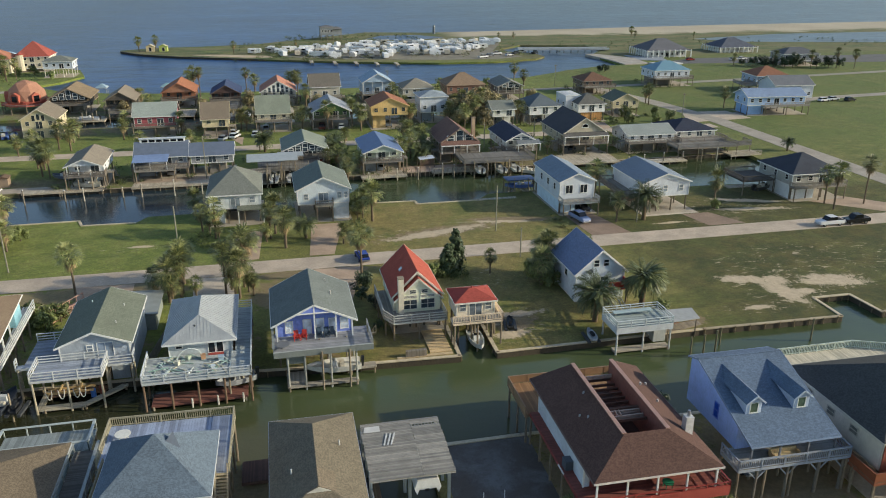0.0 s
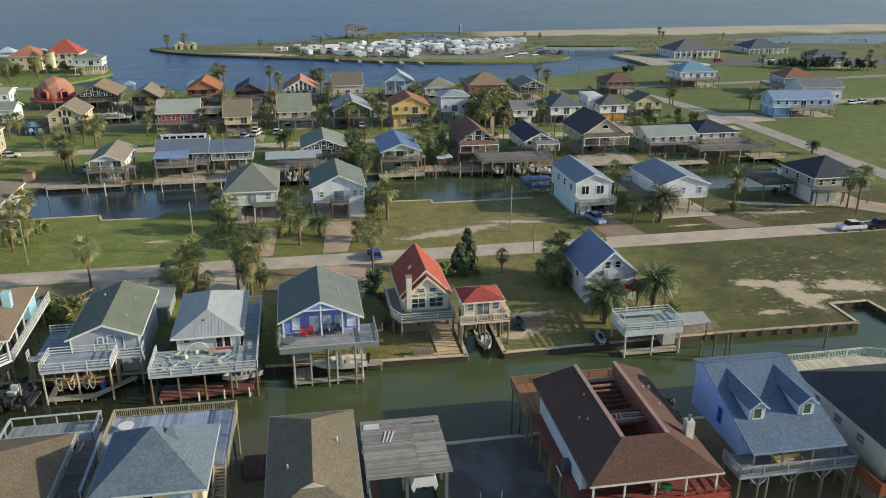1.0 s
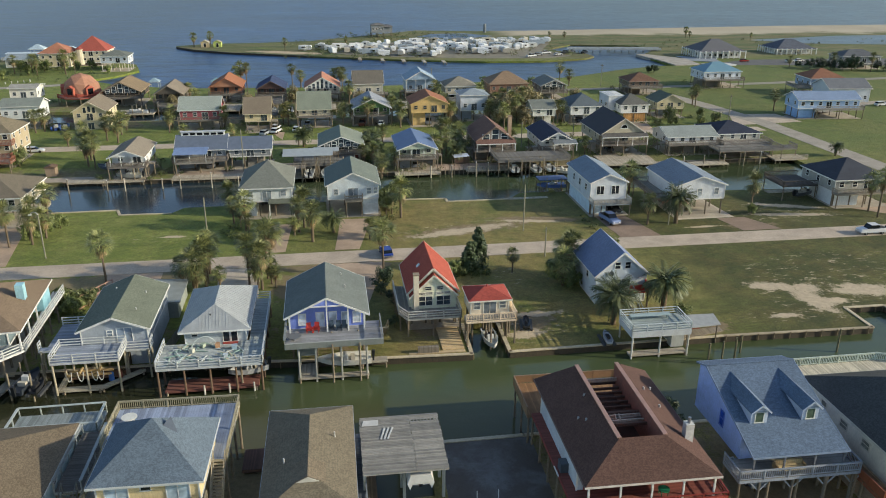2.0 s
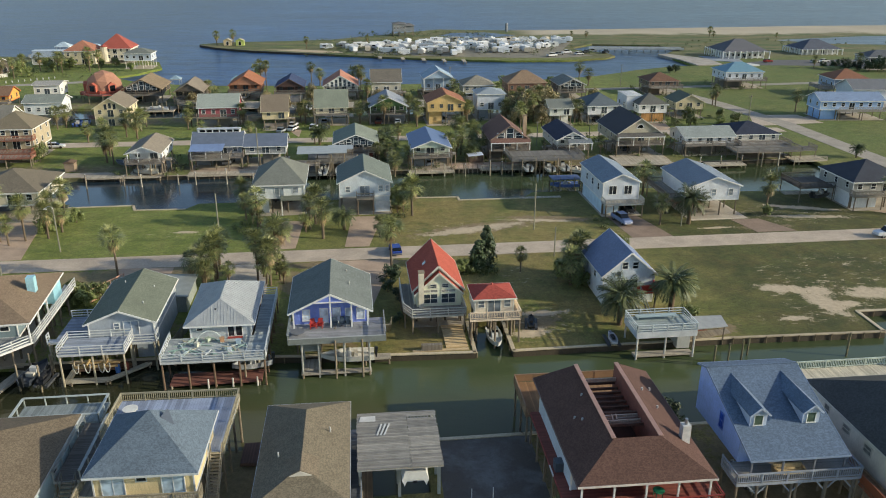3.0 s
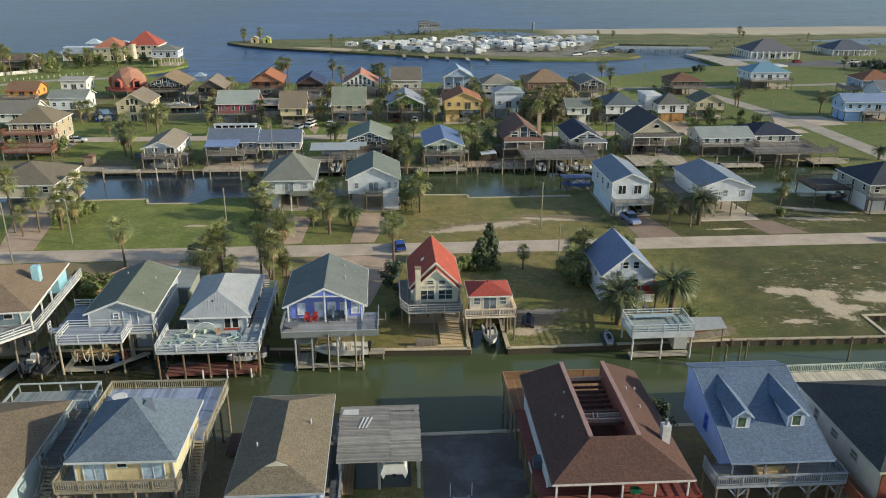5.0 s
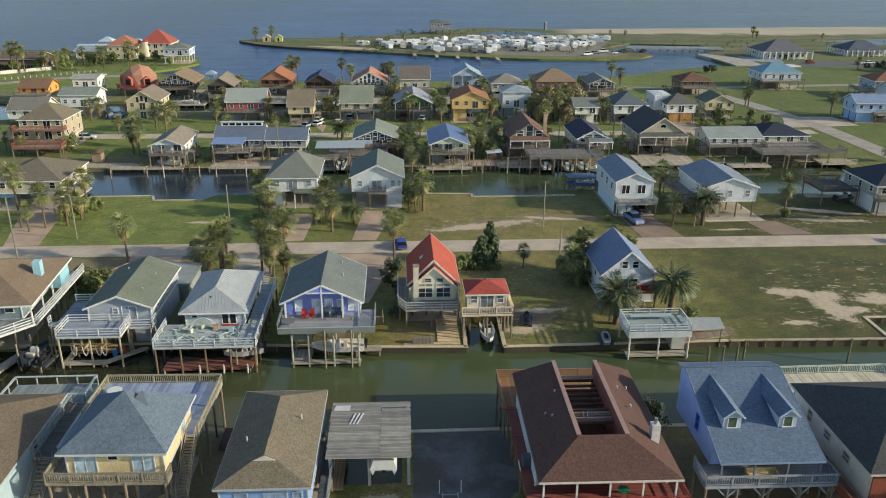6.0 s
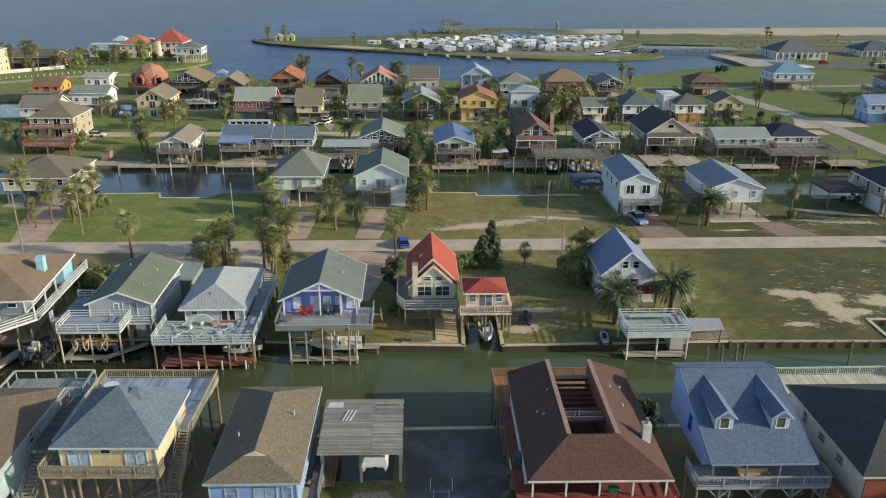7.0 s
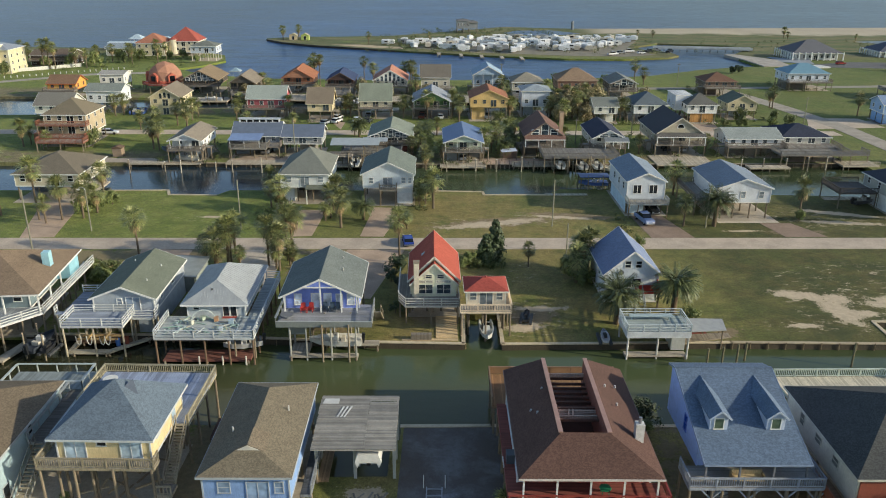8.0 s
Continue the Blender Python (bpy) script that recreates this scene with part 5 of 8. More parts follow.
m5 = house("cream chalet with a steep red roof and brick chimney", -7.7, -0.9, 9.6, 10.3, 2.9, 5.3, 8.7, "gy", "e2e2c6", SH("a05244"), trim="dcd8c6", o=0.4,
           windows=[("f", 2.2, -0.9, 3.4, 1.9, 1.35), ("f", 4.75, -0.9, 3.4, 1.9, 1.35), ("f", 2.2, -0.9, 5.1, 1.9, 0.28), ("f", 4.75, -0.9, 5.1, 1.9, 0.28), ("f", 2.6, -0.9, 5.75, 0.85, 0.5), ("f", 4.3, -0.9, 5.75, 0.85, 0.5)], sides=False, pane="39424a")
part("front_bay", one(profile, [(0.25, 2.9), (6.55, 2.9), (6.55, 4.95), (3.4, 7.85), (0.25, 4.95)], -0.9, -0.02), siding("e2e2c6"), m5)
gable_roof(m5, 0.2, 6.6, -0.9, 0.2, 4.95, 7.95, 0.3, SH("a05244"), paint("dcd8c6"), name="porch_roof")
part("chimney", one(bx, 0.5, 1.25, -1.35, -0.55, 2.9, 8.2), concrete("d6ccb4"), m5, "pale brick chimney")
part("chimney_cap", one(bx, 0.43, 1.32, -1.42, -0.48, 8.2, 8.35), concrete("8b7d68"), m5)
part("vent", one(tube, (3.3, 0.9, 5.9), (3.3, 0.9, 6.75), 0.16, 0.12), plain("3f4144"), m3)
for u, v in ((7.4, 4.0), (7.0, 8.2)):
    part("vent", one(tube, (u, v, 7.9), (u, v, 8.55), 0.1, 0.1), paint("a9aaa6"), m4)
part("skylight", one(plate, [(1.55, 4.2, 7.16), (2.0, 4.2, 7.6), (2.0, 5.0, 7.6), (1.55, 5.0, 7.16)], 0.06), glass("a9b0b4"), m5)
deck(m5, [(-0.6, -3.8), (6.9, -3.8), (6.9, -0.02), (-0.1, -0.02), (-0.1, 7.5), (-1.7, 7.5), (-1.7, -1.6)], 2.88, "0156", "slats", "c4c2b6", foot=-0.05, fine=True)
part("walkway", one(bx, -1.0, 6.6, -9.0, -8.4, 0.0, 0.08), boards("b5a07c", 1), m5)
part("mat", one(bx, 4.7, 6.6, -0.75, -0.15, 3.12, 3.15), paint("a5483f"), m3, "red door mat")
for i in range(8):
    part("tread", one(bx, 3.6, 6.6, -8.2 + i * 0.85, -7.5 + i * 0.85, 0.0, 0.12), timber("cbb084"), m5)
part("bench", one(bx, 0.2, 3.0, -8.8, -8.2, 0.0, 0.9), boards("7c7467", 0), m5)
m6 = house("small cream cabin with a red hip roof over the boat slip", 0.3, 5.6, 4.2, 4.6, 3.8, 5.95, 6.8, "hip", "ecdec4", SH("9c4c42"), trim="e0dccd", o=0.4,
           windows=[("f", 0.85, 0, 4.6, 0.8, 1.0), ("f", 2.65, 0, 3.85, 1.7, 1.8, "door"), ("f", 4.45, 0, 4.6, 0.8, 1.0)], sides=False, foot=-2.5, legs=(3, 3), pane="6d757a")
part("vent", one(tube, (2.65, 2.3, 6.8), (2.65, 2.3, 7.2), 0.15, 0.12), paint("b55c4e"), m6)
deck(m6, [(-0.9, -2.0), (6.0, -2.0), (6.0, 4.4), (5.35, 4.4), (5.35, -0.02), (-0.9, -0.02)], 3.8, "01", "balusters", "e0ccb0", foot=-2.6, fine=True)
m7 = house("white gabled cottage with a steep navy roof", 21.0, 28.9, 13.5, 10, 0.3, 4.9, 8.3, "gy", "dae2e6", SH("73809a"), o=0.45,
           windows=[("f", 3.2, 0, 5.7, 0.8, 1.0), ("f", 4.8, 0, 5.7, 0.8, 1.0), ("f", 4.0, 0, 2.6, 2.6, 1.3), ("l", 0, 4, 3.0, 0.9, 1.1)], sides=False)
deck(m7, [(4.6, -2.0), (7.8, -2.0), (7.8, -0.02), (4.6, -0.02)], 2.7, "01", "solid", "b23a34", foot=0)
flight(m7, (2.6, -11.5, 2.6), (4.4, -2.0, 2.7), 1.3, "8f979a")


part("dish", one(tube, (2.2, -0.25, 5.0), (2.2, -0.1, 5.0), 0.42, 0.2, 14), plain("50555a", 0.5), m7, "grey satellite dish")


# ---- the white boat dock ----
bd = thing("boat_dock", "white two level boat dock with an upper deck", "dock", 21.1, -2.2, 0, 1.6)
deck(bd, [(0, 0), (8.3, 0), (8.3, 4.8), (0, 4.8)], 3.2, "0123", "slats", "c3cbc9", foot=-2.6, fine=True, floor=boards("8f9a97", 1), leg="c9c9c2")
part("skirt_board", one(bx, -0.03, 8.33, -0.06, 0.0, 2.3, 3.2), siding("cdd2d4"), bd)
part("skirt_board", one(bx, -0.06, 0.0, 0, 4.8, 2.3, 3.2), siding("cdd2d4"), bd)
part("skirt_board", one(bx, 8.33, 8.39, 0, 4.8, 2.3, 3.2), siding("cdd2d4"), bd)
tb = part("deck_bench", one(bx, 1.0, 6.8, 3.2, 4.0, 3.75, 3.85), paint("9fb0b0"), bd)
for u in (1.4, 6.4):
    pole_part("bench_leg", bd, u, 3.6, 3.2, 3.76, 0.08, paint("9fb0b0"), True)
dock(bd, [(0.0, 0.1), (8.1, 0.1), (8.1, 1.2), (0.0, 1.2)], -0.3, 1, "a59d8d")
part("store", one(bx, 6.4, 8.2, 1.5, 4.4, -0.3, 2.6), siding("b9bdb9"), bd)
dock(bd, [(8.3, 2.6), (15.5, 4.4), (15.5, 5.6), (8.3, 5.0)], 0.15, 0, "8f8472")
part("canopy", one(plate, [(8.6, 1.8, 2.3), (14.0, 2.6, 2.1), (14.6, 6.0, 2.1), (8.6, 5.6, 2.4)], 0.12), paint("9b9d9a"), bd, "grey canopy over the slip")
for u, v in ((8.9, 2.1), (13.6, 2.8), (14.2, 5.6), (8.9, 5.3)):
    pole_part("canopy_post", bd, u, v, -2.5, 2.1, 0.1, timber("6f6555"))
brk = concrete("8c4b3c")
setting("patio", one(plate, [(28.8, 3.2, 0.05), (33.5, 3.4, 0.05), (33.5, 8.5, 0.05), (29.5, 8.3, 0.05)], 0.1), brk, "red brick patio behind the dock", "patio")
for x, y, h in ((36.8, -2.1, 1.8), (50.2, -3.4, 2.6), (31.0, -4.6, 2.2), (32.9, -4.6, 2.4), (34.9, -4.2, 2.6), (-60.5, -6.5, 1.4)):
    pl = thing("mooring_pile", "round timber mooring pile standing in the canal", "pile", x, y, 0, 0, "mooring piles")
    pole_part("shaft", pl, 0, 0, -3, h, 0.15, timber("6f6a50"))


# ---- houses on the south side of the near canal ----
n1 = house("pale blue house with a tan hip roof", -60, -43.3, -43, 21.8, 0.2, 5.9, 9.0, "hip", "a3b9c0", SH("6d6252"), trim="a3a8a8",
           windows=[("r", 16.7, 3, 1.2, 1, 1.2), ("r", 16.7, 6, 1.2, 1, 1.2), ("r", 16.7, 9.3, 0.3, 1, 2.0, "door"), ("r", 16.7, 15, 4.2, 0.7, 0.9)], sides=False)
deck(n1, [(9.5, 23.6), (18.3, 23.6), (18.3, 27.4), (9.5, 27.4)], 4.0, "0123", "open", "aeb5b1", foot=-2.6, fine=True, floor=boards("868e8c", 0))
deck(n1, [(16.9, 14), (19.3, 14), (19.3, 23.5), (16.9, 23.5)], 3.9, "13", "open", "a3a8a5", foot=-0.05, fine=True, floor=boards("6f6a63", 1))
flight(n1, (18.3, 7.0, 0.2), (18.3, 13.9, 3.9), 1.3, "7b7a74")
n2 = house("yellow house with a blue grey hip roof on tall posts", -38.4, -29.7, -32.5, 8.8, 4.9, 7.65, 10.8, "hip", "dfcb9c", SH("616e7a"), trim="bfc4c6", o=0.6, yaw=0, foot=-0.05, ridge=((4.35, 4.3), (4.35, 4.32)), pane="9fb2bf",
           windows=[("f", 1.7, 0, 4.95, 1.9, 2.1, "door"), ("f", 6.9, 0, 4.95, 1.9, 2.1, "door"), ("r", 8.7, 2.0, 6.2, 0.7, 0.9), ("r", 8.7, 6.2, 4.95, 0.9, 2.0, "door")], sides=False)
opening(n2, "f", 4.2, 0, 6.4, 0.8, 0.75, WHITE, "20262b")
vent_bm = bmesh.new()
vq = [vent_bm.verts.new(p) for p in ((5.2, 3.9, 10.2), (6.6, 3.9, 9.2), (5.9, 4.7, 10.75), (5.9, 4.9, 9.4))]
for tri in ((0, 1, 2), (0, 2, 3), (1, 3, 2), (0, 3, 1)):
    vent_bm.faces.new([vq[k] for k in tri])
# darker than the roof: the shade on its front face is in the colour
part("roof_vent", vent_bm, plain("4c5664", 0.8), n2, "dark triangular roof vent")
deck(n2, [(-1.5, -1.3), (9.3, -1.3), (9.3, -0.02), (-0.05, -0.02), (-0.05, 8.8), (-1.5, 8.8)], 4.88, "015", "balusters", "8f8671", foot=-0.05, fine=True)
deck(n2, [(8.75, 6.0), (10.2, 6.0), (10.2, 15.9), (-2.2, 15.9), (-2.2, 8.9), (8.75, 8.9)], 4.88, "123", "balusters", "9f9880", foot=-2.6, fine=True, floor=boards("8c98ae", 0, 0.28))
flight(n2, (9.5, 1.2, 1.2), (9.5, 6.0, 4.85), 1.1, "a39a86")
deck(n2, [(8.8, -0.4), (10.2, -0.4), (10.2, 1.2), (8.8, 1.2)], 1.2, "0", "balusters", "a39a86", foot=-0.05)
n3 = house("blue cottage with a grey brown shingle roof", -23.9, -16.2, -36.2, 15.2, 3.2, 6.1, 7.75, "hip", "86a6d6", SH("736b5b"), trim="a9b0b6", yaw=1.0, ridge=((3.85, 2.4), (3.85, 11.6)), o=0.4,
           windows=[("f", 1.9, 0, 4.2, 1.0, 1.1), ("f", 4.9, 0, 3.3, 1.9, 2.0, "door"), ("f", 6.8, 0, 4.2, 0.7, 1.1)], sides=False, pane="7d93ad")
part("gablet", one(profile, [(2.3, 7.25), (5.4, 7.25), (3.85, 8.05)], 1.75, 4.5), SH("766c5c"), n3)
part("gablet_trim", one(profile, [(2.5, 7.3), (5.2, 7.3), (3.85, 7.95)], 1.7, 1.76), paint("c9c6bb"), n3)
for u, v in ((1.6, 5.4), (6.2, 9.0)):
    part("vent", one(tube, (u, v, 6.7), (u, v, 7.45), 0.08, 0.08), paint("b9b9b5"), n3)
deck(n3, [(-0.3, -1.5), (8.0, -1.5), (8.0, -0.02), (-0.3, -0.02)], 3.18, "0", "balusters", "c3c8c2", foot=-0.05, fine=True)
deck(n3, [(8.0, 3.0), (9.0, 3.0), (9.0, 17), (8.0, 17)], 1.6, "1", "balusters", "7d8286", foot=-0.05, fine=True, floor=boards("5c6066", 1))

# the boat shed with its plank roof
sh = thing("boat_shed", "open boat shed with a weathered plank roof", "boat shed", -15.3, -30.4, 0, 1.0)
rnd = random.Random(3)
plank = []
for k in range(7):
    c = rnd.choice(("8f8c84", "86837b", "99958b", "7c7a74"))
    plank.append(timber(c))
for k in range(38):
    v = k * 0.232
    z = 4.75 + 0.45 * (k / 37)
    for u0, u1 in ((0.0, 5.1), (5.12, 8.15)):
        if u0 > 5 and k == 33:
            continue
        a, b = u0 + rnd.uniform(-0.06, 0.06), u1 + (rnd.uniform(-0.05, 0.06) if u0 > 5 else 0)
        part("plank", one(plate, [(a, v, z + rnd.uniform(0, 0.02)), (b, v, z + rnd.uniform(0, 0.02)), (b, v + 0.215, z + 0.005), (a, v + 0.215, z + 0.005)], 0.035), rnd.choice(plank), sh)
for u in (5.2, 5.55, 5.9, 6.25, 6.6, 6.95, 7.3, 7.65, 8.0):
    part("rafter", one(beam, (u, 7.4, 5.12), (u, 8.0, 5.16), 0.12, 0.1), timber("8f8c84"), sh)
for v in (0.15, 4.3, 8.5):
    part("header", one(beam, (0, v, 4.6 + v * 0.05), (8.15, v, 4.6 + v * 0.05), 0.14, 0.24), timber("a09c92"), sh)
for u in (0.2, 4.0, 7.9):
    for v in (1.9, 5.0, 8.5):
        pole_part("post", sh, u, v, -2.5, 4.5 + v * 0.05, 0.15, paint("a8aaa3"), True)
part("sheet", one(plate, [(0.2, 7.3, 5.19), (1.9, 7.3, 5.19), (1.9, 8.2, 5.23), (0.4, 8.2, 5.23)], 0.03), paint("c9c8c2"), sh, "pale loose roofing sheet")
for k in range(3):
    part("loose_board", one(beam, (2.0 + k * 0.35, 5.0, 5.06), (2.5 + k * 0.4, 6.8, 5.16), 0.16, 0.05), paint("c4c4bf"), sh)
part("walkway", one(plate, [(-1.1, 2.0, 0.3), (0.0, 2.0, 0.3), (0.0, 11, 0.3), (-1.1, 11, 0.3)], 0.15), boards("6f7276", 1), sh)
part("plank_walk", one(plate, [(0.3, 1.0, 0.25), (1.4, 1.0, 0.25), (1.4, 8, 0.25), (0.3, 8, 0.25)], 0.12), boards("9a7f5f", 0), sh)
bt = boat(-9.9, -26.2, 2.3, 91, 6.4, "cdcdc9", "pale covered boat hanging in the boat shed")
part("cover", one(profile, [(-1.3, 0.75), (-1.05, 0.1), (-0.8, 0.7), (0.8, 0.7), (1.05, 0.1), (1.3, 0.75), (1.0, 1.65), (-1.0, 1.65)], -3.9, 2.0, "x"), paint("d6d5ce"), bt, "pale canvas boat cover")
for k in range(8):
    lb = thing("timber_board", "loose grey timber board on the ground", "board", -11.2 + 0.42 * k, -32.2 - 0.3 * (k % 3), 0.07 + 0.05 * (k % 3), rnd.uniform(40, 140), "scrap boards")
    part("board", one(bx, -1.6, 1.6, -0.09, 0.09, -0.03, 0.03), timber(rnd.choice(("8f8a7e", "a39b8b", "7a756a"))), lb)
bpf = thing("boat_platform", "small brown timber platform over the canal edge", "dock", -27.6, -22.6, 0, 1)
deck(bpf, [(0, 0), (3.4, 0), (3.4, 3.6), (0, 3.6)], 0.5, "", "balusters", "5f4a40", boards("5c4238", 0), foot=-2.5, fine=True)
tr = thing("boat_trailer", "empty galvanised boat trailer on the mud lot", "trailer", -3.4, -32.5, 0, 90)
for v in (-0.75, 0.75):
    part("side_rail", one(beam, (-2.6, v, 0.55), (2.0, v, 0.55), 0.1, 0.14), STEEL, tr)
    part("guide_post", one(beam, (2.0, v * 1.4, 0.5), (2.0, v * 1.4, 2.0), 0.08, 0.08), paint("d0d0cc"), tr)
    wheel(tr, -0.4, v * 1.25, 0.32)
for u in (-2.2, -1.2, -0.2, 0.8, 1.8):
    part("cross_bar", one(beam, (u, -0.8, 0.5), (u, 0.8, 0.5), 0.08, 0.1), STEEL, tr)
part("tongue", one(beam, (-4.0, 0, 0.5), (-2.4, 0, 0.5), 0.12, 0.12), STEEL, tr)

# the brown roofed house, its roof open along the middle
BR = SH("5a453e")
n6 = thing("house", "white house with a brown hip roof open along the middle", "house", 4.4, -36.2, 0, 0.7)
for u0, u1, z in ((-0.12, 3.58, 6.4), (3.6, 8.0, 5.45), (8.02, 12.1, 6.4)):
    part("wall", one(bx, u0, u1, 2.4, 15.4, 3.9, z), siding("c4ccd3"), n6)
for q in ((-0.12, 2.4), (12.1, 2.4), (-0.12, 15.4), (12.1, 15.4)):
    part("corner_board", one(bx, q[0] - 0.08, q[0] + 0.08, q[1] - 0.08, q[1] + 0.08, 3.3, 6.3), paint(WHITE), n6)
W6 = 12.5
part("roof_slope", one(plate, [(-0.3, -0.35, 6.3), (3.6, 2.5, 9.2), (3.6, 15.9, 9.2), (-0.3, 18.5, 6.3)], 0.2), BR, n6)
part("roof_slope", one(plate, [(8.0, 2.5, 9.2), (W6 + 0.1, -0.35, 6.3), (W6 + 0.1, 18.8, 6.3), (8.0, 15.9, 9.2)], 0.2), BR, n6)
part("roof_slope", one(plate, [(-0.3, -0.35, 6.3), (W6 + 0.1, -0.35, 6.3), (8.0, 2.5, 9.2), (3.6, 2.5, 9.2)], 0.2), BR, n6)
for u, k in ((3.6, 0.16), (8.0, -0.16)):
    part("well_wall", one(bx, min(u, u + k), max(u, u + k), 2.5, 15.9, 5.6, 9.22), timber("7c5448"), n6)
    part("ridge_cap", one(beam, (u, 2.5, 9.24), (u, 15.9, 9.24), 0.42, 0.1), paint("a08074"), n6)
part("well_wall", one(bx, 3.6, 8.0, 2.5, 2.66, 5.6, 9.1), timber("7c5448"), n6)
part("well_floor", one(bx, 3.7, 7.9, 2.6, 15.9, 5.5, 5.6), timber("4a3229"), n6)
for v in (6.4, 8.4, 9.6, 10.5, 11.4, 12.3, 13.2, 14.1, 15.2):
    part("rafter", one(beam, (3.7, v, 7.2 if v > 9 else 7.9), (7.9, v, 7.2 if v > 9 else 7.9), 0.16, 0.28), timber("5f483d"), n6)
part("rafter", one(beam, (3.7, 7.6, 7.6), (7.9, 7.9, 7.6), 0.1, 0.4), paint("a59084"), n6)
part("well_ramp", one(plate, [(3.75, 2.7, 8.5), (7.85, 2.7, 8.5), (7.85, 5.4, 6.2), (3.75, 5.4, 6.2)], 0.1), timber("8d6a5c"), n6)
for v in (7.2, 8.1, 15.0):
    part("rafter", one(beam, (3.76, v, 7.75), (7.84, v, 7.75), 0.16, 0.36), timber("b8a696"), n6)
for u in (5.1, 5.5):
    part("lath", one(beam, (u, 7.2, 7.9), (u + 0.15, 8.2, 7.9), 0.12, 0.2), timber("b09c8b"), n6)
for a, b in (((-0.3, -0.35), (W6 + 0.1, -0.35)), ((-0.3, -0.35), (-0.3, 18.5)), ((W6 + 0.1, -0.35), (W6 + 0.1, 18.8))):
    part("fascia_board", one(beam, (*a, 6.22), (*b, 6.22), 0.06, 0.2), paint("cfc7bf" if a[1] == b[1] else "6d5850"), n6)
for i in range(5):
    pole_part("porch_post", n6, 0.2 + 11.9 * i / 4, 0.0, 3.9, 6.15, 0.08, paint(WHITE), True)
RED = "8c3b34"
deck(n6, [(-1.1, -0.8), (13.1, -0.8), (13.1, 2.35), (12.2, 2.35), (0.35, 2.35), (0.35, 15.5), (-1.1, 15.5)], 3.9, "01", "slats", RED, foot=-0.05, fine=True, floor=boards("7a4238", 1))
part("front_boards", one(bx, -1.05, 13.05, -0.92, -0.86, 3.5, 4.55), siding("a0463c"), n6, "weathered red boarded porch front")
deck(n6, [(-1.6, 15.6), (12.7, 15.6), (12.7, 22.2), (-1.6, 22.2)], 3.6, "123", "solid", "8f7358", foot=-2.6, fine=True, floor=boards("93714f", 0))
part("red_wall", one(bx, 0.5, 12.0, 2.3, 2.38, 3.9, 6.0), siding(RED), n6)
part("chimney", one(bx, 10.8, 11.6, 4.1, 4.9, 6.0, 8.9), concrete("c4c3bf"), n6, "white chimney with a steel flue")
part("flue", one(tube, (11.2, 4.5, 8.9), (11.2, 4.5, 9.5), 0.16, 0.16), STEEL, n6)
part("air_conditioner", one(bx, -0.9, 0.0, 5.0, 6.0, 3.9, 4.9), plain("4a5058"), n6)
part("platform", one(bx, -1.2, 0.3, 4.7, 6.3, 3.7, 3.85), paint(WHITE), n6)
for u, v in ((1.6, 8.3), (2.1, 7.4), (2.9, 10.8), (9.2, 11.0), (9.9, 8.4), (10.6, 12.5)):
    z = 6.3 + 2.9 * min(u + 0.3, W6 + 0.2 - u) / 3.9
    part("vent", one(tube, (u, v, min(z, 9.1) - 0.1), (u, v, min(z, 9.1) + 0.15), 0.13, 0.11), paint("a9a6a4"), n6)
tb = thing("garden_table", "green plastic garden table on the porch", "table", 12.0, -35.4, 3.9, 0)
part("tabletop", one(tube, (0, 0, 0.68), (0, 0, 0.73), 0.55, 0.55, 12), plain("2f8a62", 0.4), tb)
for u in (-0.3, 0.3):
    for v in (-0.3, 0.3):
        pole_part("leg", tb, u, v, 0, 0.68, 0.04, plain("2f8a62", 0.4))

# the blue house with two dormers
BL = SH("5f6f82")
n7 = thing("house", "pale blue house with two dormers and a broad porch", "house", 21.0, -34.3, 0, 0.9)
S7 = 3.75 / 11.0
part("wall", one(profile, [(3.0, 4.1), (12.8, 4.1), (12.8, 9.25), (11.0, 9.95), (3.0, 7.22)], 0.35, 9.5, "x"), siding("a4bcf0"), n7)
part("roof_slope", one(plate, [(0, 0, 6.35), (9.8, 0, 6.35), (9.8, 11.0, 10.1), (0, 11.0, 10.1)], 0.16), BL, n7)
part("roof_slope", one(plate, [(0, 11.0, 10.1), (9.8, 11.0, 10.1), (9.8, 13.0, 9.45), (0, 13.0, 9.45)], 0.16), BL, n7)
part("ridge_cap", one(beam, (0, 11.0, 10.12), (9.8, 11.0, 10.12), 0.3, 0.06), BL, n7)
for a, b in (((0, 0, 6.28), (9.8, 0, 6.28)), ((0, 0, 6.28), (0, 11, 10.03)), ((9.8, 0, 6.28), (9.8, 11, 10.03)), ((0, 11, 10.03), (0, 13, 9.38)), ((0, 13, 9.38), (9.8, 13, 9.38))):
    part("fascia_board", one(beam, a, b, 0.06, 0.18), paint("7d8ea6"), n7)
for c in (2.25, 7.6):
    dm = part("dormer", one(profile, [(c - 0.85, 7.2), (c + 0.85, 7.2), (c + 0.85, 8.95), (c, 9.6), (c - 0.85, 8.95)], 3.7, 8.0), siding("b3c0d2"), n7)
    for s in (-1, 1):
        part("dormer_roof", one(plate, [(c, 3.4, 9.8), (c + s * 1.05, 3.4, 8.95), (c + s * 1.05, 7.6, 8.95), (c, 10.0, 9.8)], 0.1), BL, dm)
        part("fascia_board", one(beam, (c, 3.37, 9.72), (c + s * 1.05, 3.37, 8.87), 0.05, 0.16), paint("aab6c6"), dm)
    opening(n7, "f", c, 3.7, 7.75, 0.8, 1.05, "dadcd6", "4c5a48", bars=False)
opening(n7, "l", 0.35, 7.0, 5.4, 0.7, 1.6, "5a78c8", "2a4aa0")
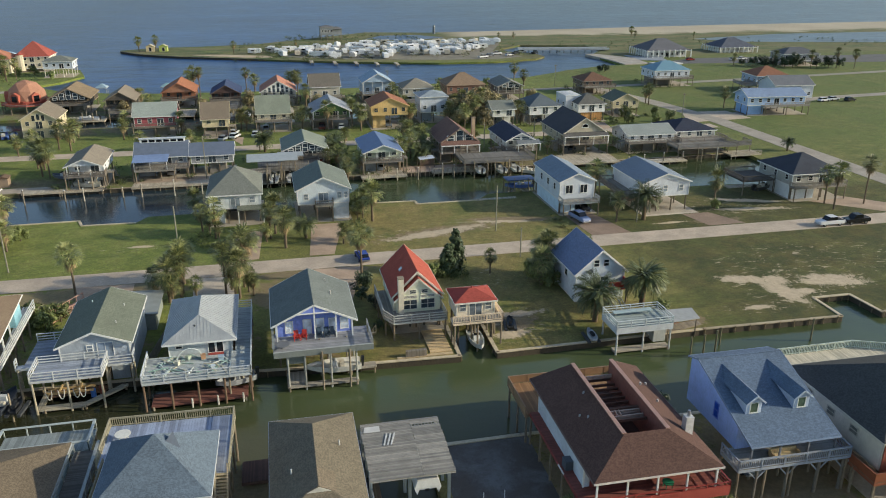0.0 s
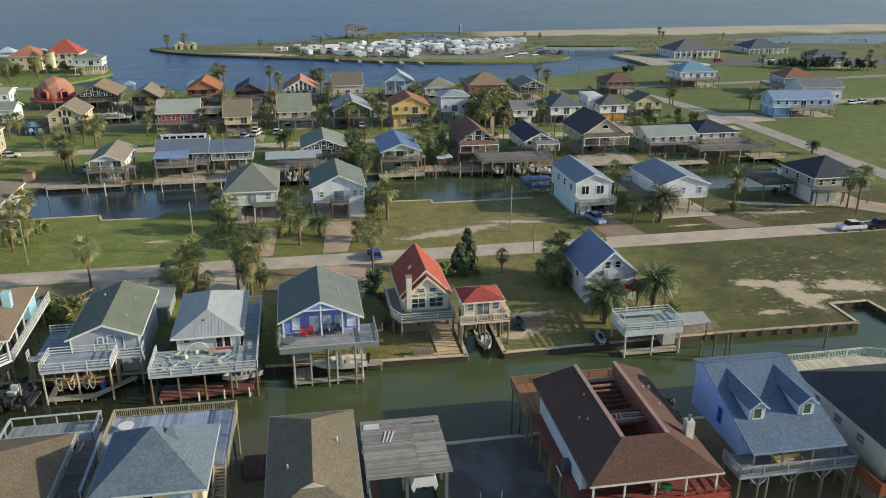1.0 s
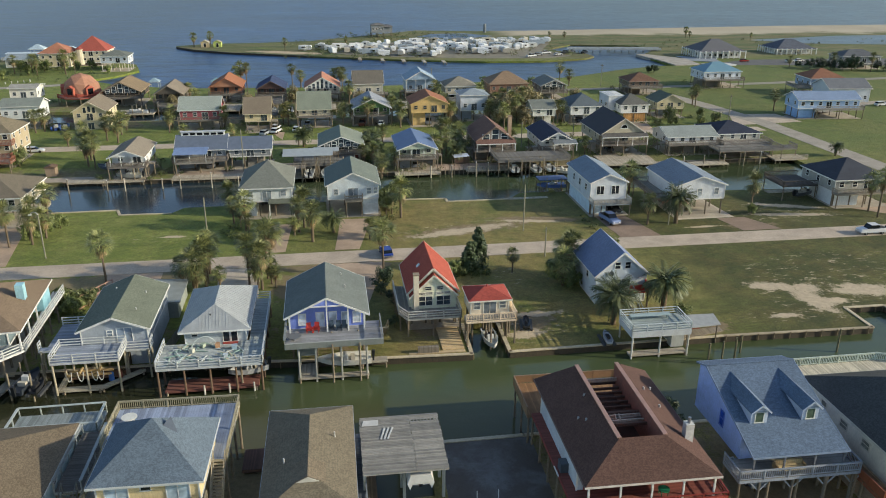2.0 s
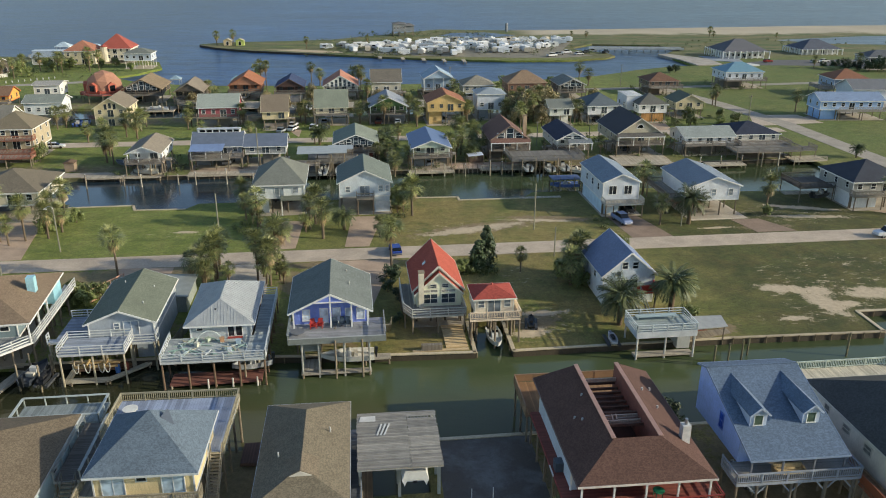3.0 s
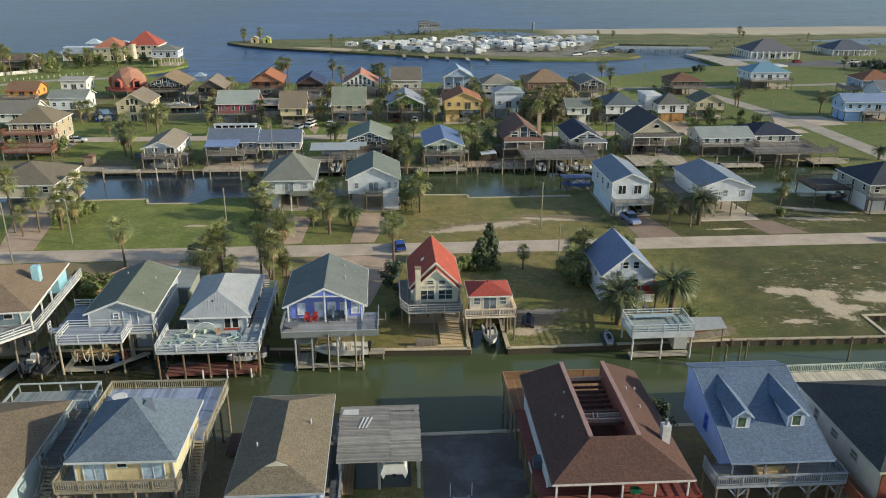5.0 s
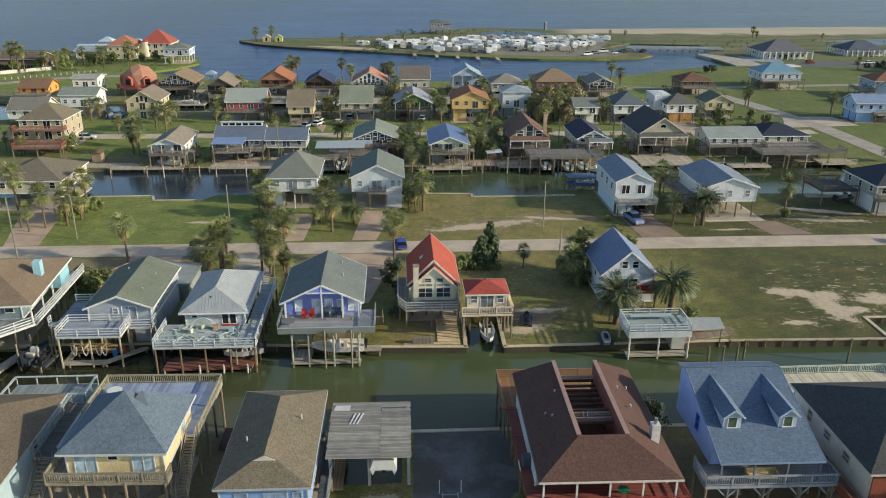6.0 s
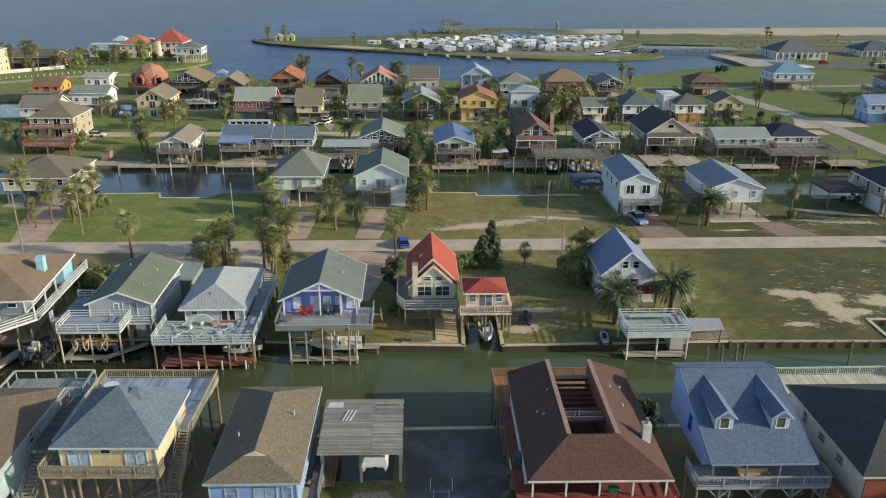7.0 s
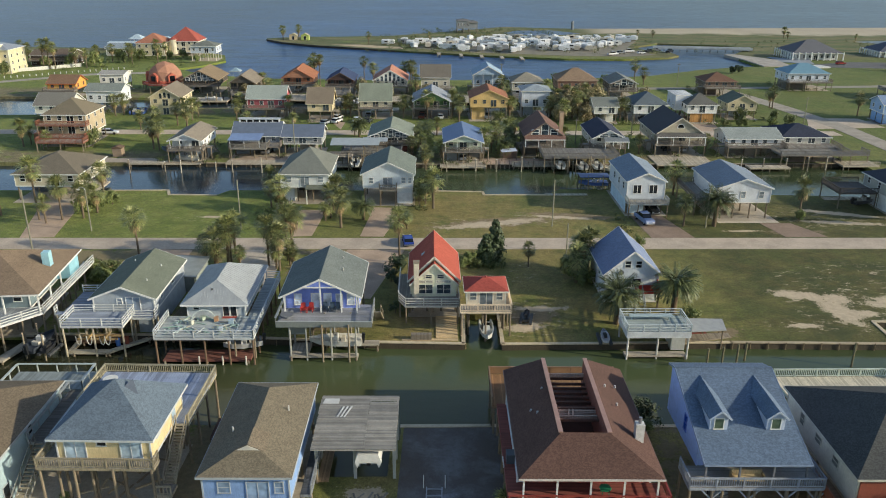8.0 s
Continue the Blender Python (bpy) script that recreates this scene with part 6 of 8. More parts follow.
deck(n7, [(-1.2, -0.2), (11.1, -0.2), (11.1, 11), (9.6, 11), (9.6, 2.95), (-1.2, 2.95)], 4.1, "015", "balusters", "8f96a0", foot=-0.05, fine=True, floor=boards("8d8a84", 1))
for u in (0.3, 3.4, 6.5, 9.5):
    pole_part("porch_post", n7, u, 0.3, 4.1, 6.3, 0.08, timber("6d7076"), True)
for u in (1.0, 4.4, 7.8, 10.6):
    pole_part("piling", n7, u, 0.0, -0.05, 3.9, 0.16, timber("6a655c"))
    for s in (-1, 1):
        part("brace", one(beam, (u, 0.0, 2.6), (u + s * 1.1, 0.0, 3.8), 0.1, 0.14), timber("8f96a0"), n7)
opening(n7, "f", 5.0, 3.0, 4.15, 2.4, 2.1, WHITE, "2a2d30", "door")
fr = thing("deck_sofa", "tan wicker corner sofa on the porch", "sofa", 25.4, -33.4, 4.1, 0)
part("seat", one(bx, -1.4, 1.4, -0.4, 0.4, 0.15, 0.45), timber("cdb78c"), fr)
part("backrest", one(bx, -1.4, 1.4, 0.3, 0.5, 0.45, 0.9), timber("cdb78c"), fr)
part("armrest", one(bx, -1.5, -1.35, -0.4, 0.5, 0.15, 0.7), timber("a38c66"), fr)
part("armrest", one(bx, 1.35, 1.5, -0.4, 0.5, 0.15, 0.7), timber("a38c66"), fr)
car(24.0, -29.0, 90, "6d7378", "grey car parked under the blue house", False)

# the white house with a black hip roof
n8 = house("white house with a black hip roof and a big canal deck", 33.9, 50, -36.2, 14.6, 3.6, 6.85, 10.6, "hip", "d0cdbd", SH("484a49"), trim="bdbaaa", yaw=0.9, ridge=((6.0, 7.1), (9.6, 7.5)), o=0.45,
           windows=[("l", 0, 4.0, 5.0, 1.1, 0.8), ("l", 0, 7.5, 5.0, 1.1, 0.8), ("l", 0, 11, 4.8, 0.8, 1.2)], sides=False, pane="777b74")
part("skylight", one(tube, (4.9, 7.6, 8.9), (4.9, 7.6, 9.5), 0.5, 0.4, 12), plain("c9ccd0", 0.3), n8)
deck(n8, [(1.5, 15.2), (20, 15.2), (20, 19.5), (14, 21.9), (1.5, 21.7)], 3.95, "123", "balusters", "b9c3b6", foot=-2.6, fine=True, floor=boards("c6bda6", 0, 0.14))
part("red_wall", one(bx, 0.1, 16, -0.15, -0.02, 3.0, 6.2), siding("8c4a38"), n8)
deck(n8, [(-1.6, -1.5), (16, -1.5), (16, -0.2), (-0.1, -0.2), (-0.1, 14), (-1.6, 14)], 3.2, "05", "solid", "8a5138", foot=-0.05, fine=True, floor=boards("7f6650", 1))


# ---- things on the near decks and docks ----
boat(-17.0, -1.9, 0.9, 182, 6.8, "cfcdc4", "white open motor boat on the lift under the blue cottage", 3.6)
boat(3.1, 4.0, -0.4, 272, 5.4, "bfc0b8", "white motor boat moored in the slip under the cabin")
boat(-29.2, -2.0, 0.3, 200, 5.0, "9a9ea0", "grey flat boat under the cluttered deck", 2.2)
boat(-55.6, -2.4, 0.5, 80, 5.4, "3a4048", "dark motor boat on a lift beside the decks", 2.4)
boat(29.6, 73.8, 0.6, 180, 6.5, "5a72a8", "blue motor boat on the lift beside the white house", 2.6)
boat(24.4, 90.2, 0.4, 88, 6.2, "cfd0cc", "white motor boat on a canal lift", 3.0)
boat(29.5, 89.8, 0.4, 92, 6.6, "c4c2b8", "pale motor boat on a canal lift", 3.0)
boat(36.5, 90.5, -0.7, 150, 7.0, "d3d1c6", "white motor boat tied at the bulkhead")
boat(-25.0, 90.6, 0.4, 90, 6.2, "cfcfca", "white motor boat on a canal lift", 3.0)
boat(-21.0, 90.6, 0.4, 90, 6.2, "c9c9c2", "white motor boat on a canal lift", 3.0)
boat(-66.8, 93.2, 0.3, 175, 6.0, "a9a99f", "pale motor boat under the white cottage", 2.6)
boat(84, 63, 0.4, 20, 5.5, "4b4a48", "dark skiff on a trailer by the canal")


def jet_ski(x, y, z, yaw, c):
    ob = thing("jet_ski", "dark personal watercraft on a shore ramp", "jet ski", x, y, z, yaw)
    part("hull", one(hull, 2.9, 1.1, 0.6), plain(c, 0.35), ob)
    part("seat", one(profile, [(-1.0, 0.5), (-0.9, 0.85), (0.1, 0.8), (0.3, 0.5)], -0.2, 0.2), plain("1d1e20", 0.7), ob)
    part("handlebar", one(beam, (0.35, -0.4, 1.0), (0.35, 0.4, 1.0), 0.06, 0.06), RUBBER, ob)
    part("float", one(bx, -1.6, 1.6, -0.9, -0.5, -0.3, 0.0), plain("3d4043", 0.7), ob)
    part("float", one(bx, -1.6, 1.6, 0.5, 0.9, -0.3, 0.0), plain("3d4043", 0.7), ob)


jet_ski(8.9, 7.4, 0.35, 80, "2e3338")
jet_ski(18.9, 1.2, 0.5, 88, "b9bcc0")
jet_ski(-54.0, -3.6, 0.6, 85, "2a2c30")


def chair(x, y, z, yaw, c, label):
    ob = thing("deck_chair", label, "chair", x, y, z, yaw, "deck chairs")
    m = plain(c, 0.5)
    part("seat", one(plate, [(-0.28, -0.3, 0.42), (0.28, -0.3, 0.42), (0.28, 0.3, 0.32), (-0.28, 0.3, 0.32)], 0.05), m, ob)
    part("backrest", one(profile, [(0.26, 0.3), (0.3, 0.3), (0.6, 1.1), (0.54, 1.1)], -0.3, 0.3, "x"), m, ob)
    for s in (-1, 1):
        part("armrest", one(bx, s * 0.36 - 0.07, s * 0.36 + 0.07, -0.4, 0.35, 0.58, 0.62), m, ob)
        pole_part("leg", ob, s * 0.34, -0.3, 0, 0.58, 0.04, m, True)
        pole_part("leg", ob, s * 0.34, 0.3, 0, 0.58, 0.04, m, True)


chair(-21.4, 0.2, 4.4, 10, "b5362c", "red wooden deck chair on the blue cottage porch")
chair(-20.5, 0.3, 4.4, -8, "b5362c", "red wooden deck chair on the blue cottage porch")
for x in (-18.6, -17.6, -16.9):
    chair(x, 0.5, 4.4, 5, "3a4a58", "dark deck chair on the blue cottage porch")
tb = thing("deck_table", "low round grey table on the porch deck", "table", -23.2, -1.8, 4.4)
part("tabletop", one(tube, (0, 0, 0.55), (0, 0, 0.6), 0.9, 0.9, 14), plain("6a6d70", 0.6), tb)
pole_part("leg", tb, 0, 0, 0, 0.55, 0.12, plain("6a6d70", 0.6))

# storm clutter on the cottage deck
rnd = random.Random(8)
for k in range(46):
    x, y = rnd.uniform(-39.0, -29.5), rnd.uniform(-4.4, 0.4)
    c = rnd.choice(("9fb5a6", "c9cfc4", "a9c0b0", "b9b49a", "b5c4c0", "8fae9f", "d3d8d0"))
    ob = thing("loose_board", "loose board or pipe lying on the deck", "board", x, y, 3.16 + 0.05 * (k % 4), rnd.uniform(0, 180), "deck clutter")
    part("board", one(bx, -rnd.uniform(0.5, 1.5), rnd.uniform(0.4, 1.3), -0.07, 0.07, -0.03, 0.03), paint(c), ob)
for x, y, c, s in ((-33.0, -0.2, "b08a68", 0.55), (-36.0, -1.2, "c9c9b8", 0.5), (-30.8, -1.0, "9fb4c0", 0.6), (-34.8, 0.0, "a9b5a0", 0.5), (-31.6, -3.0, "c3cdd2", 0.45)):
    ob = thing("storage_box", "weathered storage box among deck clutter", "box", x, y, 3.12, rnd.uniform(0, 90), "deck clutter")
    part("body", one(bx, -s / 2, s / 2, -s / 2, s / 2, 0, s), paint(c), ob)
    part("lid", one(bx, -s / 2 - 0.04, s / 2 + 0.04, -s / 2 - 0.04, s / 2 + 0.04, s, s + 0.06), paint(c), ob)
ar = thing("hoop_trellis", "bent white pipe hoop standing on the deck", "trellis", -34.6, -0.6, 3.12, 20)
for k in range(8):
    a0, a1 = math.pi * k / 8, math.pi * (k + 1) / 8
    part("pipe", one(tube, (1.6 * math.cos(a0), 0, 1.8 * math.sin(a0)), (1.6 * math.cos(a1), 0, 1.8 * math.sin(a1)), 0.05, 0.05, 6), paint("c4cfca"), ar)
ds = thing("round_table", "round white garden table on the blue grey deck", "table", -38.9, -19.3, 4.88, 0)
part("tabletop", one(tube, (0, 0, 0.7), (0, 0, 0.76), 0.78, 0.78, 20), plain("d3d2c8", 0.5), ds)
for k in range(4):
    a0 = radians(45 + 90 * k)
    part("leg", one(beam, (0.5 * math.cos(a0), 0.5 * math.sin(a0), 0.0), (0.35 * math.cos(a0), 0.35 * math.sin(a0), 0.7), 0.07, 0.07), plain("c9c8be", 0.5), ds)
for k in range(14):
    x, y = rnd.uniform(-38, -31), rnd.uniform(-32, -26)
    ob = thing("lumber_pile", "loose lumber stacked under the yellow house", "lumber", x, y, 0.05, rnd.uniform(0, 180), "scrap boards")
    part("board", one(bx, -1.3, 1.3, -0.1, 0.1, 0, 0.06 + 0.1 * rnd.random()), timber(rnd.choice(("b59f7d", "8f7f66", "c4b394"))), ob)
for x, y, c in ((-46.2, -1.0, "3f6fb0"), (-45.3, -0.4, "8c4a35"), (-48.5, -0.2, "a08a5f")):
    ob = thing("barrel", "plastic barrel on the lower dock", "barrel", x, y, -0.25, 0)
    part("drum", one(tube, (0, 0, 0), (0, 0, 0.95), 0.32, 0.32, 12), plain(c, 0.5), ob)
    part("lid", one(tube, (0, 0, 0.95), (0, 0, 1.0), 0.3, 0.3, 12), plain(c, 0.5), ob)
fn = thing("garden_ramp", "low reddish timber ramp with rails beside the grey cottage", "ramp", -57.2, 20.6, 0, 62)
part("deck", one(bx, 0, 9.0, -0.9, 0.9, 0.0, 0.25), boards("a8826f", 0), fn)
for v in (-0.9, 0.9):
    part("rail", one(bx, 0, 9.0, v - 0.05, v + 0.05, 1.0, 1.12), timber("b08a76"), fn)
    for k in range(7):
        pole_part("post", fn, 0.1 + k * 1.46, v, 0, 1.0, 0.06, timber("b08a76"), True)
for k in range(12):
    part("plank", shape("plank", lambda b: bx(b, -0.14, 0.14, -0.88, 0.88, 0.25, 0.29), timber("b08a76")), None, fn, m=pose(0.4 + k * 0.74, 0, 0))
fn = thing("garden_fence", "grey timber fence between the cottages", "fence", -40.6, 3.0, 0, 82)
for k in range(34):
    part("picket", shape("picket", lambda b: bx(b, -0.18, 0.18, -0.015, 0.015, 0.05, 1.7), timber("8f9088")), None, fn, m=pose(k * 0.42, 0, 0))
for z in (0.4, 1.4):
    part("rail", one(bx, -0.2, 14, 0.02, 0.08, z - 0.05, z + 0.05), timber("7f8078"), fn)

# boats and low docks along the back canal
boat(-101.5, 150.5, 0.2, 92, 6.2, "3f5c9c", "blue motor boat stored beside the cream house")
boat(-99.0, 150.5, 0.2, 92, 6.0, "456099", "blue motor boat stored beside the cream house")
boat(-74.0, 101.5, 0.3, 150, 6.0, "5d6470", "covered grey boat beside the white cottage")
boat(-83, 172.5, 0.3, 170, 6.4, "cfd0cc", "white motor boat on a back canal lift", 2.6)
boat(-40, 171.5, 0.3, 90, 6.4, "cdcdc8", "white motor boat on a back canal lift", 2.6)
boat(-34, 171.5, 0.3, 90, 6.0, "c3c6c8", "white motor boat on a back canal lift", 2.6)
boat(24, 171, 0.3, 90, 6.4, "5a72a8", "blue motor boat on a back canal lift", 2.6)

post_random = random.Random(52)
for x in [-78, -70, -66, -58, -54, -47, -41, -34, -20, -14, -3, 4, 9, 15, 18, 27.5, 31, 35, 40, 44, 64, 69, 74, 80, 85, 90]:
    ob = thing("mooring_post", "weathered timber mooring post standing in the canal", "post", x, 91.0 + 0.045 * x - post_random.uniform(1.2, 2.6), -2.6, post_random.uniform(0, 90), "mooring posts")
    top = post_random.uniform(4.0, 5.4)
    part("pile", one(tube, (0, 0, 0), (post_random.uniform(-0.08, 0.08), 0, top), 0.17, 0.13, 8), timber(post_random.choice(("9b917f", "857b69", "b3aa98"))), ob)
    part("cap", one(tube, (0, 0, top), (0, 0, top + 0.18), 0.19, 0.03, 8), paint("c9c8c0"), ob)

# ---- plants and poles in place ----
for p in [(-55.4, 30.8, 8.0), (-40.4, 25.0, 6.6), (-38.9, 26.8, 7.6), (-39.8, 24.0, 4.4), (-30.6, 25.4, 4.6), (-28.6, 26.8, 4.0), (-38.8, 28.2, 7.8), (-39.1, 32.1, 7.0), (-32.1, 26.4, 8.5), (-29.9, 24.6, 7.5), (-29.4, 29, 8.9), (-29, 31.1, 8.6), (-10.5, 28.3, 9.3),
          (19, 25.5, 6.0), (20.7, 26, 6.6), (-81.3, 48.4, 11.6), (-90, 50.8, 14.2), (-76.9, 48.5, 8), (-73.3, 49.7, 6.3), (-75.5, 64.4, 6.6), (-40.3, 65.6, 5.6), (-35.6, 53.3, 7.0),
          (-25.4, 51.2, 6.4), (-24.6, 54, 7.0), (-22.7, 45.7, 7.5), (-8, 87.1, 5.3), (-5.5, 57.9, 7.5), (45.9, 68.6, 6.9), (42.6, 48.4, 5.9), (66.6, 53.2, 7.7), (91.7, 51.5, 7.9), (91.1, 47.6, 9.6), (100.2, 50, 10.2)]:
    fan_palm(*p)
for p in [(-14, 150, 5.5), (-56, 128.5, 3.6), (16, 148, 6.0), (-77.3, 103.2, 8.0), (-79.4, 105, 7.0), (-82.6, 133.6, 6.2), (-79, 131, 6.8), (-67.4, 142.3, 5.5), (-44.9, 106.7, 6.8), (-4.4, 94.2, 5.0), (-1.6, 150.4, 7.5), (31.5, 138.7, 7.0), (37, 146, 8.4), (12.6, 113.4, 6.2), (-80.6, 111.7, 7.2), (-82.5, 113, 6.5), (-113.2, 108.5, 4.6), (-106.6, 104, 4.3), (-29, 122, 4.5), (-6, 123, 4.9), (-10.9, 122, 3.3), (10.3, 122, 6.5), (11.5, 120.2, 6.4),
          (15.7, 121, 4.8), (8.4, 104.2, 5.2), (0.4, 142, 7.1), (-1.1, 159, 6.4), (-105.9, 145.8, 6.2), (-104, 147.7, 6.2), (-85, 146.8, 5.3), (-80.6, 141.1, 5.9), (-80.6, 147, 5.3), (-67.5, 147.6, 6.5), (-50.3, 122, 4.1),
          (-48.1, 132.1, 4.2), (-9.4, 146, 8.2), (15.8, 158, 6.7), (31.2, 152.2, 8.0), (34.5, 156.8, 8.2), (35.7, 149.7, 8.5), (40, 152.6, 9.8), (45.4, 153, 7.4), (104.7, 166.7, 7.1)]:
    fan_palm(*p)
for p in [(104.9, 169.6, 5.7), (128, 156.6, 6.9), (-35.6, 210.6, 9.9), (-33, 219, 6.3), (-53.9, 207, 10.9), (-51.7, 204.5, 11.2), (-56.5, 213.6, 8.7), (-17.8, 208.9, 8.6), (-17, 206.4, 8.5), (-20, 208.8, 8.1), (70.6, 220.6, 8.2), (72.7, 213.9, 6.1), (-97.3, 359.8, 7.1),
          (-89.5, 366.2, 6.9), (-47.1, 341.4, 6), (-14.6, 360.2, 4.7), (109.6, 390.7, 3.6), (117.4, 385.1, 4), (195.9, 388, 5.9), (195.8, 382, 3.9), (234.4, 378.9, 3.2), (-172.5, 241.4, 12.2), (-170.2, 241.5, 10.4), (-174.9, 241.2, 11.8),
          (-199.5, 270, 8.4), (-133.4, 261, 9.9), (-144.7, 260.3, 7.9), (-130.9, 264.9, 8.8), (-158.6, 245.5, 7.6), (-164.9, 248.5, 7.2), (-156.3, 267, 7.1)]:
    fan_palm(*p)
for p in [(21.6, 6.6, 6.8), (30.6, 10.3, 7.0), (-18.9, 50.4, 4.4), (48.5, 48.6, 7.4), (112.6, 96.4, 3.7), (-9, 117, 5.4), (11.4, 100, 5.2), (-27.6, 121, 5.2), (-9.4, 108, 5.8), (14, 106, 5.4)]:
    date_palm(*p)
for p in [(-167.3, 248.4, 5.5), (-154, 249.2, 4.4), (-156, 272.8, 5.1), (-182.5, 224, 5.7), (-176, 246, 6.0), (-172, 262, 5.4), (-160, 256, 6.2), (-149, 262, 5.0), (-145, 270, 5.6), (-138, 275, 4.6), (-152, 278, 5.2), (-128, 280, 4.4), (-117, 264, 3.8), (-190, 244, 6.4), (-196, 252, 6.0), (-168, 274, 5.0), (-58.4, 20.6, 4.4), (-56.6, 18.6, 3.6), (-60.4, 19.2, 3.4), (-55.2, 21, 3.2), (93.6, 155, 4.0), (38.9, 214, 5.0), (57, 214, 4.2), (16.9, 197, 6.0), (47, 200, 5.6), (98, 148, 3.6), (0.9, 27.6, 3.0), (18.2, 22.5, 5.6), (18.9, 20.0, 4.0), (32.3, 6.9, 2.6), (31, 36, 2.7), (-8.4, 64.7, 5.6), (-7.6, 62.6, 5.3), (66.4, 52.5, 2.4),
          (-96.3, 107, 5), (-74.6, 52, 3.8), (-72.6, 55, 3.6), (-71.2, 58.4, 3.4), (-33, 46, 3.2), (86.6, 146, 4.5), (84.5, 138, 4.2), (79.3, 137.7, 2.9), (93, 136, 3.7), (99.1, 138.6, 3.9), (32.5, 146, 7.1), (-9.2, 105, 5.9)]:
    bush(*p, wide=0.9)
for p in [(117.9, 245.5, 3.6), (120.3, 245.7, 4), (198.2, 252.6, 4.8), (201.4, 248.1, 5.8), (213, 243.5, 7.4), (194.9, 257.1, 3.2), (205, 247, 5.0), (229, 239.5, 6.4), (236, 241, 5.2), (209.5, 244.6, 5.8), (217.5, 246, 5.0), (225, 242.5, 4.6), (20.0, -17.6, 3.0), (18.6, -18.5, 2.4), (-125, 184, 3.0)]:
    bush(*p, True, 0.42 if 25 < p[1] < 40 else 1.0)
for p in [(35.5, 147, 9.4), (42.5, 150, 9.6), (39, 155, 10.2), (30.5, 150, 8.0), (46.8, 147.5, 7.2), (30.2, 143, 6.0), (38.5, 140.5, 6.2), (-73, 176, 6.2), (-48.5, 178, 5.6), (50, 183, 5.8), (-11, 181, 5.2), (-34, 187, 6.6), (65, 179, 5.4)]:
    bush(*p, wide=0.85, brown=True)
for p in [(-36.8, 55.2, 4.2), (-38.4, 57.5, 5.0), (-34.9, 52.0, 3.6), (-26.2, 49.6, 3.4), (-25.6, 56.2, 4.6), (-7.2, 60.5, 4.2), (-6.6, 64.2, 5.0), (-8.4, 59.0, 3.6), (-42.6, 27.0, 4.6), (-36.4, 24.6, 3.9), (-31.4, 28.2, 4.4), (-27.8, 25.2, 3.4), (18.0, 21.0, 5.8), (19.4, 23.6, 6.6), (-79.0, 46.4, 5.2), (-72.0, 53.0, 5.2), (-76.2, 58.5, 5.6),
          (-60.5, 128, 5.0), (-88, 130.5, 5.6), (-91, 127, 5.0), (-52, 146.5, 6.4), (-33.4, 148.6, 6.6), (-35, 150, 5.6), (-16.8, 147.2, 6.2), (16.2, 146, 6.6), (28.6, 147.6, 6.2), (49.6, 144, 6.8), (51.5, 146, 6.2), (-114, 106, 6.6), (-111.5, 112, 6.0), (-70, 190, 6.6), (-66, 182, 5.8), (-14.6, 186, 7.0), (15.6, 184.5, 6.6), (31.4, 183.4, 6.0), (-9.5, 96.5, 5.6), (-12.0, 99, 5.0), (27.5, 108.5, 5.4), (46.4, 104, 4.8), (64.2, 106, 4.6)]:
    fan_palm(*p)
for p in [(-10.8, 24.4, 3.3), (-11.3, 20.6, 2.6), (-9.8, 17.6, 2.2), (-9.9, 9.2, 1.7), (-10.6, 26.6, 2.4)]:
    bush(*p, True, 1.1)
for p in [(1.6, 28.2, 2.4), (0.0, 26.4, 2.0), (2.6, 26.8, 1.6), (5.0, 27.0, 1.2)]:
    bush(*p)
for p in [(3.3, -34.2, 2.6), (18.2, -34.6, 2.4), (38.6, -37.4, 5.2), (6.4, 101.0, 6.4), (9.8, 106.5, 7.0), (13.6, 109.6, 7.4)]:
    fan_palm(*p)
for p in [(-186, 238, 7.6), (-178, 254, 6.4), (-150, 270, 7.0), (-136, 268, 6.2), (-162, 264, 6.8), (-141, 280, 6.0), (-192, 262, 7.4)]:
    fan_palm(*p)
for p in [(-38.7, -32.3, 1.2), (-180, 258, 4.6), (-158, 280, 4.2), (-134, 278, 4.0), (-164, 290, 4.8), (-146, 276, 3.6), (17.4, -33.2, 1.4), (19.4, -20.4, 2.2)]:
    bush(*p)
conifer(5.5, 29.6, 7.6, 0.8)
conifer(4.0, 28.6, 5.4, 1.05)
fan_palm(11, 27.2, 3.9)
for p in [(220, 240, 8.0), (232, 238, 9.0), (240, 236, 8.4), (207, 249, 6.6), (-12.2, 46.0, 3.6), (-11.0, 47.6, 3.2), (-10.2, 45.4, 2.8), (190, 256, 5.0)]:
    fan_palm(*p)
for p in [(17.4, 47.6, 9.2), (-73.8, 31.1, 11.4), (-68.6, 42.4, 8), (-41.2, 44.2, 9.6), (18.2, 33.6, 5.5), (46.6, 47.6, 8.2), (104.4, 141.2, 8.5), (-40.8, 96, 10.4), (85.2, 211.9, 8.6), (31.6, 114.4, 7), (17.2, 210.9, 8.2), (48.3, 122, 6.5)]:
    utility_pole(*p)

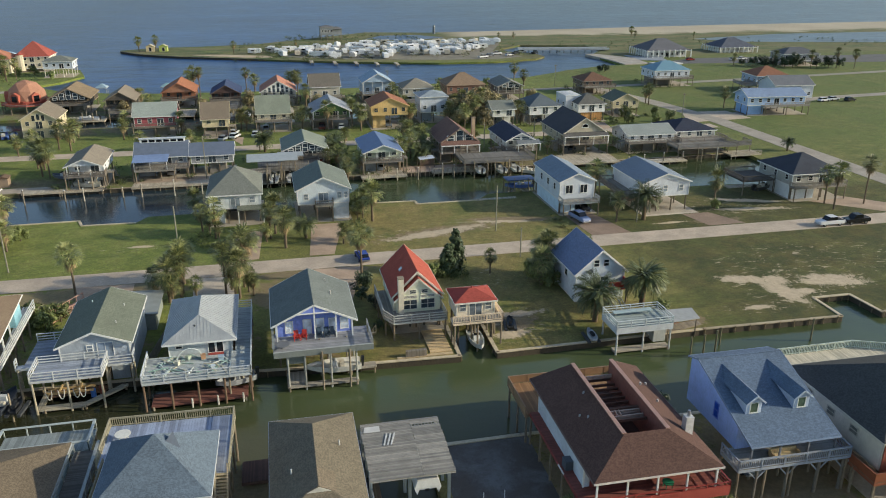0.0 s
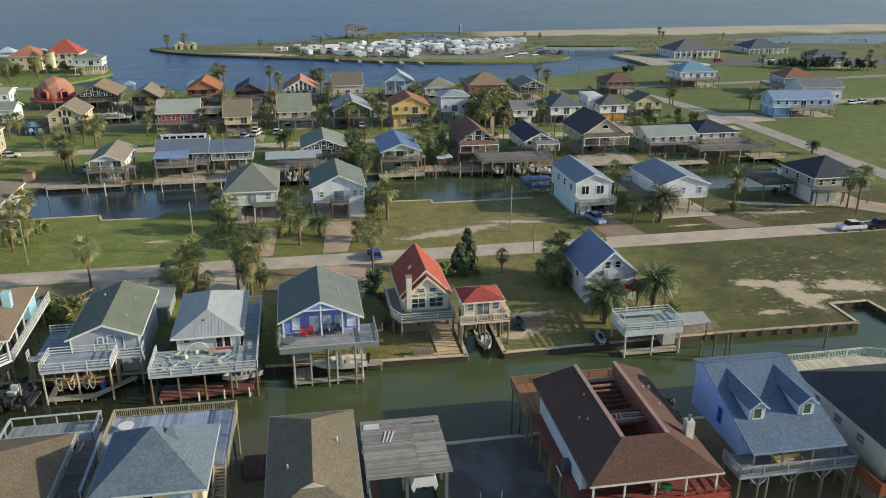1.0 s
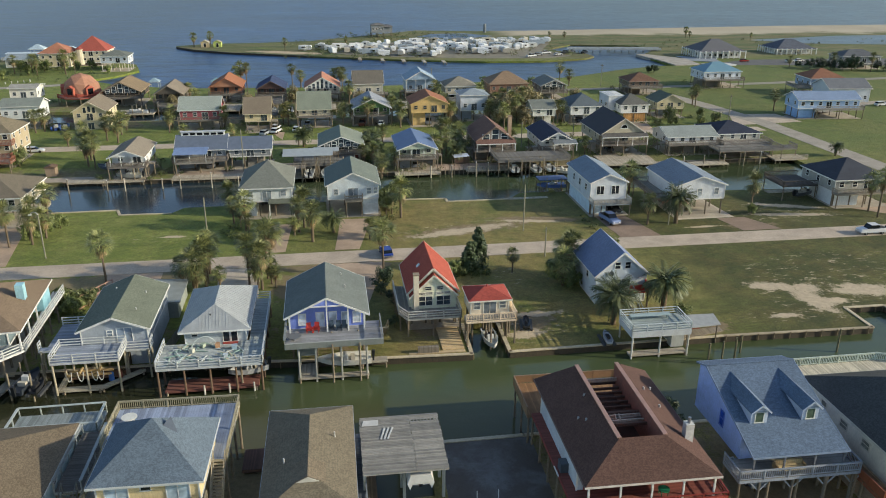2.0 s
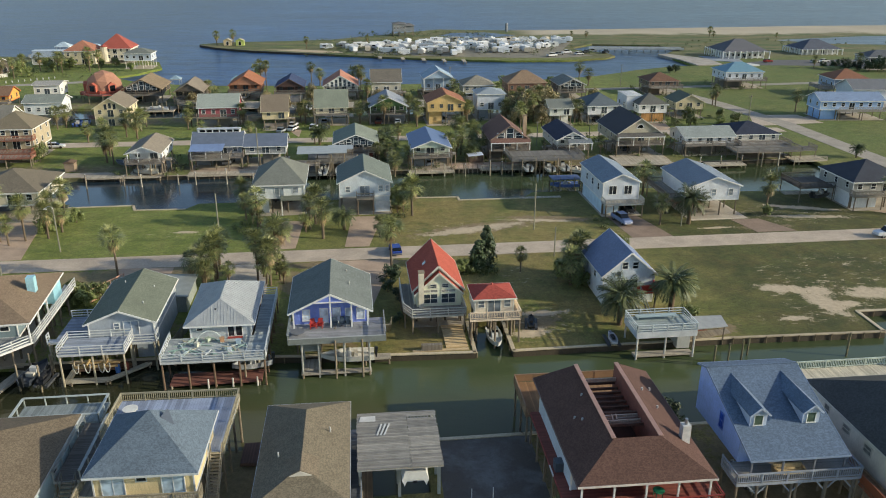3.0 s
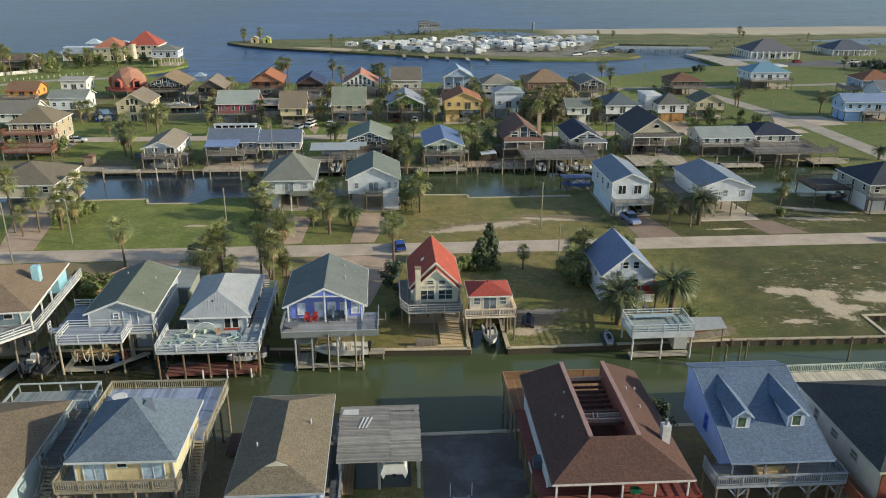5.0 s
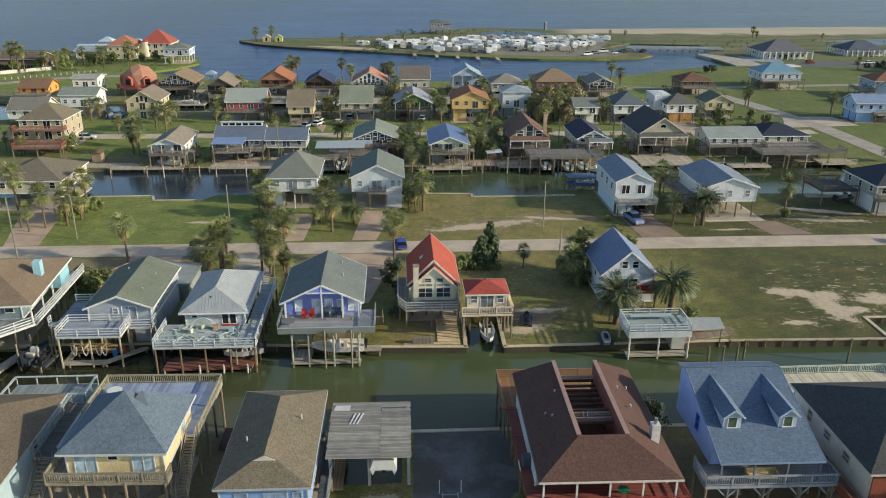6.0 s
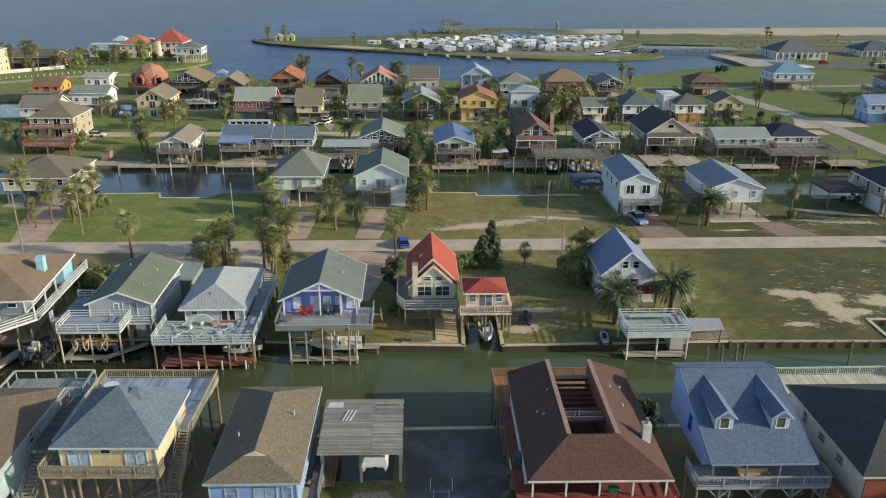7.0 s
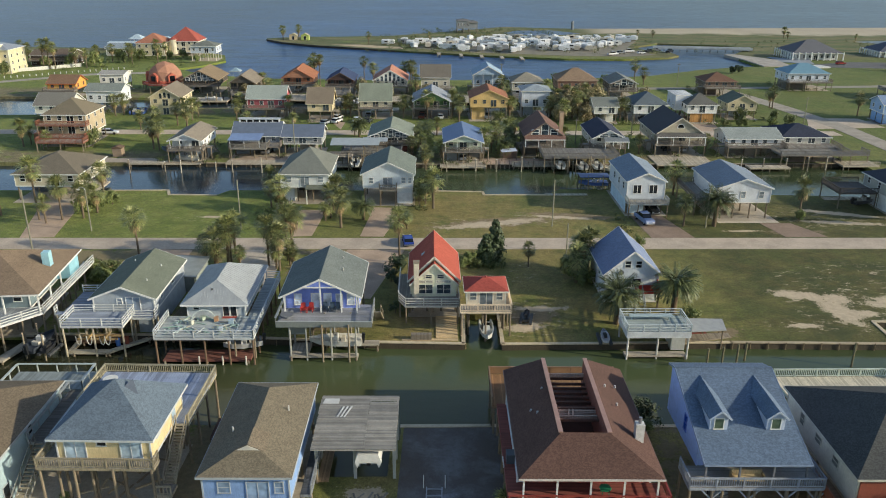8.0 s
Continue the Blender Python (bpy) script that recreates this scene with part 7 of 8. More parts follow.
# ---- vehicles ----
car(83.6, 38.6, 182, "d8d9da", "white pickup truck driving on the concrete street", True, "pickup_truck")
car(89.6, 38.8, 182, "1f2022", "black pickup towing behind on the street", True, "pickup_truck")
car(35.6, 50.6, 282, "8e9cbc", "blue and white pickup parked on the driveway", True, "pickup_truck")
car(38.6, 56.5, 275, "2a2c30", "dark car parked under the white house", False)
car(-9.6, 37.6, 98, "2f458f", "bright blue car parked beside the street", False)
car(-97.7, 121.6, 5, "d2d3d4", "white car parked on the grass verge", False, z=0.0)
car(-36.8, 144.5, 75, "cfd1d2", "white car on the tan house driveway", False, z=0.0)
car(-36.4, 139.5, 70, "d6d6d4", "white car on the tan house driveway", False, z=0.0)
car(-39.4, 137.2, 70, "9da3a8", "silver car under the tan house", False, z=0.0)
car(-27, 140, 80, "3a3f46", "dark car under the cream house", False, z=0.0)
car(-30.5, 141, 80, "c7c9ca", "pale car parked by the cream house", False, z=0.0)
car(-14.5, 100.2, 20, "a7a493", "pale car under the teal house", False, z=0.0)
for i, c in enumerate(("d0d2d3", "c3c6c8", "2d3033", "8b2f2b", "c9caca", "d5d5d2")):
    car((171, 176, 181, 178, 200, 206)[i], (162, 163.5, 161, 276, 273, 275)[i], 12, c, "parked car beside the grass lane", False, z=0.0 if i < 3 else 0.05)

for i, (x, y, c) in enumerate(((-11.0, 147.0, "5a2f2c"), (-5.2, 147.0, "cfd0d0"), (5.5, 148.0, "3b3f45"), (9.5, 148.0, "8d9296"), (-27.6, 149, "6a6f75"), (57, 146, "2f3338"), (74, 147.5, "c9cbcc"), (54.5, 108.5, "41464d"), (58.5, 108.5, "b9bcbe"), (-49, 102, "6d7074"), (1.0, 97.5, "93979a"), (-94, 191, "55595e"), (-58, 194, "c3c5c6"), (-24, 192, "3a3d42"), (8.5, 195, "b9bbbd"), (22, 187.5, "4a4e54"))):
    car(x, y, 84 + 3 * (i % 3), c, "car parked in the shade under a raised house", i % 3 == 0, "pickup_truck" if i % 3 == 0 else "car")


# ---- more houses of the middle distance ----
d1 = house("brown and cream house with red timber decks on three levels", -108.5, -97.6, 108, 12, 3.0, 8.3, 11.4, "hip", "b5a68a", SH("746c5b"), under=[(6.5, 10.7, 0.3, 9, "c3b896")])
for z in (3.0, 5.9):
    deck(d1, [(-1.2, -2.4 - (1.6 if z < 4 else 0)), (11.6, -2.4 - (1.6 if z < 4 else 0)), (11.6, -0.02), (-1.2, -0.02)], z, "013", "balusters", "8c5a46", foot=-0.05)
deck(d1, [(0.5, -7.5), (12.5, -7.5), (12.5, -4.1), (0.5, -4.1)], 2.6, "013", "balusters", "8c5a46", foot=-0.05)
sd = thing("shed", "small brown timber garden shed on the lawn", "shed", -86.6, 96.4, 0, 2)
part("wall", one(bx, 0, 2.2, 0, 2.2, 0, 2.2), siding("998570"), sd)
part("roof", one(profile, [(-0.2, 2.15), (2.4, 2.15), (2.4, 2.3), (1.1, 2.7), (-0.2, 2.3)], -0.2, 2.4), SH("6d5a4a"), sd)
d3 = thing("porch", "grey porch with a blue metal roof over the canal", "porch", -56.6, 94.6, 0, 1.6)
deck(d3, [(0, 0), (9, 0), (9, 4.8), (0, 4.8)], 3.0, "013", "balusters", "8f8a80", foot=-2.6)
part("roof", one(plate, [(-0.3, -0.3, 5.1), (7.6, -0.3, 5.1), (7.6, 5.0, 5.6), (-0.3, 5.0, 5.6)], 0.12), ME("7f93b5"), d3)
for u in (0.1, 3.6, 7.3):
    pole_part("porch_post", d3, u, 0.1, 3.0, 5.0, 0.08, paint(WHITE), True)
cl = thing("clerestory", "white clerestory strip on the blue roof", "roof light", -56.2, 103.6, 7.35, 1.6)
part("wall", one(bx, 0, 10.4, 0, 0.8, 0, 1.1), paint(WHITE), cl)
part("roof", one(bx, -0.2, 10.6, -0.2, 1.0, 1.1, 1.22), paint("c3c6c8"), cl)
for k in range(6):
    part("pane", one(bx, 0.5 + k * 1.65, 1.8 + k * 1.65, -0.03, 0.0, 0.3, 0.85), DARKGLASS, cl)


hs = row_house[-22.6]
part("porch_roof", one(plate, [(-1.6, -6.2, 4.5), (4.6, -6.2, 4.5), (4.6, -3.6, 4.9), (-1.6, -3.6, 4.9)], 0.12), metal("9fa8ac"), hs, "pale metal porch roof")
for u in (-1.4, 1.5, 4.4):
    pole_part("porch_post", hs, u, -6.0, -0.05, 4.4, 0.09, timber("6f6555"), True)
part("garage_door", one(bx, 5.4, 9.4, -2.3, -2.2, 0.0, 2.4), siding("6d3a34"), hs, "dark red garage door")
aw = thing("awning", "small pale blue awning on posts beside the shed", "awning", 10.6, 96.0, 0, 8)
part("roof", one(plate, [(0, 0, 2.3), (3.9, 0, 2.5), (3.9, 2.4, 2.7), (0, 2.4, 2.5)], 0.1), metal("c3ccdc"), aw)
for u in (0.1, 3.8):
    for v in (0.1, 2.3):
        pole_part("post", aw, u, v, -0.05, 2.3, 0.07, timber("6f6555"), True)
sd = thing("shed", "low brown timber shed beside the bulkhead", "shed", 11.2, 98.8, 0, 2)
part("wall", one(bx, 0, 3.4, 0, 2.4, 0, 1.9), siding("6f5a4c"), sd)
part("roof", one(profile, [(-0.2, 1.85), (3.6, 1.85), (3.6, 2.0), (1.7, 2.5), (-0.2, 2.0)], -0.2, 2.6), SH("5d4c40"), sd)
for x0, x1, y0, y1, col in ((5.8, 24.5, 93.0, 98.5, "b39c88"), (50.5, 63.0, 97.2, 104.6, "b8a48c"), (-57, -36, 91.8, 98.5, "a89684"), (-29, -13, 93.0, 101, "8d8378"), (82, 96, 97.4, 104.6, "a59a88"), (-88, -74, 91.4, 95.5, "a39786")):
    setting("patio", one(plate, [(x0, y0, 0.04), (x1, y0 + 0.4, 0.04), (x1, y1, 0.04), (x0, y1, 0.04)], 0.15), concrete(col), "stained concrete patio along the canal", "patio")
for k in range(16):
    pl = thing("mooring_pile", "short weathered pile along the canal bulkhead", "pile", 6.6 + k * 1.15, 91.9 + 0.03 * k, 0, 0, "bulkhead piles")
    pole_part("shaft", pl, 0, 0, -2.5, 0.9 + 0.25 * (k % 3), 0.11, timber("8d7f6c"))
pier = thing("long_pier", "long pale roofed pier over the bay", "pier", -176, 305, 0, 2)
deck(pier, [(0, 0), (26, 0), (26, 3), (0, 3)], 1.2, "02", "balusters", "b5b3a8", foot=-2.5)
part("roof", one(plate, [(2, -0.6, 4.0), (22, -0.6, 4.0), (22, 3.6, 4.2), (2, 3.6, 4.2)], 0.15), metal("c9d2d6"), pier)
for u in (2.4, 8.8, 15.2, 21.6):
    for v in (0.2, 2.8):
        pole_part("post", pier, u, v, 1.2, 4.0, 0.1, paint(WHITE), True)
part("canopy", one(plate, [(5.2, -2.0, 3.3), (10.4, -2.0, 3.3), (10.4, -0.1, 3.7), (5.2, -0.1, 3.7)], 0.12), SH("676c60"), c2, "small front canopy over the carport")
for u in (5.4, 10.2):
    pole_part("post", c2, u, -1.8, -0.05, 3.2, 0.1, paint(WHITE), True)
part("garage_door", one(bx, 7.3, 9.9, 0.02, 0.08, 0.05, 2.3), paint("d5dadc"), c3, "pale panelled garage door")
boat(-24.8, 92.4, 0.9, 90, 6.4, "dcdcd6", "white motor boat raised on a lift by the walkway", 3.0)
boat(-18.4, 92.6, 0.9, 92, 6.0, "d8d6cc", "white motor boat raised on a lift by the walkway", 3.0)
boat(33.0, 90.0, 0.5, 92, 6.4, "cfcfc8", "pale motor boat under the flat canal roof", 3.0)


def canal_dock(x, y, w, d, z, label, rails="", colour="979085"):
    ob = thing("dock", label, "dock", x, y, 0, 1.8, "canal docks")
    deck(ob, [(0, 0), (w, 0), (w, d), (0, d)], z, rails, "balusters", colour, boards(colour, 0), foot=-2.6)
    return ob


for x, y, w, d, z, rl in ((-72, 90.4, 9, 3.0, 0.1, ""), (-57, 90.8, 24, 3.4, 0.1, ""), (-30, 89.5, 12, 4.5, 0.1, ""), (-28.5, 91.0, 14.5, 10.5, 2.7, "013"), (-4.5, 89.6, 11, 3.2, 0.1, ""), (13, 91.2, 14, 2.0, 0.2, "0"),
                          (20.2, 88.6, 18, 9.0, 3.0, "013"), (48.6, 93.0, 14, 9.5, 0.2, ""), (70.5, 91.0, 10, 3.0, 0.15, ""), (78.5, 93.2, 17.5, 6.0, 2.9, "013"), (94, 93.2, 9, 5, 0.3, "0"), (95, 97, 7, 4, 2.2, "013"), (-80, 90, 8, 2.5, 0.15, ""), (30.5, 72.2, 0.9, 6, 0.1, ""),
                          (18.4, 67.4, 9, 1.0, 0.15, ""), (77.5, 66, 8, 2.2, 0.1, ""),
                          (-90, 170, 12, 8, 0.3, ""), (-77, 172, 10, 5, 2.4, "013"), (-62, 173, 11, 12, 0.4, ""), (-47, 172, 10, 10, 2.6, "013"), (-31, 173, 12, 9, 0.4, ""), (-14, 172.5, 12, 11, 0.5, "0"), (3, 173, 12, 12, 0.4, ""), (19, 172, 11, 8, 2.4, "013"), (36, 173, 12, 9, 0.4, ""), (-64, 156, 10, 6, 0.3, ""), (-46, 153, 9, 9, 2.4, "013"), (-28, 157, 9, 5, 0.3, ""), (2, 158, 12, 4, 0.3, ""), (2, 294, 1.6, 8, 0.3, ""), (12, 290.5, 1.6, 8, 0.3, ""), (21.6, 287, 1.6, 8, 0.3, ""), (31, 284.5, 1.6, 8, 0.3, ""), (-9, 299, 1.6, 8, 0.3, "")):
    canal_dock(x, y, w, d, z, "weathered grey timber dock on piles along the canal", rl, "76736c" if z > 2 else "b0a692")
part("roof", one(plate, [(0.3, 0.2, 5.4), (12, 0.2, 5.4), (12, 6, 5.8), (0.3, 6, 5.8)], 0.12), ME("a3a9a8"), canal_dock(-31.2, 88.8, 5.5, 4, 2.8, "grey boat house with a pale flat roof", "0"))
bh = thing("boat_canopy", "boat lift with a navy canopy beside the white house", "boat lift", 26.4, 71.8, 0, 3)
part("canopy", one(plate, [(0, 0, 2.9), (6.6, 0, 2.9), (6.6, 3.4, 2.9), (0, 3.4, 2.9)], 0.2), ME("4a5a80"), bh)
for u in (0.2, 6.4):
    for v in (0.2, 3.2):
        pole_part("post", bh, u, v, -2.5, 2.8, 0.12, timber("6f6555"))
e11 = house("tall white block with a flat parapet roof", 67.4, 72.4, 149, 9, 3.0, 7.3, 7.5, "hip", "cfd3d8", SH("bfc2c2"), o=0.1)
part("garage_door", one(bx, 71, 78, 144.4, 144.6, 0, 2.7), boards("b5874f", 0, 0.3), thing("garage", "timber garage doors under the white house", "garage", 0, 0))
r1 = house("long pale blue house with a blue grey roof on posts", 129.2, 149.6, 144.2, 9, 3.2, 6.0, 7.9, "gx", "a3bede", SH("7d8fa8"), yaw=-3, under=[(0.3, 6, 0.4, 8, "8fb2dc")])
deck(r1, [(5, -2.2), (21, -2.2), (21, -0.02), (5, -0.02)], 3.2, "01", "balusters", "9a948a", foot=-0.05)
r2 = house("white house with a grey gable roof behind the blue house", 156, 171, 170, 12, 0.2, 5.0, 7.6, "gx", "c6ccd2", SH("6f7276"), yaw=-4)
r3 = house("blue house with a brown hip roof and side decks", 157, 170, 184, 12, 3.0, 6.4, 9.2, "hip", "93a6bd", SH("87604c"), yaw=-4)
deck(r3, [(-5, -1), (-0.1, -1), (-0.1, 9), (-5, 9)], 3.0, "013", "balusters", "8f897e", foot=-0.05)
r4 = house("grey house behind dark trees beyond the field", 212, 230, 250, 12, 2.6, 5.6, 8.0, "hip", "8b8f94", SH("5f6266"), yaw=-4)
for lab, x0, x1, y0, d, h, a, roof, col in (("white pavilion with a broad grey hip roof and columns", 163, 183, 291, 16, 4.4, 8.6, "65666a", "c6c8c6"), ("white pavilion with a grey hip roof and columns", 211, 229, 304, 14, 3.6, 7.0, "575c66", "c9cac6")):
    pv = house(lab, x0, x1, y0, d, 0.1, h, a, "hip", col, SH(roof), o=2.2, yaw=1.5)
    for i in range(9):
        pole_part("column", pv, -2.2 + (x1 - x0 + 4.4) * i / 8, -2.3, 0, h - 0.6, 0.3, paint(WHITE))
        if i:
            pole_part("column", pv, -2.3, -2.3 + (d + 4.6) * i / 8, 0, h - 0.6, 0.3, paint(WHITE))

# the domed house
dm = thing("dome_house", "red brown domed house on posts with dormer windows", "house", -106.3, 193.5, 0, 10)
DOME = SH("a47a65")
bm = bmesh.new()
bmesh.ops.create_icosphere(bm, subdivisions=2, radius=6.2)
for v in bm.verts:
    v.co.z = max(-0.6, v.co.z) * 1.02
bmesh.ops.remove_doubles(bm, verts=bm.verts, dist=0.01)
bmesh.ops.translate(bm, verts=bm.verts, vec=(0, 0, 4.1))
part("dome", bm, DOME, dm)
part("drum", one(tube, (0, 0, 3.0), (0, 0, 4.2), 6.3, 6.3, 10), siding("a3503f"), dm)
for k in range(5):
    a = -90 + k * 60 - 120
    m = pose(0, 0, 0, 0, 0, a)
    bm = bmesh.new()
    profile(bm, [(-1.4, 3.6), (1.4, 3.6), (1.4, 6.0), (0, 6.9), (-1.4, 6.0)], -6.6, -3.0)
    ob = part("dormer", bm, siding("b05c47"), dm, m=m)
    part("pane", one(bx, -0.9, 0.9, -6.64, -6.6, 4.0, 5.9), DARKGLASS, ob)
deck(dm, [(8.2 * math.cos(a), 8.2 * math.sin(a)) for a in [radians(18 + 36 * k) for k in range(10)]], 3.0, "56789", "balusters", "9a4a3c", foot=-0.05)

# ---- houses on the western point ----
RED_TILE = SH("9a5348")
l1 = house("cream apartment tower with a grey roof and balconies", -196, -182, 228, 14, 0, 9.6, 11.8, "hip", "d3c9a6", SH("87909a"))
l1b = house("cream stair tower of the apartment block", -190, -185.5, 226.5, 5, 0, 11.4, 13.2, "hip", "d3c9a6", SH("87909a"), o=0.2, sides=False)
l2 = house("dark brown house with long shaded porches", -184.6, -167, 250, 12, 0.2, 4.6, 6.6, "gx", "5f5148", SH("6b5f54"))
deck(l2, [(0, -2.5), (17.4, -2.5), (17.4, -0.02), (0, -0.02)], 2.6, "013", "balusters", "8a7d6d", foot=-0.05)
l2b = house("low house with a pale blue grey roof by the bay", -166, -153, 284, 9, 0.6, 3.8, 5.4, "gx", "c4c1b0", SH("8f9aa0"))
l3 = house("cream villa with an orange tile hip roof", -151.5, -138.4, 284, 14, 0.5, 6.4, 10.2, "hip", "cfc4a2", SH("a2705a"))
l4 = house("cream villa with a tall red tile roof", -138.0, -124.0, 290, 14, 1.5, 6.8, 12.6, "hip", "cfc6ae", RED_TILE)
part("turret", one(tube, (2.2, 0.5, 0.5), (2.2, 0.5, 7.4), 1.7, 1.7, 12), siding("cfc6ae"), l4)
part("turret_roof", one(tube, (2.2, 0.5, 7.4), (2.2, 0.5, 8.6), 2.0, 0.1, 12), RED_TILE, l4)
l5 = house("pale house with a grey hip roof on tall white posts", -121.5, -110.0, 271, 10, 3.6, 6.6, 8.4, "hip", "b9c2cc", SH("6f746d"), leg="c9c3b5")
for x, y in ((-148, 292), (-166, 300)):
    gz = thing("pier_gazebo", "white gazebo with a pale roof over the bay", "gazebo", x, y + 14, 0, 0)
    deck(gz, [(0, 0), (6, 0), (6, 5), (0, 5)], 2.2, "0123", "balusters", "b5b3a8", foot=-2.5)
    for u in (0.2, 5.8):
        for v in (0.2, 4.8):
            pole_part("post", gz, u, v, 2.2, 5.2, 0.12, paint(WHITE), True)
    hip_roof(gz, 0, 6, 0, 5, 5.2, 6.8, 0.6, SH("a9bac4"), paint(WHITE))
for x, y, c in ((-92, 228, "8fa5b0"), (-68, 226, "86a2a6")):
    gz = thing("boat_house", "small boat house with a pale pointed roof on the shore", "boat house", x, y, 0, 0)
    for u in (0, 3.4):
        for v in (0, 3.4):
            pole_part("post", gz, u, v, -2.5, 1.9, 0.1, paint("a8aaa6"))
    hip_roof(gz, 0, 3.4, 0, 3.4, 1.9, 3.0, 0.4, ME(c), paint("a8aaa6"))
fc = thing("white_fence", "low white concrete fence along the lane", "fence", -190, 208, 0, 0)
for k in range(26):
    f = k / 25
    pole_part("fence_post", fc, 2 + 46 * f, 2 + 34 * f, 0, 0.85, 0.13, paint("c9c9c2"), True)
part("wall", one(beam, (-14, 8, 0.7), (27, 42, 0.7), 0.3, 1.4), paint("c9c8bf"), fc)
strip("road", [(-260, 196), (-180, 205), (-150, 228), (-120, 236)], 5, 0.04, concrete("9a9387"), "pale lane on the western point")

# ---- the spit: trailers, booths, the tower, the bridge ----
rv_random = random.Random(17)


def trailer(x, y, yaw, ln, c):
    k = round(ln)

    def shell(b):
        profile(b, [(-k / 2, 0.55), (k / 2 - 0.5, 0.55), (k / 2, 1.1), (k / 2 - 0.15, 2.2), (k / 2 - 0.6, 2.6), (-k / 2 + 0.2, 2.65), (-k / 2, 2.4)], -1.15, 1.15)
        bx(b, -k * 0.3, k * 0.05, -1.65, -1.1, 0.7, 2.3)
        bx(b, -0.45, 0.45, -0.4, 0.4, 2.6, 2.9)
        for u in (-0.4, 0.4):
            tube(b, (u, -1.2, 0.34), (u, -1.0, 0.34), 0.34, 0.34, 8)
            tube(b, (u, 1.0, 0.34), (u, 1.2, 0.34), 0.34, 0.34, 8)

    ob = new("travel_trailer", shape(("travel_trailer", k), shell, paint(c)))
    ob.matrix_basis = pose(x, y, 0, 0, 0, yaw)
    tagged(ob, "white travel trailer parked on the spit", "trailer", "parked travel trailers")
    part("pane", shape(("pane", k), lambda b: bx(b, -k * 0.25, 0, -1.69, -1.64, 1.4, 2.1), DARKGLASS), None, ob)


for y, xs, xe in ((313, 2, 34), (319, 2, 70), (325, -6, 80), (331, -24, 84), (337, -26, 88), (343, -40, 90), (350, -30, 90), (357, -6, 98), (364, 8, 106), (371, 24, 108)):
    x = xs + rv_random.uniform(0, 4)
    while x < xe:
        ln = rv_random.choice((4.0, 5.0, 6.0, 7.0, 8.0))
        trailer(x, y + rv_random.uniform(-2.2, 2.2) + (x - 10) * 0.03, rv_random.choice((0, 6, -8, 90, 176, 80, 100, 110)), ln, rv_random.choice(("e6e6e3", "cbcdc9", "eaeae8", "d6d9da", "e6e6e3", "bdb5a4", "8f9292", "a9b4bc")))
        x += ln * 0.5 + rv_random.choice((2.6, 3.8, 5.2, 8.0))
for i in range(7):
    car(78 + i * 5.2, 303 + (i % 3) * 4 + i * 2.0, rv_random.uniform(0, 60), rv_random.choice(("c9cbcc", "2d3034", "6a7076")), "car parked at the end of the spit", i % 2 == 0, z=0.0)
for x, c, lab in ((-91.4, "c9b58c", "small tan booth on the spit"), (-84.7, "b9c46a", "small lime green booth on the spit")):
    bo = thing("booth", lab, "booth", x - 2, 358, 0, 0)
    part("wall", one(profile, [(0, 0), (4.2, 0), (4.2, 2.6), (2.1, 3.6), (0, 2.6)], 0, 3), siding(c), bo)
    gable_roof(bo, 0, 4.2, 0, 3, 2.6, 3.65, 0.2, SH("b5ad96"), paint(c))
    opening(bo, "f", 2.1, 0, 0.2, 1.2, 2.0, WHITE, name="door")
tw = thing("tower_house", "grey timber tower house above the trailers", "house", 1.0, 402, 0, 3)
for u0, u1, z in ((0, 8, 7.4), (7, 13, 6.4)):
    part("wall", one(bx, u0, u1 - 0.05, 0 if u0 == 0 else 0.6, 8, 2.8, z), siding("7f8589"), tw)
    hip_roof(tw, u0, u1, 0, 8, z, z + 1.0, 0.3, SH("6b6b6b"), paint("8d8b85"))
for u in (0.3, 4, 7.8, 12.6):
    for v in (0.3, 7.7):
        pole_part("piling", tw, u, v, 0, 2.9, 0.25, timber("6f675a"))
for k in range(4):
    opening(tw, "f", 1.2 + k * 1.9, 0, 4.6, 0.9, 1.3)
mon = thing("light_tower", "slim grey light tower near the beach", "tower", 76, 430, 0, 0)
part("shaft", one(tube, (0, 0, 0), (0, 0, 4.4), 0.9, 0.8, 8), paint("6c7378"), mon)
part("lantern", one(tube, (0, 0, 4.4), (0, 0, 5.4), 1.0, 0.7, 8), paint("7f868a"), mon)
br = thing("bridge", "long low concrete causeway bridge over the inlet", "bridge", 104, 328, 0, -5.2)
part("roadway", one(bx, 0, 50, -2.5, 2.5, 0.5, 0.9), concrete("9fa5a8"), br)
for s in (-2.4, 2.4):
    part("parapet", one(bx, 0, 50, s - 0.15, s + 0.15, 0.9, 1.7), concrete("a9aeb0"), br)
for k in range(13):
    pole_part("pier", br, 1.5 + k * 3.9, -1.8, -3, 0.5, 0.35, concrete("8b8f90"))
mw = thing("marina_wharf", "wide concrete marina wharf with pale fenders", "wharf", 0, 0, 0)
part("slab", one(plate, [(134, 306, 0.4), (139, 308, 0.4), (153, 288, 0.4), (152, 268, 0.4), (139, 266, 0.4), (138, 285, 0.4)], 1.6), concrete("a39c90"), mw)
part("lower_slab", one(plate, [(153, 300, 0.2), (170, 292, 0.2), (166, 276, 0.2), (153.2, 282, 0.2)], 0.6), concrete("8b9298"), mw)
part("ramp", one(plate, [(152.3, 268, 0.6), (166, 270, 0.6), (168, 264, 0.6), (154, 261, 0.6)], 0.6), concrete("c3c4c2"), mw)
pt = thing("picnic_table", "timber picnic table on the grass", "table", 58, 214, 0, 15)
part("tabletop", one(bx, -1, 1, -0.4, 0.4, 0.7, 0.76), timber("8a7d68"), pt)
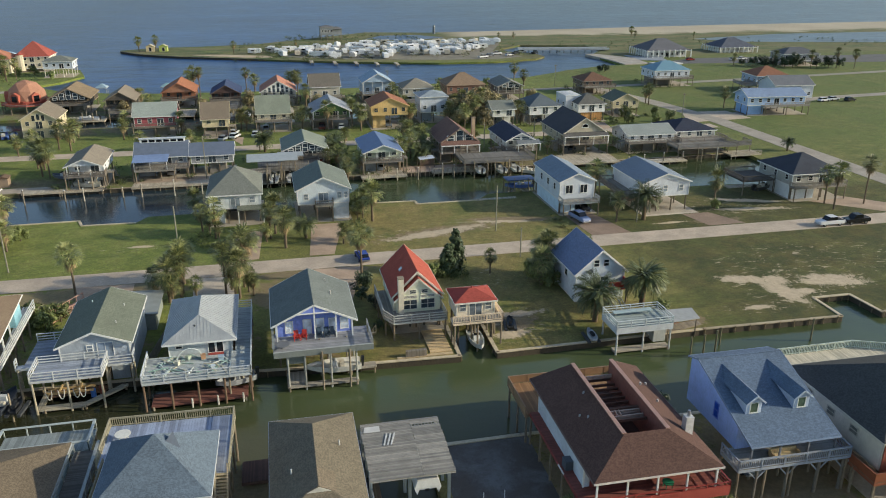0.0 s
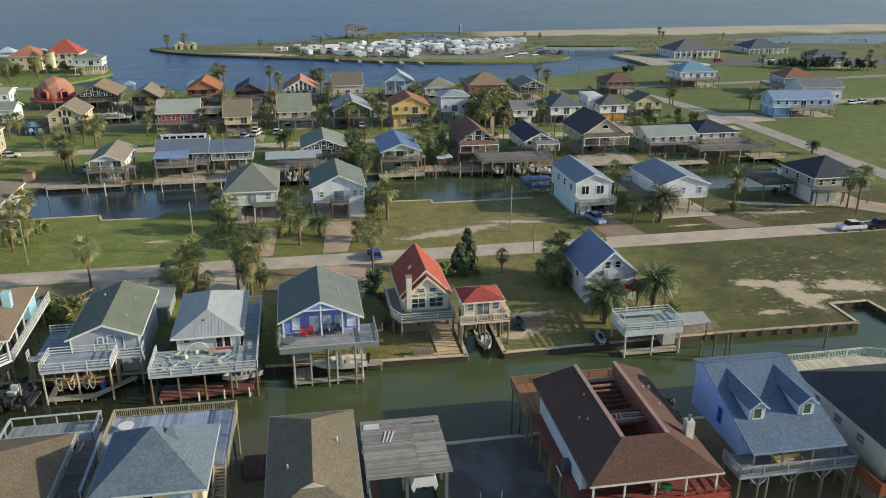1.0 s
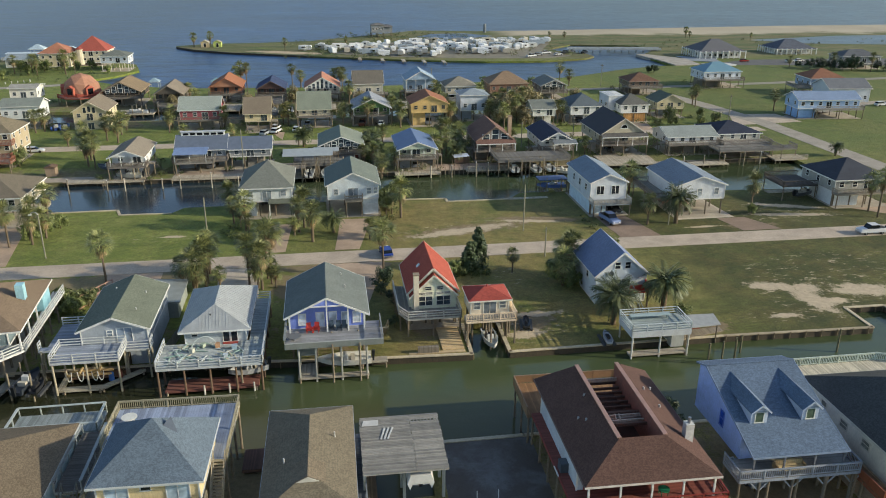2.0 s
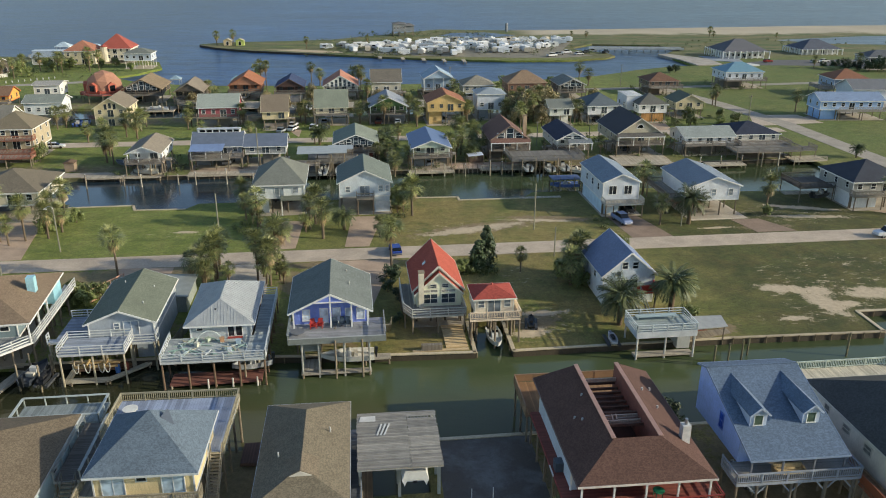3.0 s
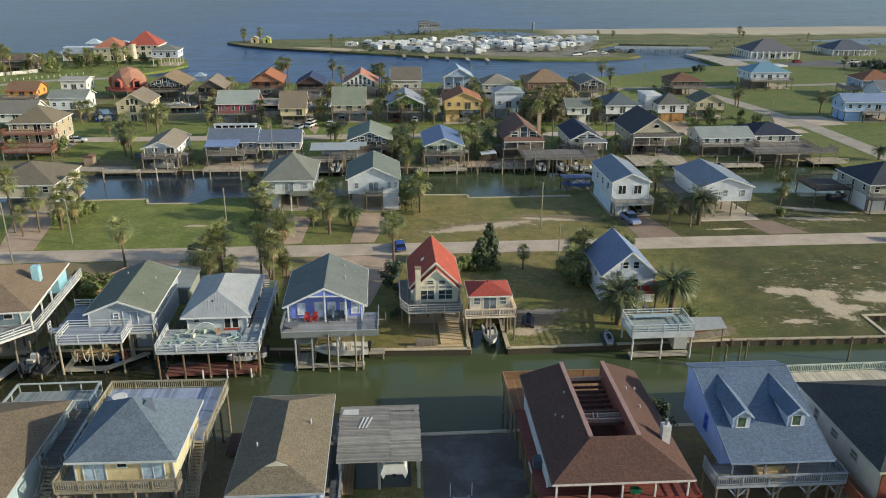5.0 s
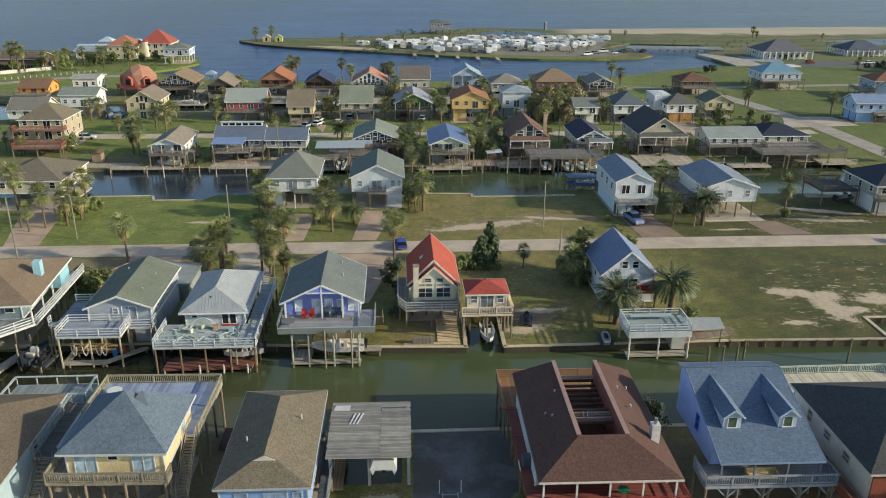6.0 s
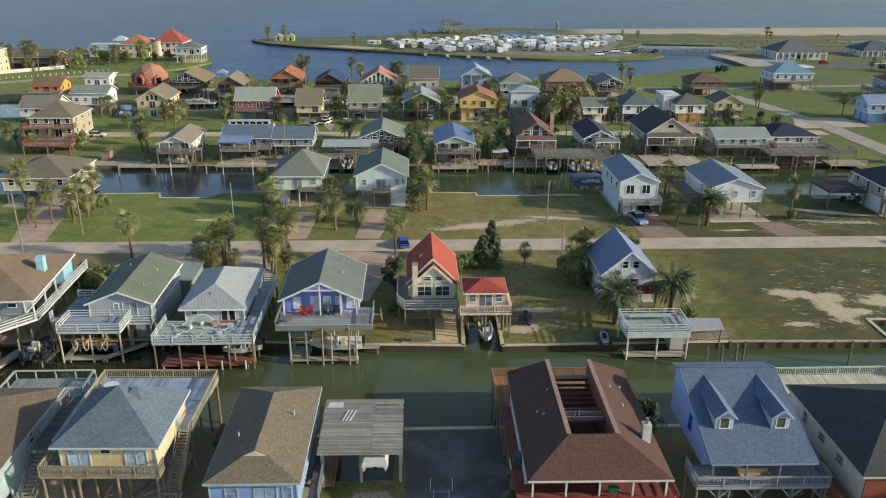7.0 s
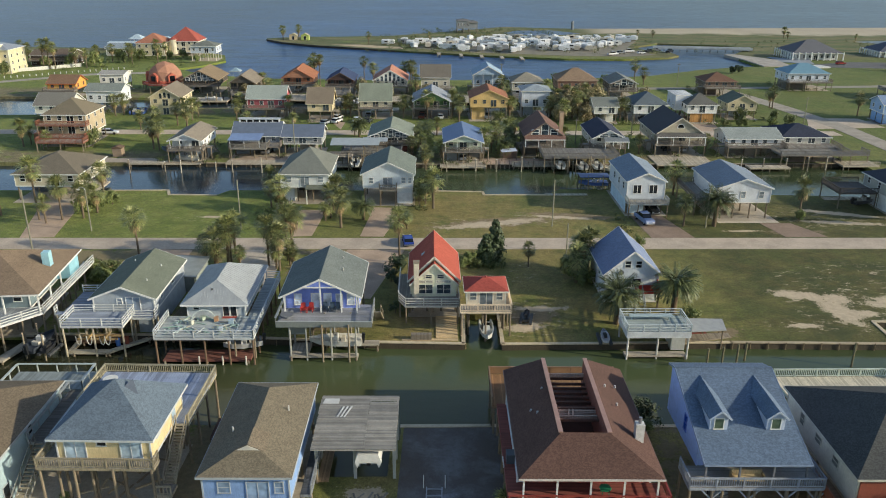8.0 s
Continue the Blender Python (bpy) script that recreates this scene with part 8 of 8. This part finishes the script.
for s in (-0.8, 0.8):
    part("bench", one(bx, -1, 1, s - 0.15, s + 0.15, 0.4, 0.45), timber("8a7d68"), pt)
    part("leg", one(bx, s - 0.05, s + 0.05, -0.7, 0.7, 0, 0.7), timber("7a6d5a"), pt)


# ---- weeds and low shrubs ----
def weeds():
    rnd = random.Random(77)
    spots = []
    for rows in (ROW_D, ROW_E, ROW_F):
        for r in rows:
            for k in range(16):
                spots.append((rnd.uniform(r[1] - 4, r[2] + 4), r[3] + rnd.choice((rnd.uniform(-4, 0), rnd.uniform(r[4], r[4] + 6))), rnd.uniform(0.5, 1.5)))
    for k in range(60):
        spots.append((rnd.uniform(-20, 60), rnd.uniform(395, 425), rnd.uniform(0.8, 2.2)))
    for k in range(150):
        spots.append((rnd.uniform(-45, 100), rnd.uniform(306, 385), rnd.uniform(1.0, 3.4)))
    for k in range(50):
        spots.append((rnd.uniform(-185, -120), rnd.uniform(236, 285), rnd.uniform(0.8, 2.0)))
    for k in range(70):
        spots.append((rnd.uniform(100, 330), rnd.uniform(318, 372), rnd.uniform(0.6, 1.8)))
    for x0, x1, y0, y1, n in ((0, 7, 26, 30, 22), (-60, -54, 14, 24, 14), (29, 34, 4, 9, 10), (17.5, 22, -19, -15.5, 16), (-40, -36, 44, 62, 14), (-10, -6, 56, 68, 14), (30.5, 32, 44, 56, 8), (3, 8, -47, -37, 14), (32, 36, -47, -38, 10)):
        for k in range(n):
            spots.append((rnd.uniform(x0, x1), rnd.uniform(y0, y1), rnd.uniform(0.4, 1.2)))
    bm = bmesh.new()
    for x, y, h in spots:
        for i in range(46):
            p = Vector((x + rnd.gauss(0, 0.42) * h, y + rnd.gauss(0, 0.42) * h, rnd.uniform(0.05, 0.9) * h))
            n = Vector((rnd.uniform(-1, 1), rnd.uniform(-1, 1), rnd.uniform(0, 1))).normalized()
            a = n.orthogonal().normalized()
            b = n.cross(a)
            s = 0.16 * h ** 0.6 * rnd.uniform(0.6, 1.3)
            bm.faces.new([bm.verts.new(p + a * (u * s) + b * (v * s * 0.6)) for u, v in ((-1, 0), (0, -1), (1, 0), (0, 1))])
    me = bpy.data.meshes.new("shrubs")
    bm.to_mesh(me)
    bm.free()
    me.materials.append(leaves("66703a", "48552b"))
    tagged(new("low_shrubs", me), "low green shrubs and weeds around houses and shore", "shrubs", "", "stuff")


weeds()
